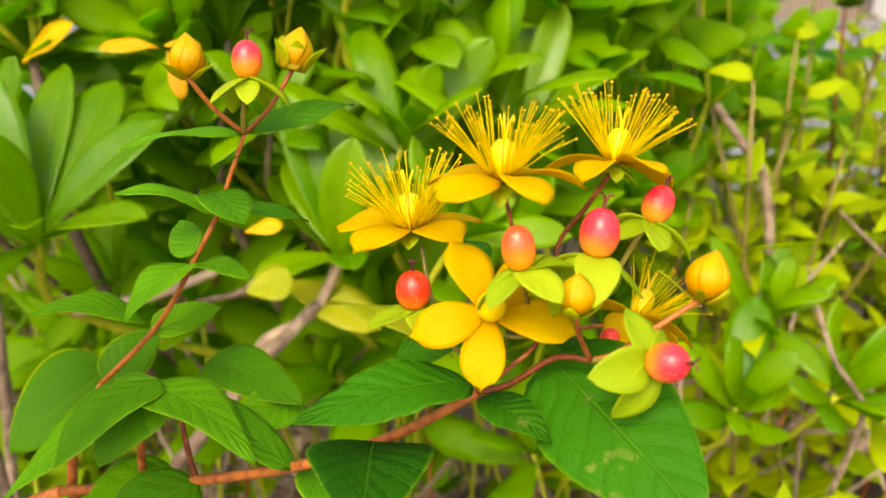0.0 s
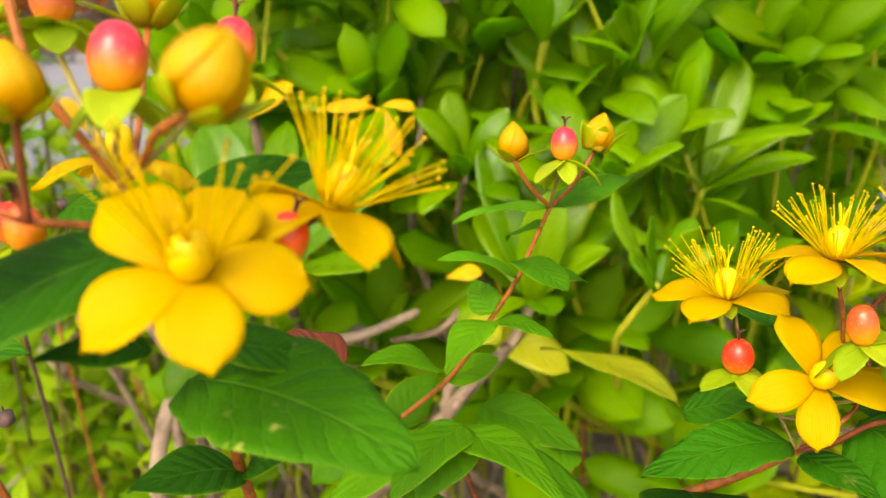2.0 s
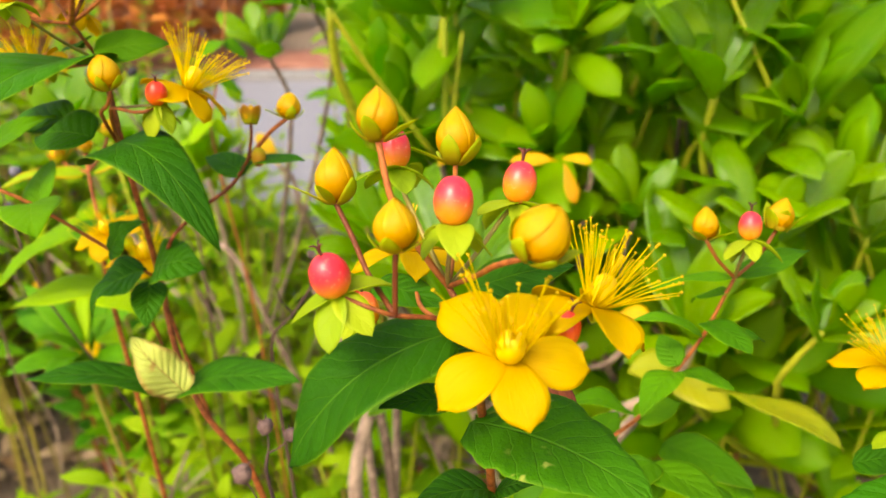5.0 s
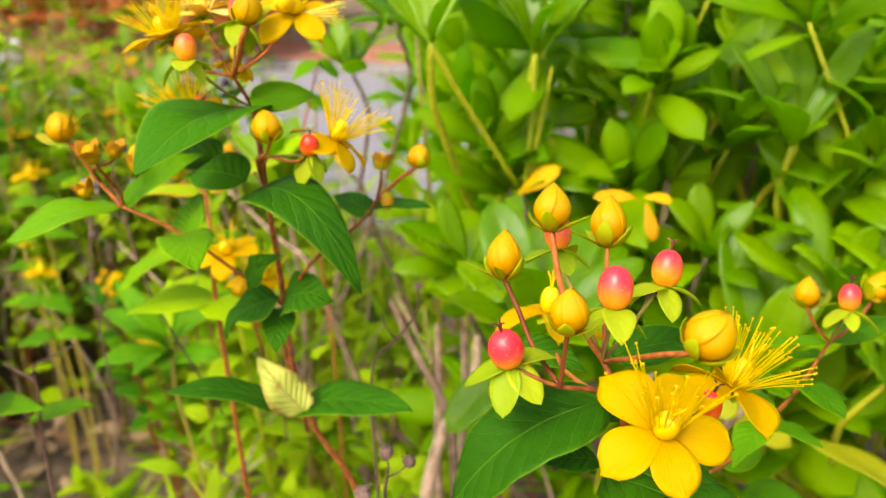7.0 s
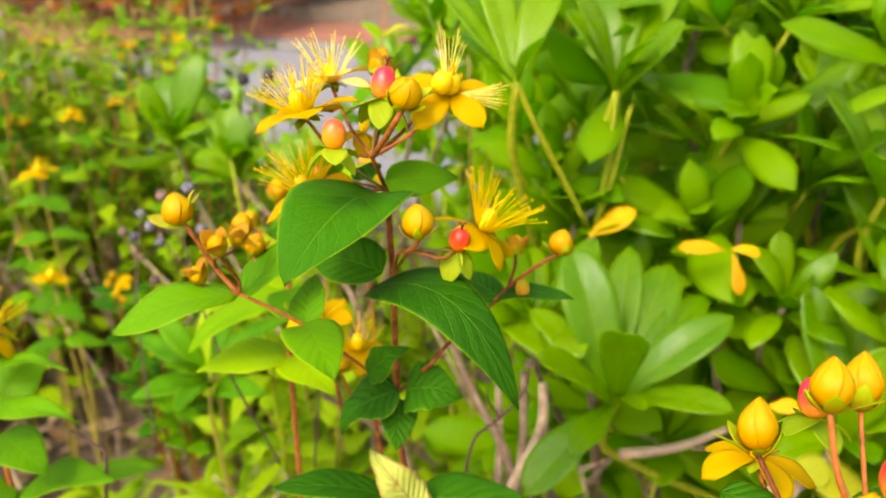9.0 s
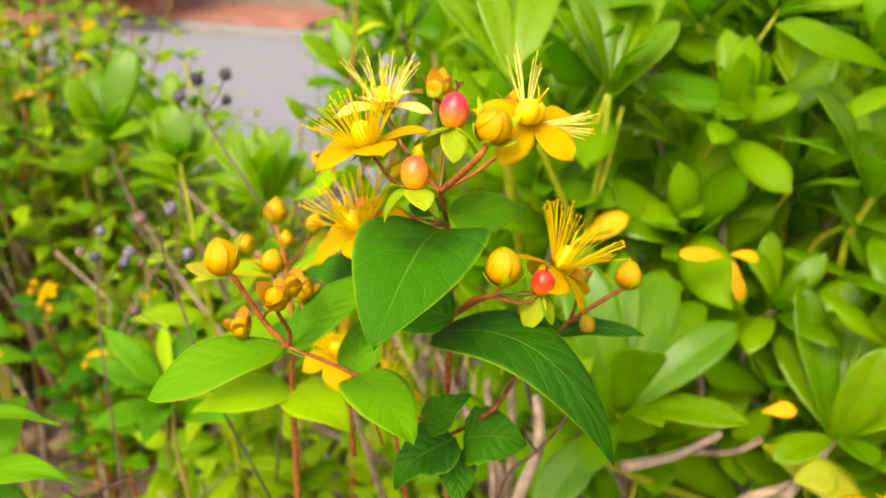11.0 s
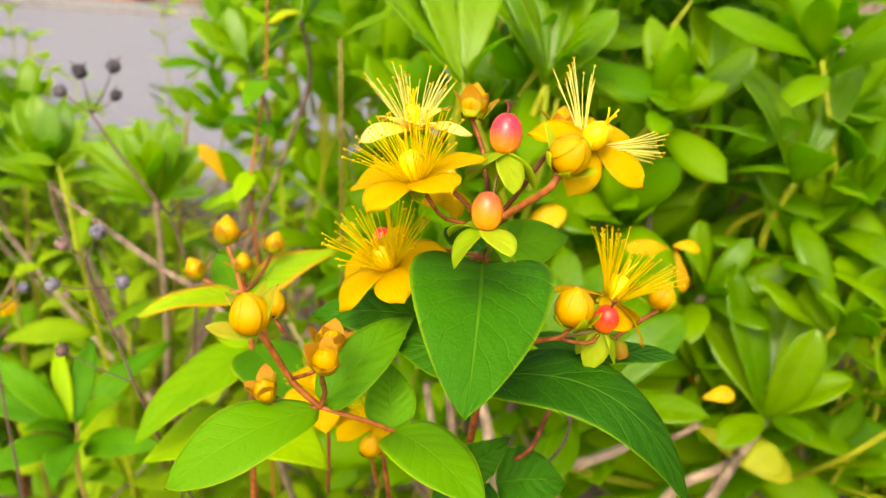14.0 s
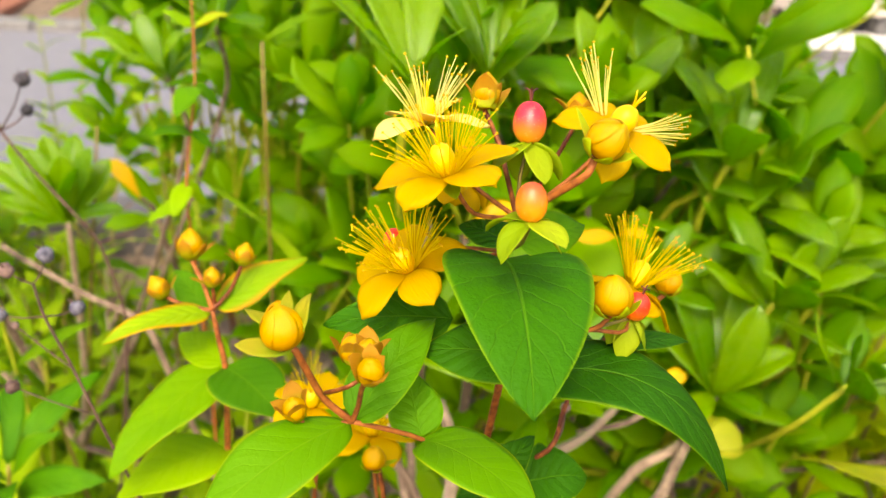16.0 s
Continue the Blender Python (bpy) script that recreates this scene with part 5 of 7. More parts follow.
spray_f = thing("hypericum_stem", (-0.4712, 0.1831, 0), "young tutsan stem with light green leaves and a yellow flower", "shrub", "tutsan stems")
flower(spray_f, (-0.426, 0.179, 0.6949), (0.25, 0.34, 0.91), 0.0170, spin=0, cup=-8, stamens=50, spread=46, length=1.0, seed=120)
stem(spray_f, [(-0.4253, 0.1786, 0.6934), (-0.4245, 0.175, 0.6716), (-0.4222, 0.1725, 0.6511), (-0.4204, 0.172, 0.6224), (-0.4339, 0.1864, 0.5613), (-0.4712, 0.1831, 0)], 0.00085, 0.00169)
leaf(spray_f, (-0.4277, 0.1768, 0.6782), (-0.3796, 0.1745, 0.6881), 0.0102, (-0.01, 0, 1), seed=121, mat=HYP_LEAF_YOUNG, arch=0.08)
leaf(spray_f, (-0.4247, 0.1756, 0.66), (-0.4164, 0.2024, 0.6758), 0.0227, (0.28, -0.49, 0.83), seed=122, mat=HYP_LEAF_YOUNG)
leaf(spray_f, (-0.4281, 0.1649, 0.6643), (-0.3657, 0.1617, 0.6741), 0.0150, (0.02, -0.11, 0.99), seed=123, mat=HYP_LEAF_YOUNG, wave=0.03)
leaf(spray_f, (-0.4207, 0.1721, 0.6489), (-0.3858, 0.1598, 0.6462), 0.0212, (0.33, -0.36, 0.87), seed=124, mat=HYP_LEAF_YOUNG, shape=heart)
leaf(spray_f, (-0.4204, 0.172, 0.6224), (-0.4267, 0.1486, 0.6262), 0.0218, (0.11, -0.34, 0.93), seed=125, mat=HYP_LEAF_YOUNG)
leaf(spray_f, (-0.419, 0.176, 0.6173), (-0.3661, 0.1744, 0.6381), 0.0234, (0.15, -0.18, 0.97), seed=126, mat=HYP_LEAF_YOUNG)
leaf(spray_f, (-0.4163, 0.2093, 0.5997), (-0.3705, 0.2096, 0.6174), 0.0161, (0.06, -0.21, 0.98), seed=127, mat=HYP_LEAF_YOUNG)
stem(spray_f, [(-0.419, 0.176, 0.6173), (-0.4163, 0.2093, 0.5997)], 0.00066, 0.00053)

# thin red-stalked stem rising behind the tall one

spray_g = thing("hypericum_stem", (-0.37, 0.47, 0), "thin tutsan stem with an orange-red stalk and small light leaves", "shrub", "tutsan stems")
stem(spray_g, [(-0.3673, 0.4785, 0.8082), (-0.3647, 0.4623, 0.7734), (-0.3637, 0.4515, 0.7502), (-0.3655, 0.4411, 0.7282), (-0.3668, 0.4254, 0.6946), (-0.362, 0.44, 0.55), (-0.37, 0.47, 0)], 0.0005, 0.0009, mat=STEM)
leaf(spray_g, (-0.3638, 0.4517, 0.7507), (-0.3695, 0.4247, 0.7407), 0.0126, (0.1, -0.45, 0.9), seed=455, mat=HYP_LEAF_YOUNG, arch=0.08, shape=heart, nu=10, nv=6)
leaf(spray_g, (-0.3638, 0.4517, 0.7507), (-0.3518, 0.4574, 0.7381), 0.0113, (0.1, -0.45, 0.9), seed=535, mat=HYP_LEAF_YOUNG, arch=0.08, shape=heart, nu=10, nv=6)
leaf(spray_g, (-0.3655, 0.4411, 0.7282), (-0.3810, 0.4206, 0.7330), 0.0107, (0.1, -0.45, 0.9), seed=415, mat=HYP_LEAF_YOUNG, arch=0.08, shape=heart, nu=10, nv=6)
leaf(spray_g, (-0.3655, 0.4411, 0.7282), (-0.3548, 0.4474, 0.7171), 0.0094, (0.1, -0.45, 0.9), seed=520, mat=HYP_LEAF_MID, arch=0.08, shape=heart, nu=10, nv=6)
leaf(spray_g, (-0.3670, 0.4294, 0.7033), (-0.3710, 0.4077, 0.6926), 0.0113, (0.1, -0.45, 0.9), seed=440, mat=HYP_LEAF_LIME, arch=0.08, shape=heart, nu=10, nv=6)
leaf(spray_g, (-0.3670, 0.4294, 0.7033), (-0.3586, 0.4339, 0.6886), 0.0094, (0.1, -0.45, 0.9), seed=500, mat=HYP_LEAF_LIME, arch=0.08, shape=heart, nu=10, nv=6)
leaf(spray_g, (-0.3652, 0.4650, 0.7792), (-0.3439, 0.4590, 0.7881), 0.0082, (0.1, -0.45, 0.9), seed=560, mat=HYP_LEAF_REDDISH, arch=0.08, shape=heart, nu=10, nv=6)
leaf(spray_g, (-0.3652, 0.4650, 0.7792), (-0.3814, 0.4679, 0.7869), 0.0082, (0.1, -0.45, 0.9), seed=450, mat=HYP_LEAF_LIME, arch=0.08, shape=heart, nu=10, nv=6)
leaf(spray_g, (-0.3668, 0.4254, 0.6946), (-0.3847, 0.4107, 0.6885), 0.0094, (0.1, -0.45, 0.9), seed=400, mat=HYP_LEAF_LIME, arch=0.08, shape=heart, nu=10, nv=6)

# single flowers of bushes farther back

far_bloom_a = thing("tutsan_bloom", (-0.8894, 0.6971, 0), "far yellow tutsan flower on a thin leafy stem", "flower", "far blooms")
flower(far_bloom_a, (-0.8955, 0.6938, 0.5569), (0.08, 0.03, 1), 0.0235, spin=0, cup=2, stamens=24, seed=130, tuft=True)
stem(far_bloom_a, [(-0.8955, 0.6939, 0.5539), (-0.8825, 0.706, 0.2712), (-0.8894, 0.6971, -0.02)], 0.00131, 0.00229, mat=STEM_GREEN)
leaf(far_bloom_a, (-0.8946, 0.6945, 0.527), (-0.8507, 0.6842, 0.5166), 0.026, (0, -0.3, 1), mat=HYP_LEAF_YOUNG, seed=140, nu=8, nv=4)
leaf(far_bloom_a, (-0.8966, 0.6947, 0.522), (-0.9406, 0.6955, 0.5121), 0.026, (0, -0.3, 1), mat=HYP_LEAF_YOUNG, seed=141, nu=8, nv=4)
leaf(far_bloom_a, (-0.8947, 0.6957, 0.482), (-0.8554, 0.7154, 0.4724), 0.026, (0, -0.3, 1), mat=HYP_LEAF_YOUNG, seed=142, nu=8, nv=4)
leaf(far_bloom_a, (-0.8967, 0.6958, 0.477), (-0.936, 0.6766, 0.4666), 0.026, (0, -0.3, 1), mat=HYP_LEAF_YOUNG, seed=143, nu=8, nv=4)

far_bloom_b = thing("tutsan_bloom", (-0.8001, 0.6009, 0), "far yellow tutsan flower on a thin leafy stem", "flower", "far blooms")
flower(far_bloom_b, (-0.8057, 0.5978, 0.4789), (0.08, 0.03, 1), 0.0217, spin=20, cup=2, stamens=24, seed=131, tuft=True)
stem(far_bloom_b, [(-0.8057, 0.5979, 0.4759), (-0.7929, 0.6099, 0.2335), (-0.8001, 0.6009, -0.02)], 0.00120, 0.00211, mat=STEM_GREEN)
leaf(far_bloom_b, (-0.8047, 0.5986, 0.4489), (-0.7609, 0.5882, 0.4385), 0.026, (0, -0.3, 1), mat=HYP_LEAF_YOUNG, seed=144, nu=8, nv=4)
leaf(far_bloom_b, (-0.8067, 0.5987, 0.4439), (-0.8508, 0.5996, 0.434), 0.026, (0, -0.3, 1), mat=HYP_LEAF_YOUNG, seed=145, nu=8, nv=4)
leaf(far_bloom_b, (-0.8048, 0.5997, 0.4039), (-0.7656, 0.6194, 0.3943), 0.026, (0, -0.3, 1), mat=HYP_LEAF_YOUNG, seed=146, nu=8, nv=4)
leaf(far_bloom_b, (-0.8068, 0.5999, 0.3989), (-0.8461, 0.5806, 0.3885), 0.026, (0, -0.3, 1), mat=HYP_LEAF_YOUNG, seed=147, nu=8, nv=4)

far_bloom_c = thing("tutsan_bloom", (-1.0445, 0.9311, 0), "far yellow tutsan flower on a thin leafy stem", "flower", "far blooms")
flower(far_bloom_c, (-1.0521, 0.9272, 0.5571), (0.08, 0.03, 1), 0.0229, spin=40, cup=2, stamens=24, seed=132, tuft=True)
stem(far_bloom_c, [(-1.0521, 0.9273, 0.5541), (-1.0384, 0.9397, 0.2681), (-1.0445, 0.9311, -0.02)], 0.00164, 0.00286, mat=STEM_GREEN)
leaf(far_bloom_c, (-1.0511, 0.928, 0.5271), (-1.0073, 0.9177, 0.5167), 0.026, (0, -0.3, 1), mat=HYP_LEAF_YOUNG, seed=148, nu=8, nv=4)
leaf(far_bloom_c, (-1.0531, 0.9281, 0.5221), (-1.0972, 0.929, 0.5122), 0.026, (0, -0.3, 1), mat=HYP_LEAF_YOUNG, seed=149, nu=8, nv=4)
leaf(far_bloom_c, (-1.0512, 0.9291, 0.4821), (-1.012, 0.9489, 0.4725), 0.026, (0, -0.3, 1), mat=HYP_LEAF_YOUNG, seed=150, nu=8, nv=4)
leaf(far_bloom_c, (-1.0532, 0.9293, 0.4771), (-1.0925, 0.91, 0.4667), 0.026, (0, -0.3, 1), mat=HYP_LEAF_YOUNG, seed=151, nu=8, nv=4)

far_bloom_d = thing("tutsan_bloom", (-0.9666, 0.7366, 0), "far yellow tutsan flower on a thin leafy stem", "flower", "far blooms")
flower(far_bloom_d, (-0.9733, 0.733, 0.4459), (0.08, 0.03, 1), 0.0144, spin=60, cup=2, stamens=24, seed=133, tuft=True)
stem(far_bloom_d, [(-0.9733, 0.7331, 0.4429), (-0.96, 0.7453, 0.2151), (-0.9666, 0.7366, -0.02)], 0.00144, 0.00252, mat=STEM_GREEN)
leaf(far_bloom_d, (-0.9724, 0.7338, 0.4159), (-0.9285, 0.7234, 0.4055), 0.026, (0, -0.3, 1), mat=HYP_LEAF_YOUNG, seed=152, nu=8, nv=4)
leaf(far_bloom_d, (-0.9744, 0.7339, 0.4109), (-1.0184, 0.7348, 0.401), 0.026, (0, -0.3, 1), mat=HYP_LEAF_YOUNG, seed=153, nu=8, nv=4)
leaf(far_bloom_d, (-0.9725, 0.7349, 0.3709), (-0.9332, 0.7546, 0.3613), 0.026, (0, -0.3, 1), mat=HYP_LEAF_YOUNG, seed=154, nu=8, nv=4)
leaf(far_bloom_d, (-0.9745, 0.7351, 0.3659), (-1.0137, 0.7158, 0.3555), 0.026, (0, -0.3, 1), mat=HYP_LEAF_YOUNG, seed=155, nu=8, nv=4)

# dry seed stalks

seed_stalk = thing("dry_seed_stalk", (-0.402, 0.3715, 0), "dry brown stalk with grey round seed heads", "dead stalk", "dry stalks")
stem(seed_stalk, [(-0.3936, 0.2735, 0.7215), (-0.3897, 0.2686, 0.7111), (-0.3798, 0.2615, 0.6935), (-0.3721, 0.2562, 0.6771), (-0.3638, 0.2566, 0.6504), (-0.3552, 0.2892, 0.5689)], 0.00048, 0.00062, mat=TWIG_DEAD)
stem(seed_stalk, [(-0.3936, 0.2735, 0.7215), (-0.391, 0.2752, 0.7255), (-0.3895, 0.2776, 0.7311)], 0.00034, 0.00022, mat=TWIG_DEAD)
seed_head(seed_stalk, (-0.3895, 0.2776, 0.7311), 0.00310, SEED_GREY, 29)
stem(seed_stalk, [(-0.3936, 0.2735, 0.7215), (-0.3971, 0.2725, 0.7236), (-0.4017, 0.2723, 0.7273)], 0.00034, 0.00022, mat=TWIG_DEAD)
seed_head(seed_stalk, (-0.4017, 0.2723, 0.7273), 0.00275, SEED_BROWN, 87)
stem(seed_stalk, [(-0.3897, 0.2686, 0.7111), (-0.3834, 0.2685, 0.712), (-0.3783, 0.2692, 0.7143)], 0.00034, 0.00022, mat=TWIG_DEAD)
seed_head(seed_stalk, (-0.3783, 0.2692, 0.7143), 0.00275, SEED_GREY, 90)
stem(seed_stalk, [(-0.3897, 0.2686, 0.7111), (-0.3956, 0.2651, 0.7123), (-0.4024, 0.2623, 0.715)], 0.00033, 0.00022, mat=TWIG_DEAD)
seed_head(seed_stalk, (-0.4024, 0.2623, 0.715), 0.00268, SEED_GREY, 72)
stem(seed_stalk, [(-0.3798, 0.2615, 0.6935), (-0.3886, 0.2625, 0.7011), (-0.3985, 0.2642, 0.7099)], 0.00034, 0.00022, mat=TWIG_DEAD)
seed_head(seed_stalk, (-0.3985, 0.2642, 0.7099), 0.00148, SEED_BROWN, 85)
stem(seed_stalk, [(-0.3721, 0.2562, 0.6771), (-0.3857, 0.2571, 0.6818), (-0.4004, 0.2587, 0.6879)], 0.00034, 0.00022, mat=TWIG_DEAD)
seed_head(seed_stalk, (-0.4004, 0.2587, 0.6879), 0.00260, SEED_BROWN, 76)

seed_stalk_b = thing("dry_seed_stalk", (-0.4235, 0.4039, 0), "dark dry stalk with a forked seed top", "dead stalk", "dry stalks")
stem(seed_stalk_b, [(-0.4775, 0.4795, 0.7146), (-0.4617, 0.4723, 0.6957), (-0.4375, 0.4632, 0.6706), (-0.4264, 0.4656, 0.6512), (-0.4145, 0.4616, 0.5965), (-0.447, 0.4971, 0.3989)], 0.00079, 0.00103, mat=TWIG_DEAD)
stem(seed_stalk_b, [(-0.4775, 0.4795, 0.7146), (-0.4806, 0.4839, 0.7247), (-0.4862, 0.4892, 0.7372)], 0.00057, 0.00038, mat=TWIG_DEAD)
seed_head(seed_stalk_b, (-0.4862, 0.4892, 0.7372), 0.00467, SEED_DARK, 35)
stem(seed_stalk_b, [(-0.4775, 0.4795, 0.7146), (-0.4859, 0.4807, 0.7192), (-0.4967, 0.4827, 0.7262)], 0.00057, 0.00038, mat=TWIG_DEAD)
seed_head(seed_stalk_b, (-0.4967, 0.4827, 0.7262), 0.00404, SEED_DARK, 36)
stem(seed_stalk_b, [(-0.4775, 0.4795, 0.7146), (-0.4709, 0.4858, 0.7264), (-0.4667, 0.493, 0.7408)], 0.00057, 0.00038, mat=TWIG_DEAD)
seed_head(seed_stalk_b, (-0.4667, 0.493, 0.7408), 0.00436, SEED_DARK, 12)
stem(seed_stalk_b, [(-0.4775, 0.4795, 0.7146), (-0.4693, 0.4823, 0.7187), (-0.4636, 0.486, 0.7252)], 0.00057, 0.00038, mat=TWIG_DEAD)
seed_head(seed_stalk_b, (-0.4636, 0.486, 0.7252), 0.00372, SEED_DARK, 88)
stem(seed_stalk_b, [(-0.4264, 0.4656, 0.6512), (-0.4062, 0.4757, 0.6572), (-0.3882, 0.4869, 0.6659)], 0.00059, 0.00039, mat=TWIG_DEAD)
seed_head(seed_stalk_b, (-0.3882, 0.4869, 0.6659), 0.00420, SEED_DARK, 16)

seed_stalk_c = thing("dry_seed_stalk", (-0.492, 0.3544, 0), "dry brown stalk with small grey seed heads", "dead stalk", "dry stalks")
stem(seed_stalk_c, [(-0.4683, 0.3289, 0.6594), (-0.4646, 0.3196, 0.6386), (-0.4617, 0.3144, 0.6082), (-0.4598, 0.3148, 0.533)], 0.00053, 0.00069, mat=TWIG_DEAD)
stem(seed_stalk_c, [(-0.4683, 0.3289, 0.6594), (-0.4688, 0.3344, 0.6714), (-0.4712, 0.3408, 0.6853)], 0.00047, 0.00031, mat=TWIG_DEAD)
seed_head(seed_stalk_c, (-0.4712, 0.3408, 0.6853), 0.00282, SEED_GREY, 80)
stem(seed_stalk_c, [(-0.4683, 0.3289, 0.6594), (-0.4695, 0.3313, 0.6648), (-0.4726, 0.3345, 0.6722)], 0.00047, 0.00031, mat=TWIG_DEAD)
seed_head(seed_stalk_c, (-0.4726, 0.3345, 0.6722), 0.00303, SEED_GREY, 60)
stem(seed_stalk_c, [(-0.4683, 0.3289, 0.6594), (-0.4736, 0.3314, 0.6659), (-0.4808, 0.3346, 0.6744)], 0.00047, 0.00031, mat=TWIG_DEAD)
seed_head(seed_stalk_c, (-0.4808, 0.3346, 0.6744), 0.00253, SEED_BROWN, 54)
stem(seed_stalk_c, [(-0.4683, 0.3289, 0.6594), (-0.4609, 0.332, 0.6642), (-0.4553, 0.3358, 0.671)], 0.00047, 0.00031, mat=TWIG_DEAD)
seed_head(seed_stalk_c, (-0.4553, 0.3358, 0.671), 0.00282, SEED_GREY, 88)

dead_twig = thing("dead_twig", (-0.4015, 0.1881, 0), "thin dark dead twig bent over the bed", "twig", "dead twigs")
stem(dead_twig, [(-0.3857, 0.176, 0.657), (-0.3783, 0.1767, 0.6528), (-0.3721, 0.1788, 0.6478), (-0.3792, 0.1822, 0.6139), (-0.4015, 0.1881, 0)], 0.00059, 0.00094, mat=TWIG_DEAD)
stem(dead_twig, [(-0.3722, 0.179, 0.6482), (-0.3723, 0.1799, 0.6555), (-0.3619, 0.1825, 0.6613), (-0.3529, 0.1855, 0.6665)], 0.00059, 0.00035, mat=TWIG_DEAD)

dead_twig_b = thing("dead_twig", (-0.2346, 0.2673, 0), "thin dark dead twig with a withered tip", "twig", "dead twigs")
stem(dead_twig_b, [(-0.2054, 0.2309, 0.6955), (-0.2062, 0.2312, 0.6838), (-0.2152, 0.228, 0.6704), (-0.2249, 0.2257, 0.6597), (-0.2318, 0.2352, 0.6211), (-0.2346, 0.2673, 0)], 0.00046, 0.00080, mat=TWIG_DEAD)
stem(dead_twig_b, [(-0.2152, 0.228, 0.6704), (-0.2193, 0.2271, 0.6767), (-0.2209, 0.227, 0.683)], 0.00046, 0.00023, mat=TWIG_DEAD)
seed_head(dead_twig_b, (-0.2054, 0.231, 0.6959), 0.0018, SEED_BROWN, 3)

seed_stalk_d = thing("dry_seed_stalk", (-0.1808, 0.1307, 0), "short dry stalk with pinkish grey withered heads", "dead stalk", "dry stalks")
stem(seed_stalk_d, [(-0.1819, 0.1412, 0.6666), (-0.182, 0.1389, 0.6613), (-0.1821, 0.1449, 0.6251)], 0.00050, 0.00066, mat=TWIG_DEAD)
stem(seed_stalk_d, [(-0.1819, 0.1412, 0.6666), (-0.1819, 0.1425, 0.6696), (-0.1832, 0.144, 0.674)], 0.00032, 0.00021, mat=TWIG_DEAD)
seed_head(seed_stalk_d, (-0.1832, 0.144, 0.674), 0.00255, SEED_BROWN, 15)
stem(seed_stalk_d, [(-0.1819, 0.1412, 0.6666), (-0.1781, 0.1433, 0.6682), (-0.1756, 0.1455, 0.6713)], 0.00032, 0.00021, mat=TWIG_DEAD)
seed_head(seed_stalk_d, (-0.1756, 0.1455, 0.6713), 0.00229, SEED_BROWN, 17)
stem(seed_stalk_d, [(-0.1821, 0.1449, 0.6251), (-0.1851, 0.1406, 0.643), (-0.189, 0.1364, 0.6614)], 0.00033, 0.00022, mat=TWIG_DEAD)
seed_head(seed_stalk_d, (-0.189, 0.1364, 0.6614), 0.00308, SEED_BROWN, 94)

# broad-leaved weed below the dry stalks
weed = thing("leafy_weed", (-0.44, 0.45, 0), "broad-leaved green weed with long pointed leaves", "weed")
stem(weed, [(-0.4650, 0.3879, 0.5526), (-0.4654, 0.3821, 0.5167), (-0.44, 0.45, 0)], 0.0010, 0.0018, mat=STEM_GREEN)
leaf(weed, (-0.4701, 0.3876, 0.5523), (-0.5175, 0.3934, 0.5926), 0.0157, (0.0, -0.5, 0.87), arch=0.12, fold=0.2, shape=lance, mat=HYP_LEAF_MID, seed=610, nu=12, nv=6)
leaf(weed, (-0.4698, 0.3861, 0.5492), (-0.5382, 0.3991, 0.5594), 0.0163, (0.0, -0.5, 0.87), arch=0.12, fold=0.2, shape=lance, mat=HYP_LEAF_MID, seed=611, nu=12, nv=6)
leaf(weed, (-0.4686, 0.3884, 0.5539), (-0.4893, 0.4248, 0.5864), 0.0102, (0.0, -0.5, 0.87), arch=0.12, fold=0.2, shape=lance, mat=HYP_LEAF_LIME, seed=612, nu=12, nv=6)
leaf(weed, (-0.4650, 0.3879, 0.5526), (-0.4715, 0.4341, 0.5811), 0.0170, (0.0, -0.5, 0.87), arch=0.12, fold=0.2, shape=lance, mat=HYP_LEAF_MID, seed=613, nu=12, nv=6)
leaf(weed, (-0.4635, 0.3888, 0.5542), (-0.4262, 0.4451, 0.5768), 0.0163, (0.0, -0.5, 0.87), arch=0.12, fold=0.2, shape=lance, mat=HYP_LEAF_MID, seed=614, nu=12, nv=6)
leaf(weed, (-0.4657, 0.3828, 0.5417), (-0.4973, 0.3412, 0.5502), 0.0204, (0.0, -0.5, 0.87), arch=0.12, fold=0.2, shape=lance, mat=HYP_LEAF_MID, seed=615, nu=12, nv=6)
leaf(weed, (-0.4603, 0.3817, 0.5390), (-0.4048, 0.3613, 0.5611), 0.0191, (0.0, -0.5, 0.87), arch=0.12, fold=0.2, shape=lance, mat=HYP_LEAF_MID, seed=616, nu=12, nv=6)
leaf(weed, (-0.4640, 0.3829, 0.5418), (-0.4501, 0.3247, 0.5578), 0.0191, (0.0, -0.5, 0.87), arch=0.12, fold=0.2, shape=lance, mat=HYP_LEAF_MID, seed=617, nu=12, nv=6)
leaf(weed, (-0.4622, 0.3860, 0.5481), (-0.4280, 0.3719, 0.5859), 0.0136, (0.0, -0.5, 0.87), arch=0.12, fold=0.2, shape=lance, mat=HYP_LEAF_YOUNG, seed=618, nu=12, nv=6)
leaf(weed, (-0.4660, 0.3842, 0.5448), (-0.4775, 0.3527, 0.5728), 0.0150, (0.0, -0.5, 0.87), arch=0.12, fold=0.2, shape=lance, mat=HYP_LEAF_YOUNG, seed=619, nu=12, nv=6)
dead_twig_c = thing("dead_twig", (-0.30, 0.62, 0), "pale brown dead stick leaning across the bed", "twig", "dead twigs")
stem(dead_twig_c, [(-0.6291, 0.6568, 0.6225), (-0.5639, 0.6065, 0.6036), (-0.4609, 0.5345, 0.5822), (-0.4112, 0.5071, 0.5664), (-0.30, 0.62, 0)], 0.0016, 0.0028, mat=BARK)

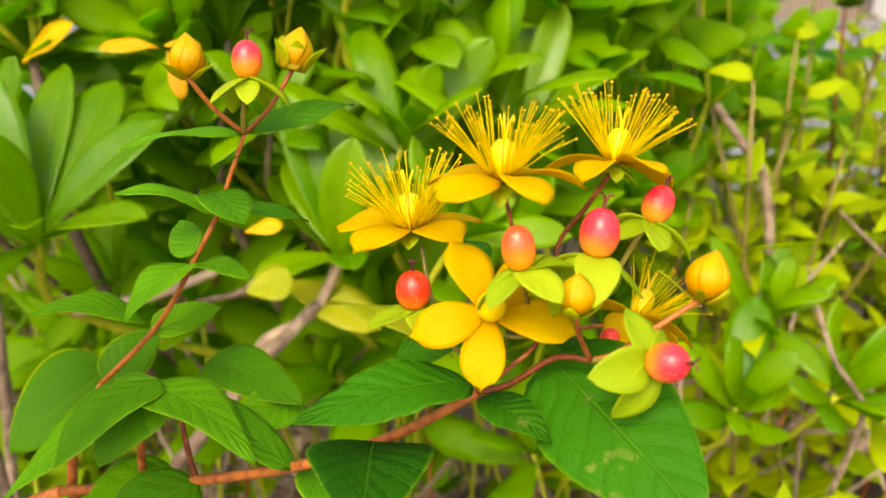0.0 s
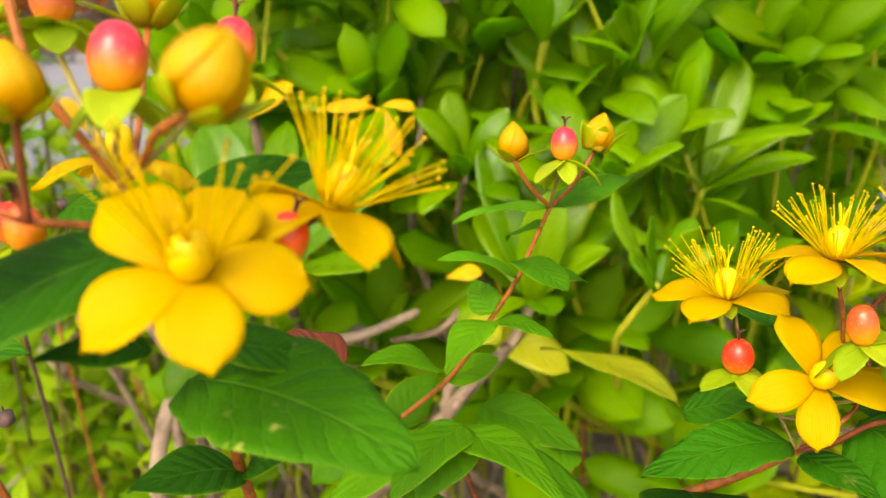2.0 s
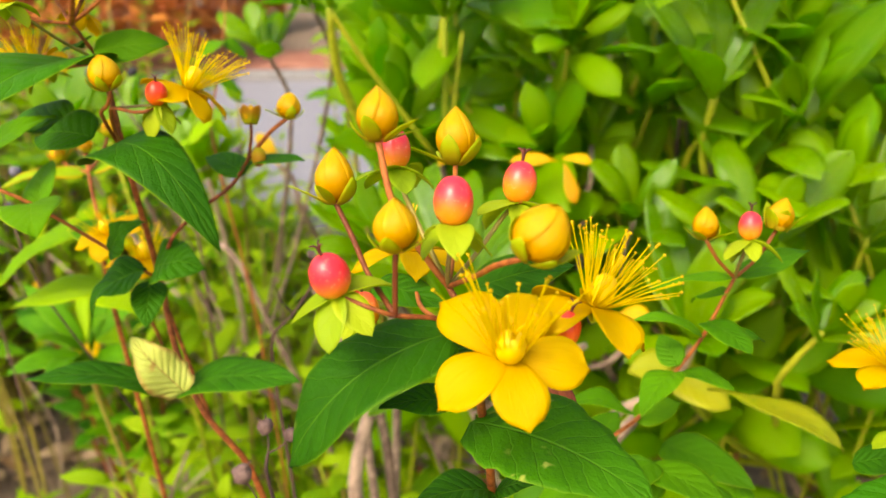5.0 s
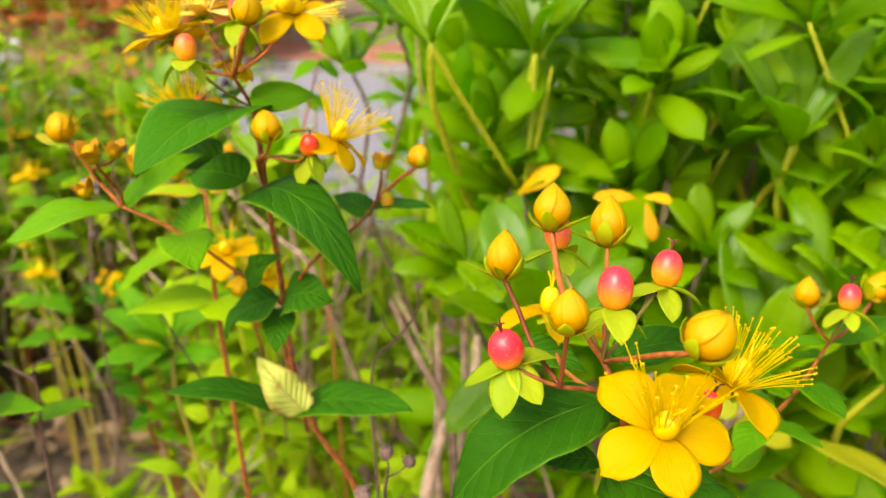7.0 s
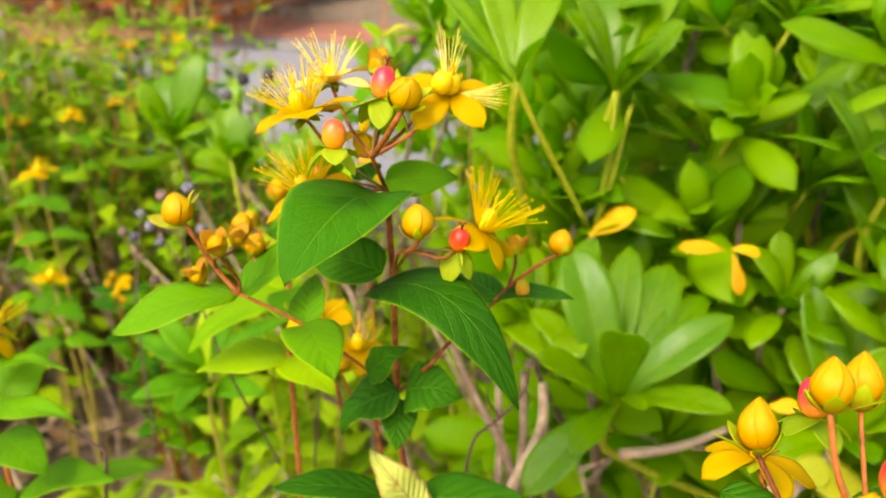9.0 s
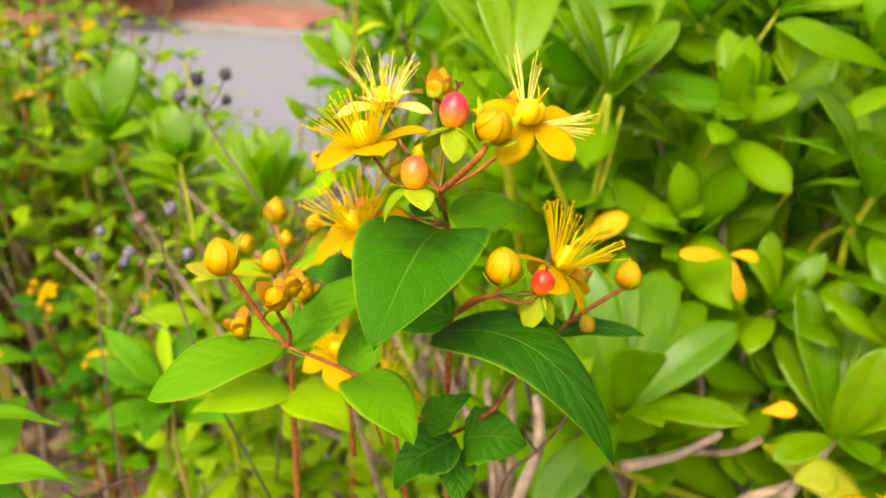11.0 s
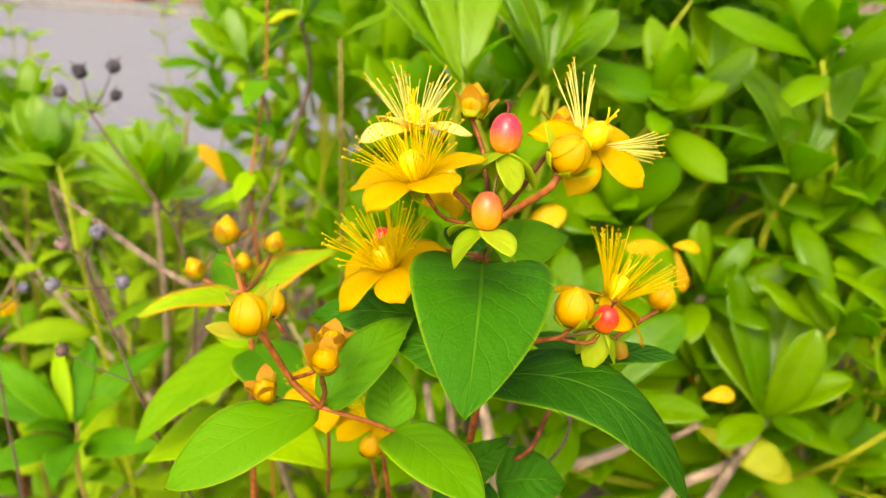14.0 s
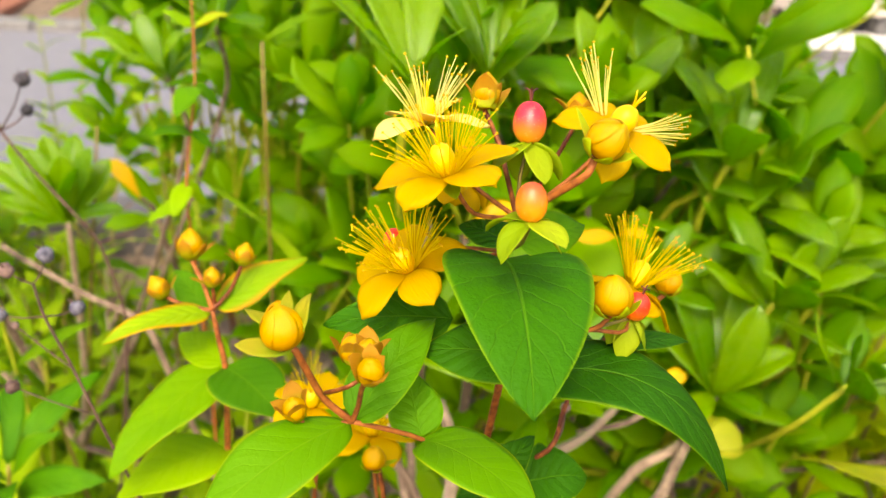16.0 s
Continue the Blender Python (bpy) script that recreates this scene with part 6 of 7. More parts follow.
# ---- ground, road and distance ----
def slab(name, x0, x1, y0, y1, z0, z1, mat, label="", category="", kind="structure", cuts=1, rough=0.0, parent=None, bevel=0.0):
    bm = bmesh.new()
    bmesh.ops.create_cube(bm, size=1.0)
    for v in bm.verts:
        v.co = Vector(((x0 + x1) / 2 + v.co.x * (x1 - x0), (y0 + y1) / 2 + v.co.y * (y1 - y0), (z0 + z1) / 2 + v.co.z * (z1 - z0)))
    if bevel:
        bmesh.ops.bevel(bm, geom=bm.edges[:], offset=bevel, segments=2, affect="EDGES", profile=0.5)
    if cuts > 1:
        bmesh.ops.subdivide_edges(bm, edges=bm.edges[:], cuts=cuts, use_grid_fill=True)
    if rough:
        for v in bm.verts:
            v.co += Vector((noise.noise(v.co * 3), noise.noise(v.co * 3 + Vector((9, 0, 0))), noise.noise(v.co * 3 + Vector((0, 9, 0))))) * rough
    me = bpy.data.meshes.new(name)
    bm.to_mesh(me)
    bm.free()
    me.materials.append(mat)
    if parent is not None:
        return part(name, me, parent, label=label)
    ob = new(name, me)
    PLACE[ob.name] = Matrix.Identity(4)
    return tagged(ob, label, category, kind=kind)


def ground_sheet():
    """One sheet of soil to the horizon: fine and lumpy in the planting bed, coarse beyond."""
    xs = np.concatenate([[-900, -120, -30, -9], np.linspace(-4, 4, 90), [9, 30, 120, 900]])
    ys = np.concatenate([[-900, -60, -8], np.linspace(-1.2, 1.86, 56), [1.9, 4.4, 4.5, 7, 9, 14, 40, 200, 900]])
    verts, faces = [], []
    for y in ys:
        for x in xs:
            z = 0.0
            if abs(x) < 4.5 and -1.3 < y < 1.85:
                z = 0.035 * noise.noise(Vector((x * 3, y * 3, 0))) + 0.012 * noise.noise(Vector((x * 14, y * 14, 3))) - 0.02
            if y > 6.5:
                z = 0.25
            verts.append((x, y, z - 0.01))
    w = len(xs)
    for j in range(len(ys) - 1):
        for i in range(w - 1):
            a = j * w + i
            faces.append((a, a + 1, a + 1 + w, a + w))
    ob = new("ground", mesh_of("ground", verts, faces, [SOIL]))
    return tagged(ob, "brown garden soil under the shrubs", "ground", kind="structure")


ground_sheet()
slab("road", -40, 40, 2.02, 4.4, -0.06, 0.004, ASPHALT, "pale grey asphalt road surface", "road")
slab("verge", -40, -2.0, 4.54, 9.0, -0.05, 0.06, RED_EARTH, "red-brown bare earth bank beyond the road", "ground")
slab("backdrop", -60, 60, 16.0, 16.4, -0.1, 6.0, WEED_LEAF, "far green hedge", "backdrop")
slab("planting_bed", -9.0, -3.3, 3.85, 4.4, -0.05, 0.07, RED_EARTH, "raised red-brown bed by the road with russet shrubs", "ground")
kerb = thing("kerb", (0, 1.94, 0), "weathered grey concrete kerb along the road", "kerb", kind="structure")
for i in range(-8, 5):
    slab("kerb_stone", i * 0.6 + 0.004, i * 0.6 + 0.596, 1.86, 2.02, -0.06, 0.085, CONCRETE, parent=kerb, bevel=0.012)
far_kerb = thing("kerb", (0, 4.47, 0), "grey concrete kerb below the earth bank", "kerb", kind="structure")
for i in range(-12, 12):
    slab("kerb_stone", i * 0.9 + 0.004, i * 0.9 + 0.896, 4.4, 4.54, -0.06, 0.05, CONCRETE, parent=far_kerb, bevel=0.015)
post = thing("marker_block", (-4.19, 3.71, 0), "white painted concrete block at the roadside", "block")
slab("block", -4.31, -4.07, 3.6, 3.82, 0.004, 0.22, WHITE_WALL, parent=post, bevel=0.02)
slab("base", -4.34, -4.04, 3.57, 3.84, 0.004, 0.05, CONCRETE, parent=post, bevel=0.008)
house = thing("garden_wall", (3.4, 4.75, 0), "low white rendered wall with a dark recess and cream coping", "wall")
slab("plinth", 2.15, 6.0, 4.6, 4.9, 0.0, 0.118, WHITE_WALL, parent=house, bevel=0.008)
# solid slab set back; its black colour stands for the opening's shade
slab("recess", 2.18, 6.0, 4.7, 4.9, 0.118, 0.226, OPENING_SHADE, parent=house)
for i in range(4):
    slab("pier", 2.64 + i * 0.95, 2.80 + i * 0.95, 4.59, 4.7, 0.118, 0.226, CONCRETE, parent=house, bevel=0.006)
slab("coping", 2.10, 6.0, 4.55, 4.92, 0.226, 0.36, CREAM_WALL, parent=house, bevel=0.012)


# ---- glossy evergreen shrub ----
def glossy_leaf(k, mat):
    key = ("glossy", k, mat.name)
    if key not in SHARED:
        rng = random.Random(300 + k)
        arch, fold, bend, wide = rng.uniform(-0.06, 0.14), rng.uniform(0.05, 0.45), rng.uniform(-0.28, 0.05), rng.uniform(0.31, 0.43)
        def fn(u, v):
            w = spatulate(u) * wide / 2
            s = v * w
            return u, s + 0.02 * np.sin(3 * u + k), arch * 4 * u * (1 - u) + fold * np.abs(s) - 1.6 * fold * s * s / wide * 2 + bend * u ** 3 + 0.008 * np.sin(9 * u + k)
        SHARED[key] = (shell("leaf", 11, 6, fn, 0.012, mat), shell_arrays(7, 4, fn, 0.012))
    return SHARED[key]


def rosette_poses(at, axis, size, count, seed):
    rng = random.Random(seed * 17 + 3)
    turn = rng.uniform(0, 360)
    for k in range(count):
        f = k / max(count - 1, 1)
        rise = 84 - 54 * f ** 0.9 + rng.uniform(-13, 13)
        s = size * (0.62 + 0.42 * min(1.0, 1.6 * f)) * rng.uniform(0.72, 1.15)
        m = upright(Vector(at) - Vector(axis).normalized() * size * 0.16 * f, axis, turn + 137.5 * k + rng.uniform(-10, 10), s)
        yield m @ Matrix.Rotation(-radians(rise), 4, "Y") @ Matrix.Rotation(radians(rng.uniform(-30, 30)), 4, "X") @ Matrix.Translation((0.05, 0, 0)), rng.randrange(8)


FORKS = [Vector((0.02, 0.62, 0.36)), Vector((0.34, 0.66, 0.36)), Vector((-0.22, 0.68, 0.32)), Vector((0.12, 0.98, 0.34)), Vector((0.6, 0.8, 0.34)), Vector((-0.52, 0.66, 0.36))]


def rosette(shrub, at, axis, size, count, seed, mat=None):
    """A shoot of the shrub: its twig down to the nearest fork and the whorl of leaves at its end."""
    at, axis = Vector(at), Vector(axis).normalized()
    fork = min(FORKS, key=lambda q: (q - at).length)
    low = at - axis * size * 0.9
    mid = low.lerp(fork, 0.5) + Vector((0, 0.01, -0.02))
    v, f = tube_arrays([fork, mid, low, at], 0.0024, 0.0016, 7)
    twig = part("shoot", mesh_of("shoot", v, f, [STEM_LIME if seed % 3 and at.x > -0.35 else BARK]), shrub)
    for m, k in rosette_poses(at, axis, size, count, seed):
        part("leaf", glossy_leaf(k, mat or PIT_LEAF)[0], twig, m)


def whorl(shrub, at, axis, seed, blades):
    """A near shoot whose leaves stand one by one: its twig and each blade with its tip and width."""
    at, axis = Vector(at), Vector(axis).normalized()
    fork = min(FORKS, key=lambda q: (q - at).length)
    low = at - axis * 0.045
    v, f = tube_arrays([fork, low.lerp(fork, 0.5) + Vector((0, 0.012, -0.02)), low, at], 0.0032, 0.0020, 8)
    twig = part("shoot", mesh_of("shoot", v, f, [BARK if seed > 8 else STEM_LIME]), shrub)
    rng = random.Random(seed + 4000)
    for tip, wide in blades:
        tip = Vector(tip)
        foot = at - axis * rng.uniform(0.0, 0.006)
        face = axis + (tip - at).cross(axis) * rng.uniform(-3.0, 3.0)
        leaf(twig, foot, tip, wide * rng.uniform(0.84, 0.96), face, arch=rng.uniform(0.03, 0.11), fold=rng.uniform(0.18, 0.46), wave=0.008, shape=spatulate, mat=PIT_LEAF, thick=0.0006, seed=seed * 20 + rng.randrange(20), nu=14, nv=8)
    for k in range(3):
        a = rng.uniform(0, 6.28)
        bud_tip = at + axis * 0.012 + Vector((math.cos(a), math.sin(a), 0)) * 0.005
        leaf(twig, at, bud_tip, 0.004, axis, arch=0.1, fold=0.4, shape=spatulate, mat=PIT_LEAF, thick=0.0006, seed=k, nu=8, nv=4)


shrub = thing("evergreen_shrub", (0.1, 0.7, 0), "dense evergreen shrub with glossy yellow-green leaf rosettes", "shrub")
for k, q in enumerate(FORKS):
    v, f = tube_arrays([(0.1 + 0.03 * k, 0.7 + 0.02 * k, -0.03), (0.1 + q.x * 0.3, 0.7 + 0.1 * (q.y - 0.7), 0.14), q], 0.014, 0.003, 9)
    part("trunk", mesh_of("trunk", v, f, [BARK]), shrub)
whorl(shrub, (-0.1814, 0.3456, 0.6152), (0.1, -0.35, 0.93), 1, (
    ((-0.2176, 0.3802, 0.6871), 0.0360),
    ((-0.1986, 0.4217, 0.6542), 0.0218),
    ((-0.1658, 0.4166, 0.6703), 0.0315),
    ((-0.1280, 0.3745, 0.6625), 0.0257),
    ((-0.1223, 0.3241, 0.6350), 0.0264),
    ((-0.1749, 0.2969, 0.6828), 0.0279),
    ((-0.2369, 0.3717, 0.6492), 0.0238),
    ((-0.1895, 0.4169, 0.6778), 0.0235),
    ((-0.2091, 0.3985, 0.6593), 0.0176),
    ((-0.1428, 0.4094, 0.6572), 0.0229),
    ((-0.1389, 0.3502, 0.6287), 0.0137),
    ((-0.2210, 0.3754, 0.6293), 0.0183),
    ((-0.1633, 0.3068, 0.6377), 0.0152),
    ((-0.2547, 0.3798, 0.6357), 0.0266),
    ((-0.2177, 0.3021, 0.6592), 0.0231),
    ((-0.1970, 0.3054, 0.6044), 0.0189),
    ((-0.2181, 0.2973, 0.5794), 0.0269),
))
whorl(shrub, (-0.1291, 0.4871, 0.6756), (0.1, -0.35, 0.93), 2, (
    ((-0.1670, 0.5096, 0.7113), 0.0297),
    ((-0.1472, 0.5298, 0.7135), 0.0265),
    ((-0.1126, 0.5151, 0.7269), 0.0281),
    ((-0.0873, 0.5255, 0.7005), 0.0228),
    ((-0.1014, 0.4802, 0.6837), 0.0195),
    ((-0.1290, 0.4492, 0.7103), 0.0145),
    ((-0.1511, 0.4560, 0.6976), 0.0177),
    ((-0.1215, 0.5399, 0.6995), 0.0191),
))
whorl(shrub, (-0.2079, 0.4355, 0.7633), (0.1, -0.35, 0.93), 3, (
    ((-0.1747, 0.4373, 0.8042), 0.0296),
    ((-0.2182, 0.4961, 0.8262), 0.0359),
    ((-0.2439, 0.4593, 0.8040), 0.0201),
    ((-0.1893, 0.4925, 0.8275), 0.0310),
    ((-0.2357, 0.4797, 0.8233), 0.0272),
    ((-0.2327, 0.4150, 0.8194), 0.0212),
    ((-0.1856, 0.4130, 0.7989), 0.0208),
))
whorl(shrub, (-0.2518, 0.3747, 0.7762), (0.1, -0.35, 0.93), 4, (
    ((-0.2446, 0.4228, 0.8241), 0.0231),
    ((-0.2710, 0.4333, 0.8313), 0.0210),
    ((-0.3001, 0.3930, 0.8182), 0.0184),
    ((-0.2813, 0.4125, 0.8292), 0.0222),
    ((-0.2758, 0.3450, 0.8024), 0.0139),
    ((-0.2326, 0.3523, 0.8041), 0.0117),
))
whorl(shrub, (-0.0561, 0.4549, 0.7132), (0.1, -0.35, 0.93), 5, (
    ((-0.0971, 0.4634, 0.7702), 0.0249),
    ((-0.0844, 0.4918, 0.7687), 0.0266),
    ((-0.0595, 0.5115, 0.7671), 0.0201),
    ((-0.0700, 0.4041, 0.7480), 0.0269),
    ((-0.0233, 0.4981, 0.7486), 0.0222),
    ((-0.0200, 0.4955, 0.7780), 0.0196),
    ((-0.0398, 0.4434, 0.7285), 0.0157),
))
whorl(shrub, (-0.0931, 0.5193, 0.7474), (0.1, -0.35, 0.93), 6, (
    ((-0.0769, 0.5563, 0.7871), 0.0347),
    ((-0.1089, 0.5468, 0.7742), 0.0197),
    ((-0.0994, 0.5761, 0.7897), 0.0263),
    ((-0.0625, 0.5604, 0.7688), 0.0219),
    ((-0.1172, 0.4961, 0.7619), 0.0171),
))
whorl(shrub, (-0.0589, 0.4059, 0.582), (0.1, -0.35, 0.93), 7, (
    ((-0.0914, 0.4499, 0.6209), 0.0248),
    ((-0.0883, 0.4403, 0.6621), 0.0275),
    ((-0.0553, 0.4627, 0.6496), 0.0294),
    ((-0.0278, 0.4473, 0.6627), 0.0301),
    ((-0.0477, 0.3994, 0.6486), 0.0292),
    ((-0.0009, 0.4561, 0.6334), 0.0291),
    ((-0.0191, 0.3977, 0.6174), 0.0248),
    ((-0.0954, 0.3728, 0.5827), 0.0217),
    ((-0.0467, 0.3722, 0.5906), 0.0231),
))
whorl(shrub, (0.0343, 0.467, 0.6281), (0.1, -0.35, 0.93), 8, (
    ((-0.0027, 0.4940, 0.6923), 0.0255),
    ((0.0224, 0.5299, 0.6744), 0.0249),
    ((0.0431, 0.5402, 0.6761), 0.0266),
    ((0.0572, 0.5078, 0.6941), 0.0253),
    ((0.0860, 0.5022, 0.6632), 0.0212),
    ((0.0922, 0.4616, 0.6483), 0.0168),
    ((0.1056, 0.4902, 0.6726), 0.0199),
    ((0.0066, 0.4414, 0.6500), 0.0203),
))
whorl(shrub, (-0.4844, 0.5915, 0.6117), (0.1, -0.35, 0.93), 9, (
    ((-0.5407, 0.6074, 0.6507), 0.0205),
    ((-0.5313, 0.5909, 0.6291), 0.0194),
    ((-0.5263, 0.6141, 0.6637), 0.0214),
    ((-0.5094, 0.6023, 0.6641), 0.0227),
    ((-0.5024, 0.6177, 0.6693), 0.0222),
    ((-0.4810, 0.5836, 0.6677), 0.0229),
    ((-0.4802, 0.6193, 0.6706), 0.0214),
    ((-0.4634, 0.5981, 0.6679), 0.0216),
    ((-0.4574, 0.6184, 0.6519), 0.0206),
    ((-0.4451, 0.5972, 0.6202), 0.0151),
    ((-0.5163, 0.5786, 0.6163), 0.0157),
    ((-0.4681, 0.5678, 0.6620), 0.0208),
    ((-0.4901, 0.5711, 0.6564), 0.0202),
))
whorl(shrub, (-0.575, 0.6112, 0.6146), (0.1, -0.35, 0.93), 10, (
    ((-0.6345, 0.6239, 0.6471), 0.0229),
    ((-0.6221, 0.6087, 0.6292), 0.0209),
    ((-0.6199, 0.6317, 0.6626), 0.0229),
    ((-0.6062, 0.6370, 0.6726), 0.0247),
    ((-0.5938, 0.6394, 0.6767), 0.0238),
    ((-0.5740, 0.6244, 0.6739), 0.0225),
    ((-0.5727, 0.6481, 0.6705), 0.0241),
    ((-0.5575, 0.6397, 0.6584), 0.0222),
    ((-0.5367, 0.6133, 0.6468), 0.0198),
    ((-0.5843, 0.5882, 0.6598), 0.0233),
    ((-0.5497, 0.5897, 0.6600), 0.0225),
    ((-0.5633, 0.5806, 0.6573), 0.0214),
    ((-0.6258, 0.6040, 0.6039), 0.0183),
    ((-0.5313, 0.6166, 0.6223), 0.0165),
))
stem(shrub, [(-0.2078, 0.4353, 0.7627), (-0.2080, 0.4324, 0.7300), (-0.2127, 0.4365, 0.6777)], 0.0017, 0.0022, STEM_LIME, "shoot", 9)
stem(shrub, [(-0.2000, 0.4456, 0.7540), (-0.2048, 0.4397, 0.7180), (-0.2118, 0.4378, 0.6799)], 0.0012, 0.0016, STEM_LIME, "shoot", 9)
stem(shrub, [(-0.2518, 0.3747, 0.7762), (-0.2425, 0.3888, 0.7488), (-0.2175, 0.4354, 0.6789)], 0.0014, 0.0018, STEM_LIME, "shoot", 9)
stem(shrub, [(-0.2153, 0.4367, 0.6750), (-0.2113, 0.4309, 0.6506), (-0.2077, 0.4199, 0.6094), (-0.2, 0.5, 0.42)], 0.0026, 0.0038, BARK, "branch", 9)
stem(shrub, [(-0.0931, 0.5193, 0.7474), (-0.0970, 0.5099, 0.7290), (-0.1075, 0.5049, 0.6996), (-0.10, 0.56, 0.60)], 0.0016, 0.002, STEM_LIME, "shoot", 9)
stem(shrub, [(-0.1291, 0.4871, 0.6756), (-0.1288, 0.4786, 0.6559), (-0.1322, 0.4643, 0.6259), (-0.1314, 0.4593, 0.5876), (-0.1, 0.54, 0.42)], 0.0018, 0.003, BARK, "branch", 9)
stem(shrub, [(-0.0551, 0.4551, 0.7126), (-0.0598, 0.4771, 0.6872), (-0.0700, 0.4986, 0.6654), (-0.09, 0.56, 0.55)], 0.0018, 0.0024, STEM_LIME, "shoot", 9)
stem(shrub, [(-0.0589, 0.4059, 0.5820), (-0.0744, 0.4010, 0.5516), (-0.1038, 0.3993, 0.5313), (-0.12, 0.46, 0.40)], 0.0026, 0.0036, BARK, "branch", 9)
rosette(shrub, (-0.0023, 0.6061, 0.4780), (0.09, -0.4, 0.91), 0.0780, 10, 2)
rosette(shrub, (-0.0872, 0.6188, 0.7423), (0.23, -0.17, 0.96), 0.0589, 9, 7)
rosette(shrub, (-0.1747, 0.6264, 0.7713), (0.07, -0.23, 0.97), 0.0771, 9, 9)
rosette(shrub, (-0.0790, 0.5810, 0.7841), (0.23, -0.17, 0.96), 0.0684, 9, 10)
rosette(shrub, (-0.1535, 0.4826, 0.5895), (0.17, -0.26, 0.95), 0.0549, 9, 12)
rosette(shrub, (-0.0173, 0.5091, 0.5936), (0.21, -0.27, 0.94), 0.0556, 8, 16)
rosette(shrub, (-0.0382, 0.5465, 0.6888), (0.29, -0.29, 0.91), 0.0684, 9, 18)
rosette(shrub, (0.0030, 0.3746, 0.6091), (0.38, -0.34, 0.86), 0.0522, 9, 20)
rosette(shrub, (-0.0667, 0.6028, 0.7072), (0.14, -0.33, 0.93), 0.0667, 9, 21)
rosette(shrub, (-0.1985, 0.5908, 0.7077), (0.14, -0.33, 0.93), 0.0649, 9, 22)
rosette(shrub, (-0.1528, 0.5695, 0.6995), (0.1, -0.38, 0.92), 0.0612, 10, 25)
rosette(shrub, (-0.2389, 0.3914, 0.6357), (-0.02, -0.36, 0.93), 0.0578, 9, 27)
rosette(shrub, (-0.2338, 0.5179, 0.7112), (0.22, -0.27, 0.94), 0.0706, 9, 28)
rosette(shrub, (-0.1348, 0.4858, 0.7358), (0.17, -0.31, 0.94), 0.0654, 10, 29)
rosette(shrub, (-0.0453, 0.5425, 0.7243), (0.17, -0.31, 0.94), 0.0684, 9, 31)
rosette(shrub, (-0.0406, 0.5173, 0.6880), (0.07, -0.38, 0.92), 0.0684, 9, 32)
rosette(shrub, (-0.0982, 0.4450, 0.6404), (0.14, -0.38, 0.91), 0.0589, 9, 33)
rosette(shrub, (-0.0264, 0.4191, 0.6393), (0.23, -0.32, 0.92), 0.0628, 9, 34)
rosette(shrub, (-0.3766, 0.6166, 0.7576), (-0.08, -0.33, 0.94), 0.0649, 9, 35)
rosette(shrub, (-0.4044, 0.5802, 0.7254), (-0.16, -0.33, 0.93), 0.0589, 9, 36)
rosette(shrub, (-0.0245, 0.4777, 0.6764), (0.19, -0.38, 0.91), 0.0720, 9, 41)
rosette(shrub, (-0.0758, 0.5458, 0.6922), (0.03, -0.4, 0.92), 0.0696, 9, 42)
rosette(shrub, (-0.0326, 0.5557, 0.7340), (0.19, -0.38, 0.91), 0.0720, 9, 43)
rosette(shrub, (-0.1240, 0.5534, 0.6665), (0.03, -0.4, 0.92), 0.0645, 9, 44)
rosette(shrub, (0.1849, 0.4736, 0.5155), (0.14, -0.39, 0.91), 0.0621, 9, 45)
rosette(shrub, (0.1580, 0.4197, 0.4862), (0.06, -0.47, 0.88), 0.0572, 9, 46)
rosette(shrub, (0.2212, 0.4382, 0.4837), (0.22, -0.45, 0.87), 0.0597, 9, 47)
rosette(shrub, (0.1384, 0.6420, 0.6269), (0.06, -0.39, 0.92), 0.0667, 9, 48)
rosette(shrub, (-0.1965, 0.4574, 0.6121), (0.14, -0.43, 0.89), 0.0662, 9, 50)
rosette(shrub, (-0.2305, 0.4657, 0.6679), (0.14, -0.43, 0.89), 0.0648, 9, 51)
rosette(shrub, (-0.6191, 0.6814, 0.6344), (0.03, -0.4, 0.92), 0.0834, 9, 53)
rosette(shrub, (-0.6614, 0.6413, 0.6283), (0.03, -0.4, 0.92), 0.0895, 9, 56)
rosette(shrub, (-0.2751, 0.6190, 0.7790), (-0.01, -0.38, 0.93), 0.0785, 9, 59)
rosette(shrub, (-0.1761, 0.5927, 0.7808), (0.07, -0.38, 0.92), 0.0797, 9, 60)
rosette(shrub, (-0.0986, 0.6097, 0.7766), (0.07, -0.38, 0.92), 0.0824, 9, 61)

leaf(shrub, (-0.4472, 0.6568, 0.6061), (-0.4727, 0.6690, 0.6345), 0.0150, (0.15, -0.46, 0.87), shape=spatulate, mat=PIT_LEAF_YELLOW, thick=0.0006, nu=12, nv=6, seed=77, label="fading yellow leaf")
stem(shrub, [(-0.4472, 0.6568, 0.6061), (-0.4378, 0.6623, 0.5934), (-0.4303, 0.6595, 0.5631), (-0.40, 0.72, 0.40)], 0.0016, 0.0030, BARK, "branch", 9)
leaf(shrub, (-0.2153, 0.4267, 0.6752), (-0.1890, 0.4321, 0.6940), 0.0168, (0.15, -0.46, 0.87), shape=spatulate, mat=PIT_LEAF_YELLOW, thick=0.0006, nu=12, nv=6, seed=1040, label="fading yellow leaf")
leaf(shrub, (-0.1361, 0.4003, 0.6886), (-0.1612, 0.3922, 0.6896), 0.0106, (0.15, -0.46, 0.87), shape=spatulate, mat=PIT_LEAF_YELLOW, thick=0.0006, nu=12, nv=6, seed=1285, label="fading yellow leaf")
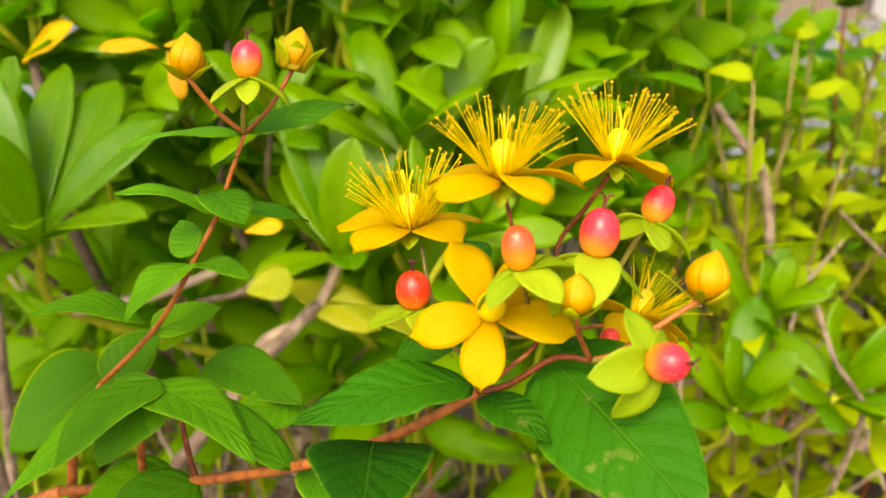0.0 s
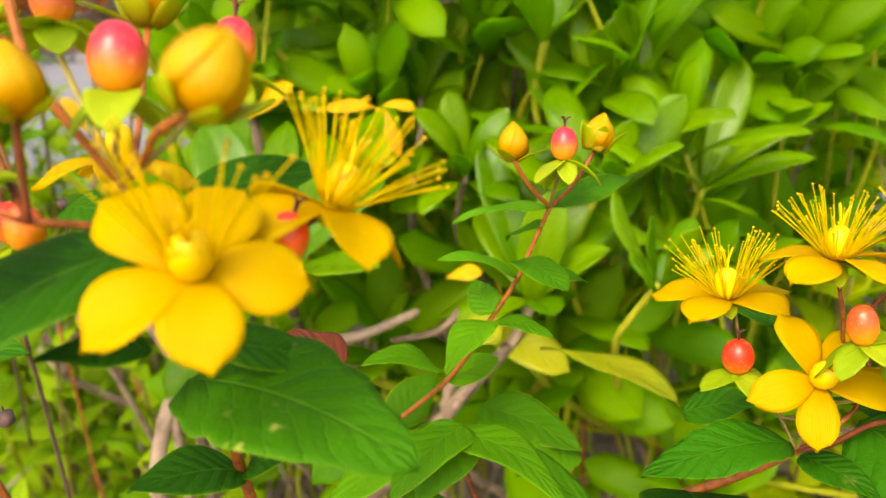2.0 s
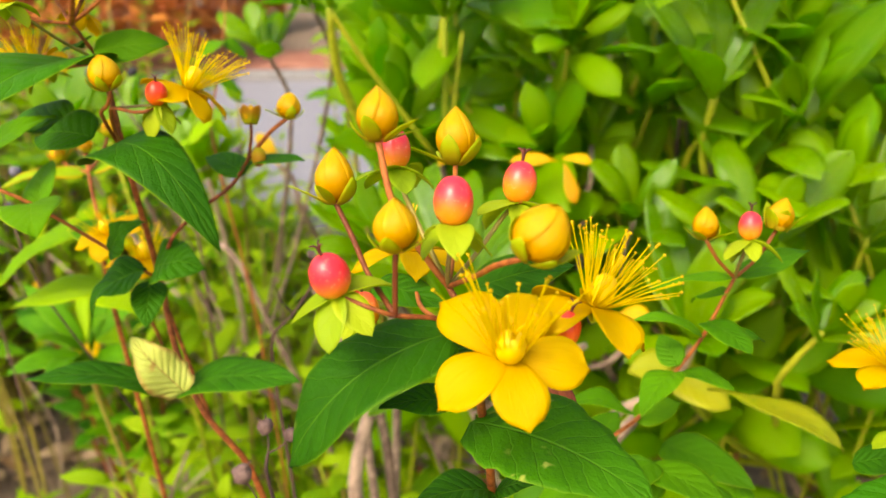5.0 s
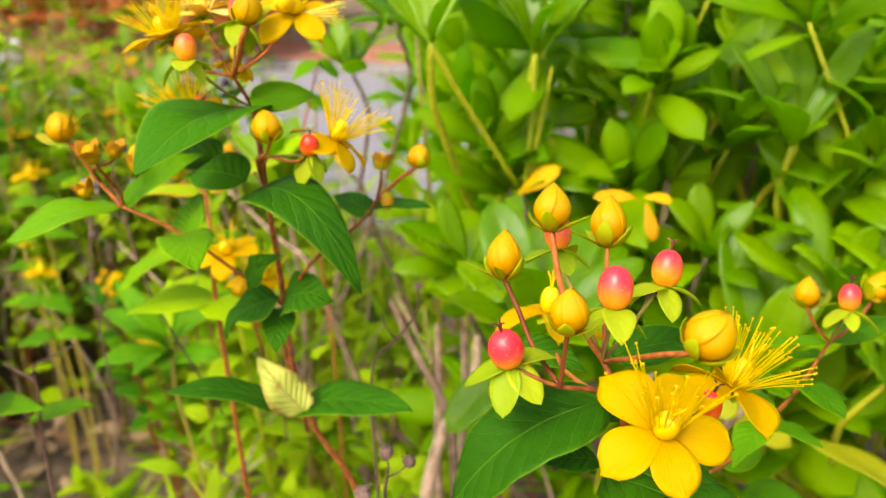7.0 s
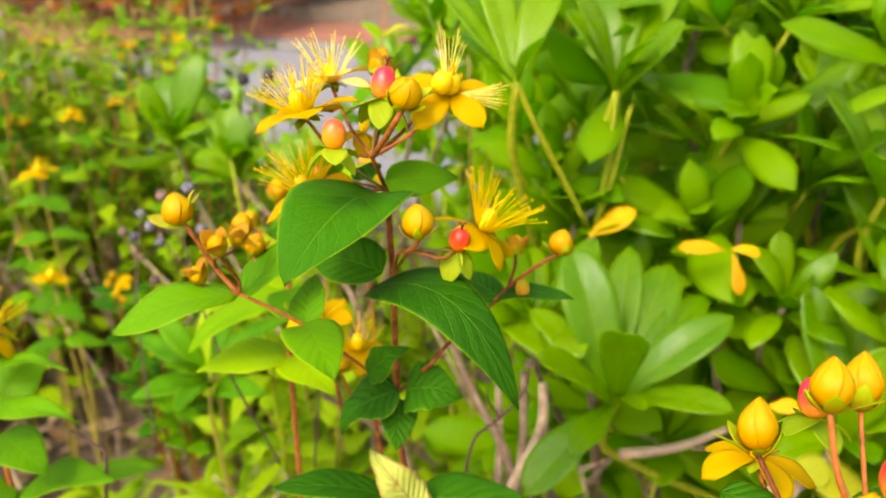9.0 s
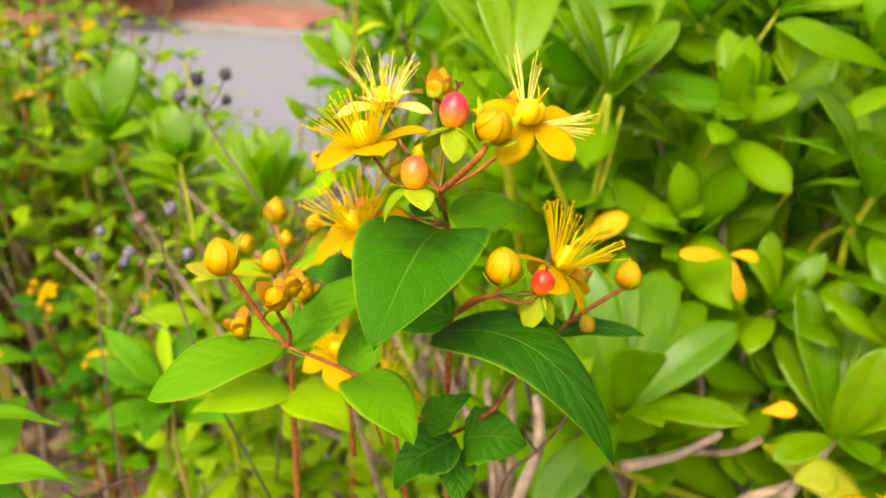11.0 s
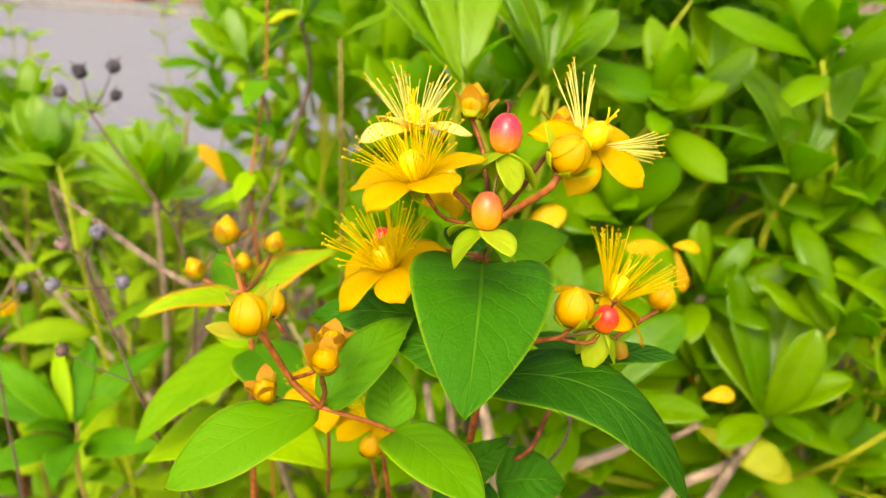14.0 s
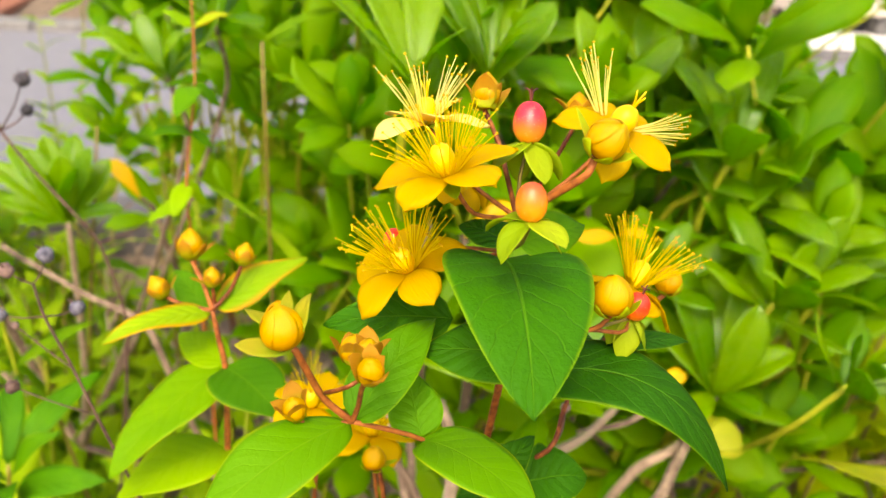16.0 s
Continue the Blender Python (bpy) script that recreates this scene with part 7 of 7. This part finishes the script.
leaf(shrub, (-0.1340, 0.4013, 0.6897), (-0.1183, 0.4053, 0.6876), 0.0088, (0.15, -0.46, 0.87), shape=spatulate, mat=PIT_LEAF_YELLOW, thick=0.0006, nu=12, nv=6, seed=1292, label="fading yellow leaf")
leaf(shrub, (-0.1329, 0.4003, 0.6875), (-0.1259, 0.3934, 0.6664), 0.0082, (0.15, -0.46, 0.87), shape=spatulate, mat=PIT_LEAF_YELLOW, thick=0.0006, nu=12, nv=6, seed=1295, label="fading yellow leaf")
leaf(shrub, (-0.0519, 0.3243, 0.5982), (0.0020, 0.2752, 0.6042), 0.0208, (0.43, -0.22, 0.88), shape=spatulate, mat=PIT_LEAF_TURNING, thick=0.0006, nu=12, nv=6, seed=1128, label="fading yellow leaf")
leaf(shrub, (-0.1033, 0.3929, 0.6004), (-0.0844, 0.3957, 0.6035), 0.0105, (0.07, -0.49, 0.87), shape=spatulate, mat=PIT_LEAF_YELLOW, thick=0.0006, nu=12, nv=6, seed=425, label="fading yellow leaf")
leaf(shrub, (-0.0914, 0.3448, 0.5927), (-0.0704, 0.3486, 0.5969), 0.0212, (0.07, -0.49, 0.87), shape=spatulate, mat=PIT_LEAF_TURNING, thick=0.0006, nu=12, nv=6, seed=420, label="fading yellow leaf")
leaf(shrub, (-0.0519, 0.5518, 0.4988), (-0.0661, 0.5676, 0.5390), 0.0142, (0.02, -0.5, 0.86), shape=spatulate, mat=PIT_LEAF_YELLOW, thick=0.0006, nu=12, nv=6, seed=1293, label="fading yellow leaf")
leaf(shrub, (-0.0949, 0.4199, 0.5613), (-0.0378, 0.3946, 0.5467), 0.0256, (0.02, -0.5, 0.86), shape=spatulate, mat=PIT_LEAF_TURNING, thick=0.0006, nu=12, nv=6, seed=1290, label="fading yellow leaf")
leaf(shrub, (-0.1124, 0.5684, 0.6460), (-0.1397, 0.5604, 0.6459), 0.0157, (0.18, -0.51, 0.84), shape=spatulate, mat=PIT_LEAF_YELLOW, thick=0.0006, nu=12, nv=6, seed=1000, label="fading yellow leaf")
leaf(shrub, (-0.0131, 0.6514, 0.6643), (-0.0052, 0.6367, 0.6252), 0.0196, (0.07, -0.49, 0.87), shape=spatulate, mat=PIT_LEAF_YELLOW, thick=0.0006, nu=12, nv=6, seed=800, label="fading yellow leaf")
stem(shrub, [(-0.2288, 0.3862, 0.5926), (-0.2230, 0.3583, 0.5782), (-0.2308, 0.3233, 0.5596), (-0.2344, 0.3056, 0.5215), (-0.232, 0.344, 0.322)], 0.0028, 0.0046, BARK, "branch", 9)
stem(shrub, [(-0.2611, 0.3992, 0.5911), (-0.2521, 0.3769, 0.5611), (-0.2443, 0.3506, 0.5227), (-0.239, 0.356, 0.303)], 0.0019, 0.0032, BARK, "branch", 9)
stem(shrub, [(-0.2913, 0.3950, 0.6058), (-0.2708, 0.3808, 0.5802), (-0.2409, 0.3647, 0.5419), (-0.236, 0.363, 0.419)], 0.0022, 0.0033, BARK, "branch", 9)
stem(shrub, [(-0.2474, 0.4139, 0.5830), (-0.2416, 0.3973, 0.5344), (-0.247, 0.376, 0.405)], 0.0025, 0.0030, BARK, "branch", 9)
stem(shrub, [(-0.0711, 0.4009, 0.5575), (-0.0860, 0.3836, 0.5467), (-0.0998, 0.3674, 0.5359), (-0.1416, 0.3604, 0.4830)], 0.0032, 0.0040, BARK, "branch", 9)
stem(shrub, [(0.1555, 0.5304, 0.6320), (0.1714, 0.5222, 0.6117), (0.1839, 0.5091, 0.5935), (0.1941, 0.5048, 0.5311), (0.175, 0.477, 0.42)], 0.0024, 0.0034, BARK, "branch", 9)
stem(shrub, [(0.2005, 0.4398, 0.5416), (0.2114, 0.4275, 0.5128), (0.2322, 0.4263, 0.4821), (0.223, 0.426, 0.419)], 0.0014, 0.0019, BARK, "branch", 9)
stem(shrub, [(0.2219, 0.4823, 0.5814), (0.2484, 0.4725, 0.5573)], 0.0009, 0.0014, BARK, "branch", 9)
stem(shrub, [(0.2595, 0.4714, 0.5033), (0.2475, 0.4537, 0.4655)], 0.0011, 0.0013, BARK, "branch", 9)
stem(shrub, [(-0.1389, 0.4134, 0.5510), (-0.1107, 0.4076, 0.5611), (-0.0981, 0.4028, 0.5766)], 0.0014, 0.0022, BARK, "branch", 9)
stem(shrub, [(-0.1760, 0.3546, 0.5768), (-0.1475, 0.3774, 0.5730), (-0.1211, 0.4021, 0.5756)], 0.0033, 0.0021, BARK, "branch", 9)



def rosette_mass(name, label, spots, seed, mat, size, leaves=10):
    """Many shoots of the same shrub farther in, as one mesh of real leaves and twigs."""
    rng = random.Random(seed)
    pieces = []
    for at, axis in spots:
        s = size * rng.uniform(0.8, 1.15)
        for m, k in rosette_poses(at, axis, s, leaves, rng.randrange(9999)):
            v, f, uv = glossy_leaf(k, PIT_LEAF_FAR)[1]
            a = np.asarray(m)
            pieces.append((v @ a[:3, :3].T + a[:3, 3], f, uv, 0))
        down = Vector(at) - Vector(axis).normalized() * s * 2.2
        pieces.append((*tube_arrays([Vector(at), down, down + Vector((rng.uniform(-0.04, 0.04), 0.03, -0.16))], 0.0012, 0.0022, 5, 2), None, 1))
    v, f, uv, mi = joined(pieces)
    ob = new(name, mesh_of(name, v, f, [mat, STEM_LIME], uv, mi))
    return tagged(ob, label, "shrub", kind="stuff")


rng = random.Random(11)
spots = []
while len(spots) < 400:
    x, y = rng.uniform(-0.9, 1.25), 0.46 + rng.random() ** 1.5 * 1.0
    if x < -0.25 - 0.47 * (y - 0.45):
        continue
    top = 0.80 - 0.10 * max(0.0, x - 0.3) - 0.08 * max(0.0, y - 0.8)
    z = top - rng.random() ** 1.2 * 0.52
    if x > 0.15 + 0.55 * (y - 0.6) or z < 0.40 or (0.54 < (x + 0.27) / y < 0.62 and z > 0.68 - 0.15 * (y - 0.6)):
        continue
    spots.append(((x, y, z), (rng.uniform(-0.4, 0.4), rng.uniform(-1.1, -0.2), 1.0)))
rosette_mass("evergreen_foliage", "deeper glossy yellow-green leaf rosettes of the evergreen shrub", spots, 12, PIT_LEAF_FAR, 0.072, 8)


# ---- low weeds and young tutsan growth ----
def leaf_blade(shape, wide, k, nu=6, nv=4):
    key = ("blade", shape, wide, k)
    if key not in SHARED:
        rng = random.Random(700 + k)
        arch, fold, bend = rng.uniform(0.0, 0.12), rng.uniform(0.05, 0.3), rng.uniform(-0.25, 0.0)
        def fn(u, v):
            s = v * shape(u) * wide / 2
            return u, s, arch * 4 * u * (1 - u) + fold * np.abs(s) + bend * u * u
        SHARED[key] = shell_arrays(nu, nv, fn, 0.012)
    return SHARED[key]


def leafy_stems(name, label, places, seed, shape, wide, leaf_len, pairs, mats, lean=0.25, category="plant"):
    """Upright stems with opposite leaves, each pair turned from the last, as one mesh."""
    rng = random.Random(seed)
    pieces = []
    for x, y, h in places:
        lx, ly = rng.uniform(-lean, lean), rng.uniform(-lean, lean) - 0.1
        foot, head = Vector((x, y, -0.02)), Vector((x + lx * h, y + ly * h, h))
        bend = foot.lerp(head, 0.5) + Vector((rng.uniform(-0.03, 0.03), rng.uniform(-0.03, 0.03), 0.02))
        pieces.append((*tube_arrays([foot, bend, head], 0.0028, 0.0012, 5, 3), None, 1))
        turn = rng.uniform(0, 180)
        for k in range(pairs):
            f = 1 - k * (0.75 / pairs) * rng.uniform(0.9, 1.1)
            p = foot.lerp(bend, f * 2) if f < 0.5 else bend.lerp(head, f * 2 - 1)
            for side in (0, 180):
                m = upright(p, (head - bend), turn + 90 * k + side + rng.uniform(-20, 20), leaf_len * (0.55 + 0.5 * min(1, k / 2.5)) * rng.uniform(0.8, 1.2))
                m = m @ Matrix.Rotation(-radians(rng.uniform(5, 42)), 4, "Y") @ Matrix.Rotation(radians(rng.uniform(-25, 25)), 4, "X")
                v, fc, uv = leaf_blade(shape, wide, rng.randrange(5))
                a = np.asarray(m)
                pieces.append((v @ a[:3, :3].T + a[:3, 3], fc, uv, 0))
    v, f, uv, mi = joined(pieces)
    ob = new(name, mesh_of(name, v, f, mats, uv, mi))
    return tagged(ob, label, category, kind="stuff")


def field(count, seed, x0, x1, y0, y1, top, keep=lambda x, y: True):
    rng = random.Random(seed)
    out = []
    while len(out) < count:
        x, y = rng.uniform(x0, x1), rng.uniform(y0, y1)
        if keep(x, y):
            out.append((x, y, top(x, y) * rng.uniform(0.55, 1.0)))
    return out


def left_top(x, y):
    """Heights in the left bed: tall growth, with a low gap towards the road."""
    way = (x + 0.23) / (y + 0.04)
    if abs(x + 0.63 + 1.25 * (y - 0.37)) < 0.17 and y < 0.9:
        return 0.13
    few = (x * 91.7 + y * 57.3) % 1.0 > 0.10
    if -0.41 < way < -0.27 and y > 0.45 and few:
        return max(0.12, 0.72 - 0.40 * y)
    if -0.66 < way <= -0.41 and y > 0.7 and few:
        return max(0.2, 0.66 - 0.22 * y)
    if y < 0.62 or math.hypot(x + 0.9, y - 0.75) < 0.24:
        return 0.30 if x < -0.42 else 0.50
    return 0.70 - 0.10 * max(0.0, y - 0.5)


def clearing(x, y):
    """The bare patch of soil and litter in the left bed, with only a few plants on it."""
    return min(math.hypot(x + 0.85, y - 0.72), math.hypot(x + 1.1, y - 0.84)) < 0.19 and (x * 83.1 + y * 47.9) % 1.0 > 0.16


def left_bed(x, y):
    return not clearing(x, y) and x < -0.22 - 0.47 * (y - 0.45)


leafy_stems("weeds", "light green leafy weeds growing in the bed", field(300, 21, -2.2, -0.2, 0.36, 1.7, left_top, left_bed), 22, lance, 0.34, 0.062, 7, [WEED_LEAF, STEM_LIME])
leafy_stems("tall_weeds", "taller yellow-green leafy growth in front of the road", field(220, 35, -2.4, -0.5, 0.75, 1.75, lambda x, y: 0.76, lambda x, y: x < -0.30 - 0.58 * y and not clearing(x, y)), 36, ovate, 0.5, 0.05, 9, [WEED_LEAF, STEM_GREEN])
leafy_stems("tutsan_growth", "young leafy tutsan shoots crowding the bed", field(150, 23, -2.0, -0.15, 0.33, 1.5, left_top, lambda x, y: left_bed(x + 0.06, y)), 24, ovate, 0.55, 0.045, 7, [WEED_LEAF, STEM_GREEN])
leafy_stems("grass_tufts", "thin light green and straw grass blades among the weeds", field(230, 37, -2.2, -0.3, 0.5, 1.75, lambda x, y: left_top(x, y) * 1.12, left_bed), 38, lance, 0.09, 0.12, 4, [WEED_LEAF, STEM_GREEN], category="grass")
leafy_stems("undergrowth", "low leafy undergrowth below the evergreen shrub", field(60, 25, -0.5, 1.0, 0.30, 0.75, lambda x, y: 0.42), 26, ovate, 0.5, 0.05, 5, [WEED_LEAF, STEM])
leafy_stems("yellow_green_growth", "fine yellow-green foliage beside the evergreen shrub", field(330, 27, 0.04, 1.6, 0.44, 1.4, lambda x, y: 0.73 - 0.10 * max(0.0, y - 0.6), lambda x, y: x > 0.12 + 0.55 * (y - 0.6)), 28, ovate, 0.5, 0.046, 9, [LIME_LEAF, STEM_GREEN])
leafy_stems("russet_growth", "russet and orange shrubs on the bank beyond the road", field(330, 29, -8.0, -2.9, 4.15, 6.0, lambda x, y: 0.85), 30, ovate, 0.6, 0.11, 9, [BRICK_LEAF, STEM], category="shrub")
leafy_stems("bank_growth", "green bushes on the far bank", field(330, 31, -9, 9, 5.7, 9.0, lambda x, y: 1.5, lambda x, y: x > -2.4 or y > 7.2), 32, ovate, 0.6, 0.24, 9, [WEED_LEAF, STEM], category="shrub")
leafy_stems("road_edge_growth", "green shrubs between bed and road", field(90, 33, -0.55, 2.6, 1.25, 1.75, lambda x, y: 0.62), 34, ovate, 0.5, 0.06, 8, [WEED_LEAF, STEM])


def far_tutsan(at, height, seed):
    """A tutsan bush farther off: a few stems with leaves, some flowers and buds."""
    rng = random.Random(seed)
    ob = thing("tutsan_bush", (*at, 0), "leafy tutsan bush with small yellow flowers", "shrub", "tutsan bushes")
    for s in range(4):
        a = rng.uniform(0, 6.28)
        head = Vector((at[0] + math.cos(a) * 0.09, at[1] + math.sin(a) * 0.09, height * rng.uniform(0.82, 1.0)))
        foot = Vector((at[0] + math.cos(a) * 0.02, at[1] + math.sin(a) * 0.02, -0.02))
        mid = foot.lerp(head, 0.55) + Vector((rng.uniform(-0.02, 0.02), rng.uniform(-0.02, 0.02), 0.0))
        stem(ob, [foot, mid, head], 0.0028, 0.0014)
        for k in range(6):
            p = mid.lerp(head, 1 - k * 0.17)
            for side in (0, 180):
                turn = radians(90 * k + side + rng.uniform(-25, 25) + s * 40)
                out = Vector((math.cos(turn), math.sin(turn), rng.uniform(-0.1, 0.5)))
                leaf(ob, p, p + out.normalized() * rng.uniform(0.032, 0.05), 0.026, (0, -0.2, 1), mat=(HYP_LEAF_YOUNG, HYP_LEAF)[rng.random() < 0.35], seed=seed + k, nu=8, nv=4)
        if rng.random() < 0.7:
            flower(ob, head + Vector((0.01, 0, 0.012)), (rng.uniform(-0.4, 0.4), rng.uniform(-0.6, 0.1), 1), 0.014, rng.uniform(0, 72), stamens=24, seed=seed + s, tuft=True)
        for b in range(2):
            q = head + Vector((rng.uniform(-0.02, 0.02), rng.uniform(-0.02, 0.02), rng.uniform(0.005, 0.018)))
            stem(ob, [head, q], 0.0007, 0.0006)
            bud(ob, q, (rng.uniform(-0.3, 0.3), rng.uniform(-0.3, 0.1), 1), 0.009, 3, seed=seed + b)


for k, (x, y, h) in enumerate(((-0.95, 1.02, 0.60), (-1.15, 1.05, 0.62), (-0.74, 0.75, 0.42), (-1.05, 1.2, 0.66), (-1.3, 0.95, 0.6), (0.62, 0.62, 0.72), (-1.4, 1.4, 0.66), (0.45, 0.85, 0.72))):
    far_tutsan((x, y), h, 900 + 13 * k)


# ---- fallen leaves and bare twigs ----
def litter(name, label, count, seed):
    rng = random.Random(seed)
    pieces = []
    for _ in range(count):
        x, y = rng.uniform(-1.8, 1.2), rng.uniform(0.2, 1.7)
        z = 0.035 * noise.noise(Vector((x * 3, y * 3, 0))) + 0.012 * noise.noise(Vector((x * 14, y * 14, 3))) - 0.02
        v, f, uv = leaf_blade(spatulate, 0.42, rng.randrange(5))
        m = pose(x, y, z + rng.uniform(0.0, 0.012), rng.uniform(-25, 25), rng.uniform(-25, 25), rng.uniform(0, 360)) @ Matrix.Scale(rng.uniform(0.03, 0.065), 4)
        a = np.asarray(m)
        pieces.append((v @ a[:3, :3].T + a[:3, 3], f, uv, 0))
    v, f, uv, mi = joined(pieces)
    return tagged(new(name, mesh_of(name, v, f, [LITTER_LEAF], uv)), label, "leaf litter", kind="stuff")


litter("leaf_litter", "dry brown fallen leaves on the soil", 1500, 41)


def bare_twigs(count, seed, x0=-0.8, x1=0.8, y0=0.36, y1=1.0, thick=0.0045):
    rng = random.Random(seed)
    for k in range(count):
        x, y = rng.uniform(x0, x1), rng.uniform(y0, y1)
        h = rng.uniform(0.25, 0.5)
        ob = thing("bare_twig", (x, y, 0), "bare brown woody twig standing in the bed", "twig", "bare twigs")
        p0 = Vector((x, y, -0.03))
        p1 = p0 + Vector((rng.uniform(-0.12, 0.12), rng.uniform(-0.06, 0.06), h * 0.6))
        p2 = p1 + Vector((rng.uniform(-0.14, 0.14), rng.uniform(-0.06, 0.06), h * 0.5))
        stem(ob, [p0, p1, p2], thick, thick * 0.36, BARK, "twig", 7)
        for _ in range(3):
            a = p1.lerp(p2, rng.random())
            stem(ob, [a, a + Vector((rng.uniform(-0.07, 0.07), rng.uniform(-0.05, 0.05), rng.uniform(0.02, 0.1)))], 0.0018, 0.0007, BARK, "side_twig", 5)


bare_twigs(40, 51, thick=0.0030)
bare_twigs(22, 53, -1.3, -0.3, 0.5, 1.2, 0.0024)
bare_twigs(26, 57, -0.25, 0.35, 0.42, 0.85, 0.0026)
